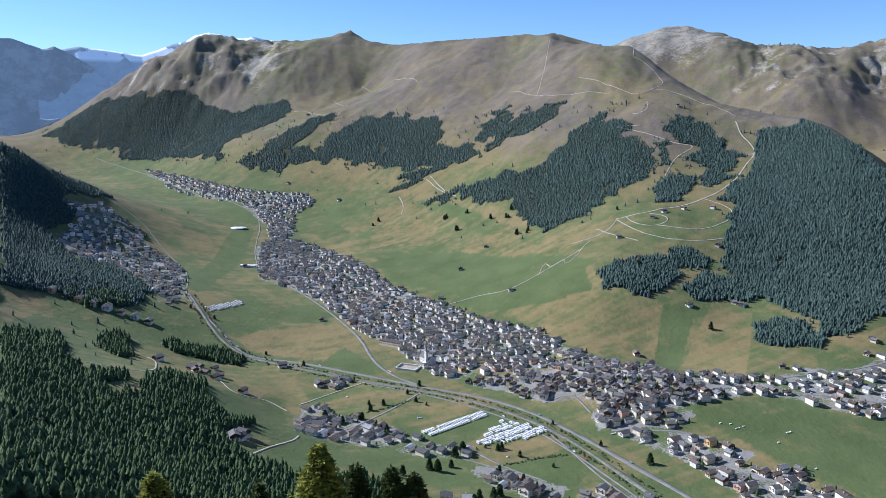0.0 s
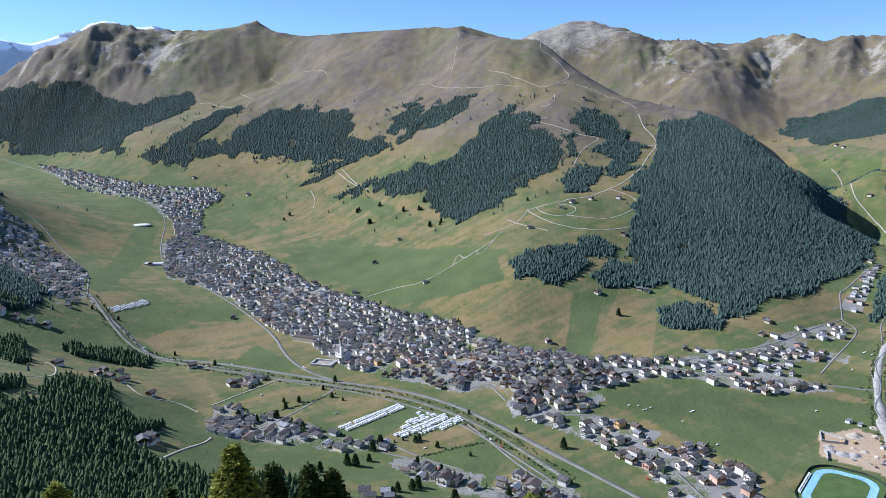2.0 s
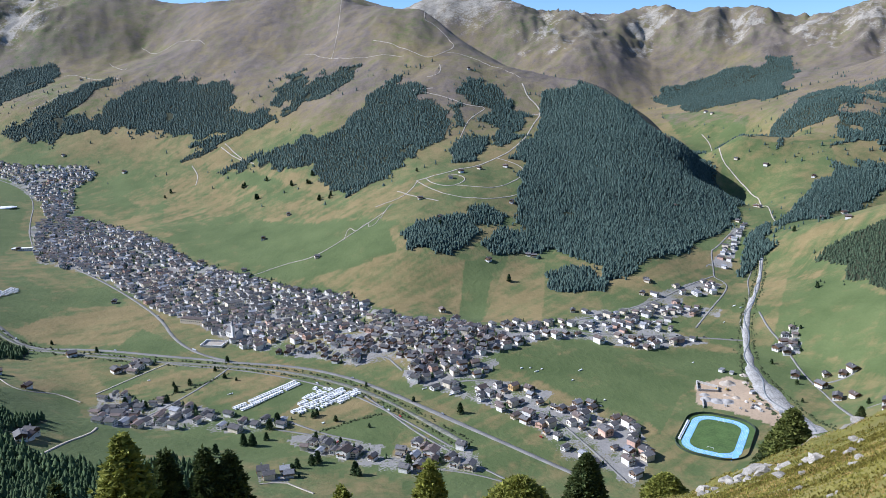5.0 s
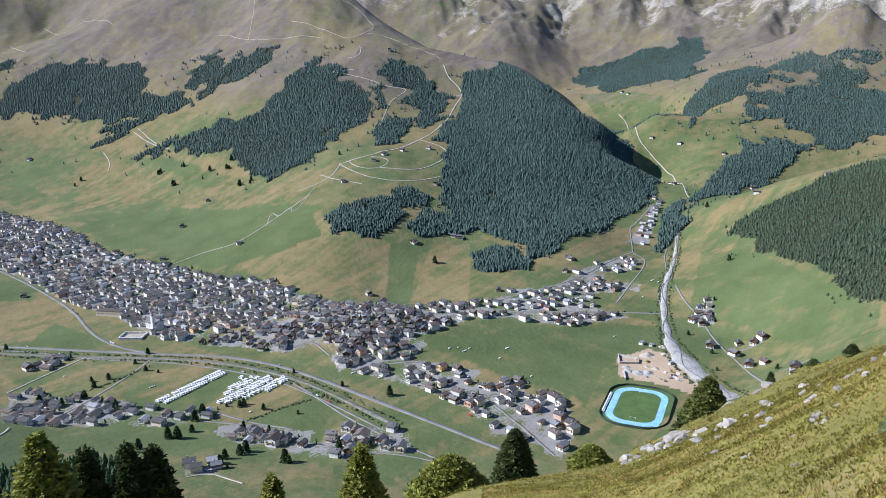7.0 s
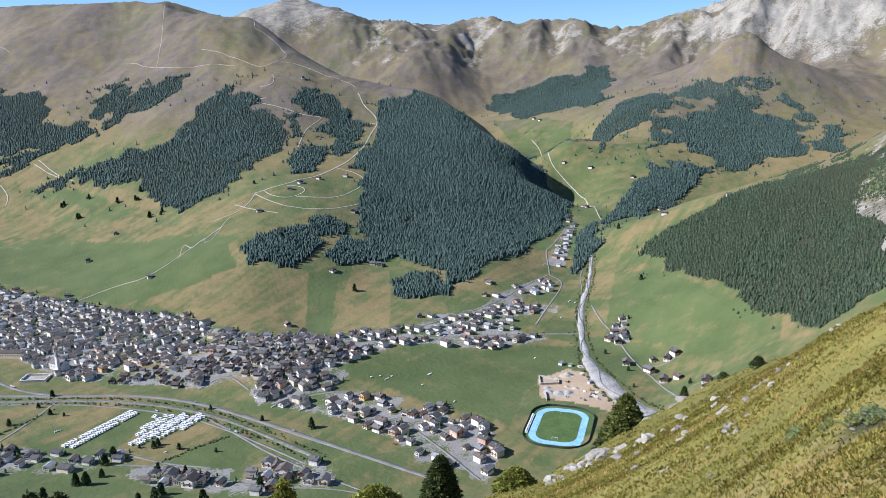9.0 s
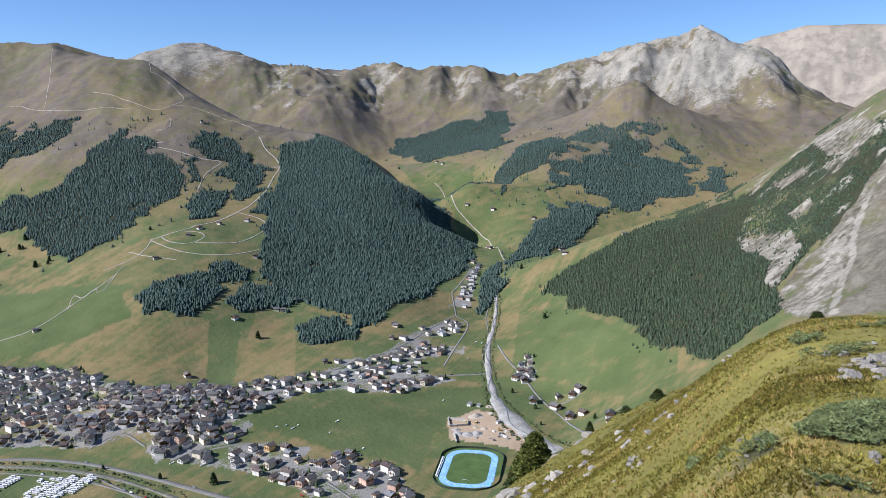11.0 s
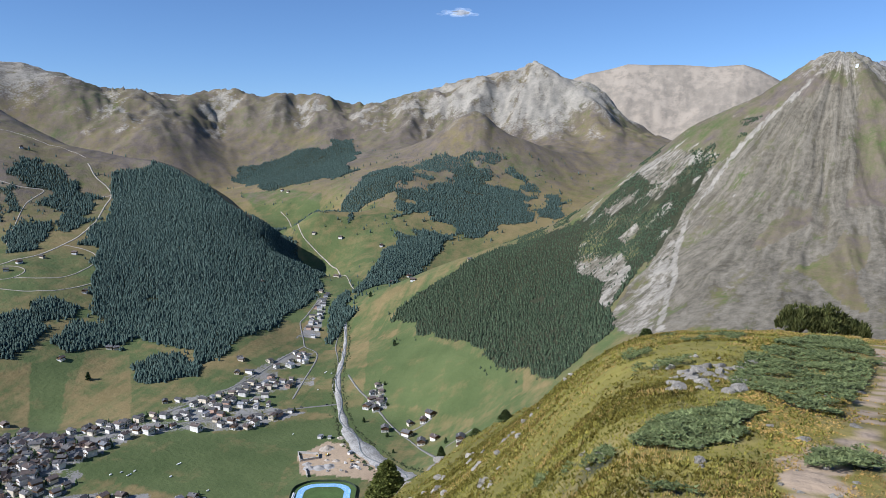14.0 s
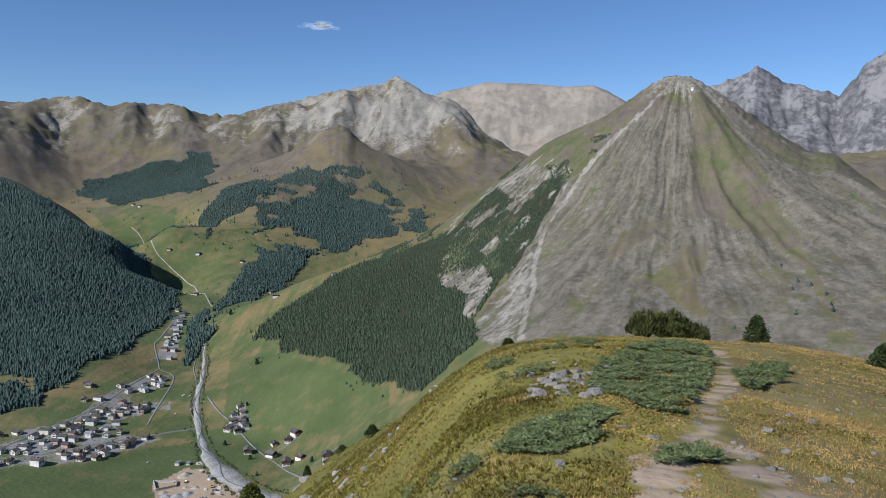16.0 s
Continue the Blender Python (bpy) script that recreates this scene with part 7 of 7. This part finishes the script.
apex = bm.verts.new((-9.25, -9.75, 37))
ring = [bm.verts.new((-9.25 + 2.4 * math.cos(radians(45 * k)), -9.75 + 2.4 * math.sin(radians(45 * k)), 24.2)) for k in range(8)]
for k in range(8):
    bm.faces.new([ring[k], ring[(k + 1) % 8], apex])
part("spire", bm, roofing[2], church, "pointed grey spire")
for k in range(4):
    for side in (-1, 1):
        o = new("window", WINDOW)
        o.parent = church
        o.matrix_basis = pose(side * 7.04, -10 + 6.5 * k, 4, 0, 0, 90)
tagged(church, "white village church with a pointed bell tower", "church")
yard = bpy.data.objects.new("churchyard_wall", None)
scene.collection.objects.link(yard)
bx_, by_ = POINTS["church"][1]
yard.matrix_basis = pose(bx_, by_, ground_z(bx_, by_), 0, 0, -22)
for x0, y0, x1, y1 in ((-18, -13, 18, -12.2), (-18, 12.2, 18, 13), (-18, -12.2, -17.2, 12.2), (17.2, -12.2, 18, 12.2)):
    bm = bmesh.new()
    box(bm, x0, y0, -1.5, x1, y1, 3.2)
    box(bm, x0 - 0.2, y0 - 0.2, 3.2, x1 + 0.2, y1 + 0.2, 3.45)
    part("wall", bm, plaster[0], yard)
bm = bmesh.new()
box(bm, -17, -12, -1.2, 17, 12, 0.5)
part("court", bm, gravel, yard, "gravelled churchyard")
tagged(yard, "white walled churchyard beside the church", "wall")

# summit hut
hx, hy = POINTS["hut"][0]
flat_building(hx, hy, 7, 5, 5, 20, white_paint, white_paint, "small white hut near the summit of the scree peak", "hut")

# ---------------------------------------------------------------- caravans and cars
rubber = grainy("rubber", (0.02, 0.02, 0.02), (0.035, 0.035, 0.035), 4, 0.5, 0.8)
carpaint = [white_paint, grainy("silver_paint", (0.4, 0.41, 0.42), (0.48, 0.49, 0.5), 2, 0.2, 0.35, metallic=0.4), grainy("dark_paint", (0.04, 0.045, 0.06), (0.06, 0.065, 0.08), 2, 0.2, 0.3), grainy("red_paint", (0.4, 0.05, 0.04), (0.46, 0.07, 0.05), 2, 0.2, 0.3)]


def vehicle(name, ln, w, h, cabin, mat, label):
    top = bpy.data.objects.new(name, None)
    scene.collection.objects.link(top)
    bm = bmesh.new()
    prism(bm, [(-ln / 2, 0.35), (ln / 2, 0.35), (ln / 2, h * cabin[0]), (ln * cabin[2], h * cabin[0] + 0.1), (ln * cabin[1], h), (-ln * 0.42, h), (-ln / 2, h * 0.6)], -w / 2, w / 2)
    part("body", bm, mat, top)
    for side in (-1, 1):
        bm = bmesh.new()
        box(bm, -ln * 0.36, side * w / 2 - 0.02, h * 0.62, ln * cabin[1] * 0.9, side * w / 2 + 0.03, h * 0.88)
        part("window", bm, glass, top)
    for x in ((-ln * 0.3, ln * 0.3) if name == "car" else (0.0,)):
        for side in (-1, 1):
            bm = bmesh.new()
            bmesh.ops.create_cone(bm, segments=10, radius1=0.33, radius2=0.33, depth=0.24, cap_ends=True, matrix=pose(x, side * (w / 2 - 0.1), 0.33, 90))
            part("wheel", bm, rubber, top)
    return tagged(top, label, name, "parked " + name + "s")


caravan = vehicle("caravan", 6.8, 2.3, 2.7, (0.62, 0.4, 0.46), carpaint[0], "white caravan parked on a camping field")
cars = [vehicle("car", 4.3, 1.75, 1.5, (0.55, 0.12, 0.3), m, lab) for m, lab in ((carpaint[0], "white car by the roadside"), (carpaint[1], "silver car by the roadside"), (carpaint[2], "dark car by the roadside"), (carpaint[3], "red car by the roadside"))]
rng = np.random.RandomState(31)
fleet = []
a, b, c2, d2 = (np.array(p, float) for p in CARAVANS["a"])
for row in (0.25, 0.8):
    for k in range(26):
        p = (a + (b - a) * k / 25) * (1 - row) + (d2 + (c2 - d2) * k / 25) * row
        if rng.rand() < 0.9:
            fleet.append((p, -51 + rng.normal(0, 4)))
poly = np.array(CARAVANS["b"], float)
u_dir, v_dir = np.array([0.776, 0.634]), np.array([0.634, -0.776])
for k in range(-8, 9):
    for j in range(-20, 21):
        p = poly.mean(0) + u_dir * 4.3 * j + v_dir * (9.6 * k + 1.2 * (k % 2))
        if inside(CARAVANS["b"], p[:1], p[1:])[0] and rng.rand() < 0.84:
            fleet.append((p + rng.normal(0, 0.5, 2), -51 + rng.normal(0, 7)))
for i, (p, turn) in enumerate(fleet):
    m = pose(p[0], p[1], ground_z(*p) + 0.1, 0, 0, turn)
    if i == 0:
        caravan.matrix_basis = m
    else:
        copy_thing(caravan, m)
for k in range(14):
    for j in range(12):
        p = np.array([-480 + 5.5 * k + 1.5 * j, 1448 + 11 * j - 1.5 * k], float)
        if inside(CARAVANS["c"], p[:1], p[1:])[0]:
            copy_thing(caravan, pose(p[0], p[1], ground_z(*p) + 0.1, 0, 0, 70))
spots = []
for key in ("bypass", "old_road", "east_road", "river_road"):
    c, n = along(ROADS[key], 6)
    for k in rng.randint(2, len(c) - 2, 7):
        t = c[k + 1] - c[k]
        spots.append((c[k] + n[k] * 2.0, math.degrees(math.atan2(t[1], t[0]))))
near_sites = [s for s in HOUSE_SITES if math.hypot(*s) < 1250]
for k in range(70):
    s = near_sites[rng.randint(len(near_sites))]
    spots.append((np.array(s) + rng.choice((-1, 1), 2) * np.array([10.2, 8.0]), rng.uniform(0, 360)))
used = set()
for p, turn in spots:
    i = int(rng.choice(4, p=(0.4, 0.3, 0.2, 0.1)))
    m = pose(p[0], p[1], ground_z(*p) + 0.62, 0, 0, turn)
    if i in used:
        copy_thing(cars[i], m)
    else:
        cars[i].matrix_basis = m
        used.add(i)

# ---------------------------------------------------------------- gravel works by the stream
heap_mat = grainy("sand_mound", (0.36, 0.3, 0.23), (0.52, 0.45, 0.36), 0.7, 0.1, 0.95, 0.3)
gravel_heap = grainy("gravel_mound", (0.3, 0.28, 0.25), (0.46, 0.43, 0.39), 0.9, 0.12, 0.95, 0.4)


def mound(x, y, size, tall, mat, seed, label):
    """A tipped heap with a slumped, uneven foot."""
    bm = bmesh.new()
    bmesh.ops.create_cone(bm, segments=18, radius1=1, radius2=0.12, depth=1, cap_ends=True, matrix=Matrix.Translation((0, 0, 0.5)))
    bmesh.ops.subdivide_edges(bm, edges=bm.edges[:], cuts=2, use_grid_fill=True)
    for v in bm.verts:
        v.co *= 1 + 0.22 * noise.noise(v.co * 2 + Vector((seed * 3.0, 0, 0)))
        v.co.z = max(v.co.z, 0) ** 1.15
    ob = part("sand_mound", bm, mat)
    ob.matrix_basis = pose(x, y, ground_z(x, y) - 0.3, 0, 0, 40 * seed) @ Matrix.Diagonal((size, size * (0.8 + 0.1 * (seed % 4)), size * tall, 1))
    return tagged(ob, label, "mound", "gravel works")


MOUNDS = ((638, 856, 13, 0.42, 0), (579, 818, 10, 0.34, 1), (589, 809, 11, 0.3, 1), (601, 804, 10, 0.34, 1), (585, 831, 8, 0.35, 1), (679, 876, 8, 0.35, 0), (664, 852, 6, 0.4, 0), (620, 812, 6, 0.4, 0), (612, 822, 5, 0.45, 0), (642, 770, 5, 0.35, 0))
for i, (x, y, size, tall, kind) in enumerate(MOUNDS):
    mound(x, y, size, tall, (heap_mat, gravel_heap)[kind], i, ("pale beige heap of sand in a gravel works", "flat grey heap of gravel in a gravel works")[kind])

# walled bays
for x, y, length, turn in ((608, 859, 29, -55), (612, 841, 14, 56), (596, 840, 26, -22), (591, 858, 30, 60), (566, 806, 26, 60)):
    bm = bmesh.new()
    box(bm, -length / 2, -0.5, -2, length / 2, 0.5, 3.0)
    box(bm, -length / 2 - 0.2, -0.7, 3.0, length / 2 + 0.2, 0.7, 3.25)
    ob = part("retaining_wall", bm, concrete)
    ob.matrix_basis = pose(x, y, ground_z(x, y), 0, 0, turn)
    tagged(ob, "pale concrete wall of a storage bay", "wall", "retaining walls")

machine_yellow = grainy("machine_yellow", (0.5, 0.33, 0.05), (0.6, 0.41, 0.08), 2, 0.3, 0.5)


def digger(x, y, turn):
    top = bpy.data.objects.new("excavator", None)
    scene.collection.objects.link(top)
    top.matrix_basis = pose(x, y, ground_z(x, y) + 0.1, 0, 0, turn)
    for side in (-1, 1):
        bm = bmesh.new()
        prism(bm, [(-2.1, 0.45), (-1.7, 0), (1.7, 0), (2.1, 0.45), (1.7, 0.95), (-1.7, 0.95)], side * 1.2 - 0.35, side * 1.2 + 0.35)
        part("track", bm, rubber, top)
    bm = bmesh.new()
    prism(bm, [(-2.3, 1.05), (1.4, 1.05), (1.4, 1.9), (-1.6, 2.3), (-2.3, 2.0)], -1.3, 1.3)
    part("body", bm, machine_yellow, top)
    bm = bmesh.new()
    prism(bm, [(-0.1, 1.9), (1.5, 1.9), (1.6, 2.5), (1.1, 3.2), (-0.1, 3.2)], 0.2, 1.25)
    part("cab", bm, glass, top)
    bm = bmesh.new()
    prism(bm, [(1.2, 1.6), (3.6, 4.5), (6.0, 3.0), (6.3, 0.8), (5.9, 0.8), (5.5, 2.8), (3.6, 3.9), (1.6, 1.3)], -0.3, 0.15)
    part("arm", bm, machine_yellow, top)
    return tagged(top, "yellow tracked excavator standing in the gravel works", "excavator", "excavators")


for x, y, turn in ((611, 842, 40), (624, 836, 200), (634, 794, 120)):
    digger(x, y, turn)


def stack(x, y, turn, rows, mat, label):
    """Stacked precast blocks with gaps between the rows."""
    bm = bmesh.new()
    for i in range(rows):
        for j in range(2):
            for k in range(2 if (i + j) % 3 else 1):
                box(bm, -2 + 1.35 * i, -1.6 + 1.7 * j, 1.05 * k, -0.9 + 1.35 * i, -0.1 + 1.7 * j, 0.95 + 1.05 * k)
    ob = part("block_stack", bm, mat)
    ob.matrix_basis = pose(x, y, ground_z(x, y), 0, 0, turn)
    return tagged(ob, label, "stack", "stacked blocks")


rng = np.random.RandomState(52)
for i in range(15):
    x, y = 620 + rng.normal(0, 9) + (i % 3) * 4, 776 + rng.normal(0, 8)
    stack(x, y, 35 + rng.choice((0, 90)), rng.randint(2, 5), (concrete, roofing[0], plaster[0])[i % 3], ("stacked grey concrete blocks", "stacked dark slabs", "stacked white blocks")[i % 3] + " on the sandy yard")
for x, y, w, d, h, turn in ((657, 897, 9, 6, 4, 30), (666, 886, 7, 5, 3, 40), (650, 818, 8, 4, 3, 20), (643, 752, 8, 4, 3, 50)):
    flat_building(x, y, w, d, h, turn, plaster[0], roofing[2], "small pale site shed of the gravel works", "shed")

# wrapped hay bales left on the meadows
BALES = [(452, 940), (429, 914), (400, 955), (388, 949), (372, 964), (385, 962), (223, 947), (241, 942), (249, 946), (253, 919), (260, 923), (446, 849), (824, 1108), (830, 1096), (654, 1063), (655, 1087), (771, 1058), (635, 937), (-35, 1005), (79, 882), (-145, 1086)]
for i, (x, y) in enumerate(BALES):
    for k in range(2 if i % 3 else 4):
        bm = bmesh.new()
        bmesh.ops.create_cone(bm, segments=14, radius1=0.85, radius2=0.85, depth=1.5, cap_ends=True)
        for v in bm.verts:
            v.co *= 1 + 0.06 * noise.noise(v.co * 2 + Vector((i, k, 0)))
        bmesh.ops.bevel(bm, geom=bm.edges[:], offset=0.14, segments=1, affect="EDGES")
        ob = part("hay_bale", bm, white_paint)
        px, py = x + 1.9 * k, y + 0.7 * k
        ob.matrix_basis = pose(px, py, ground_z(px, py) + 0.8, 90, 0, 20 + 47 * i)
        tagged(ob, "white plastic-wrapped hay bale on a mown meadow", "hay bale", "hay bales")

# low hedges between the fields
for line in ([(69, 859), (97, 870), (126, 884), (155, 888)], [(-136, 1014), (-91, 1035), (-36, 1082)]):
    c, n = along(line, 2.2)
    q = c + rng.normal(0, 1.0, c.shape)
    co, tri = conifer_shapes(q[:, 0], q[:, 1], rng.uniform(1.2, 3.4, len(q)), 3, 7, rng, 0.8)
    tagged(raw_mesh("hedge", co, tri, shrub), "dark green field hedge between meadows", "hedge", kind="stuff")

# white covered mound in the meadow
dx, dy = -645, 2355
bm = bmesh.new()
bmesh.ops.create_uvsphere(bm, u_segments=28, v_segments=12, radius=1)
for v in bm.verts:
    v.co *= 1 + 0.08 * noise.noise(v.co * 2.0)
ob = part("covered_mound", bm, white_paint)
ob.matrix_basis = pose(dx, dy, ground_z(dx, dy), 0, 0, 12) @ Matrix.Diagonal((30, 18, 4, 1))
tagged(ob, "white covered mound of stored snow in the meadow", "mound")
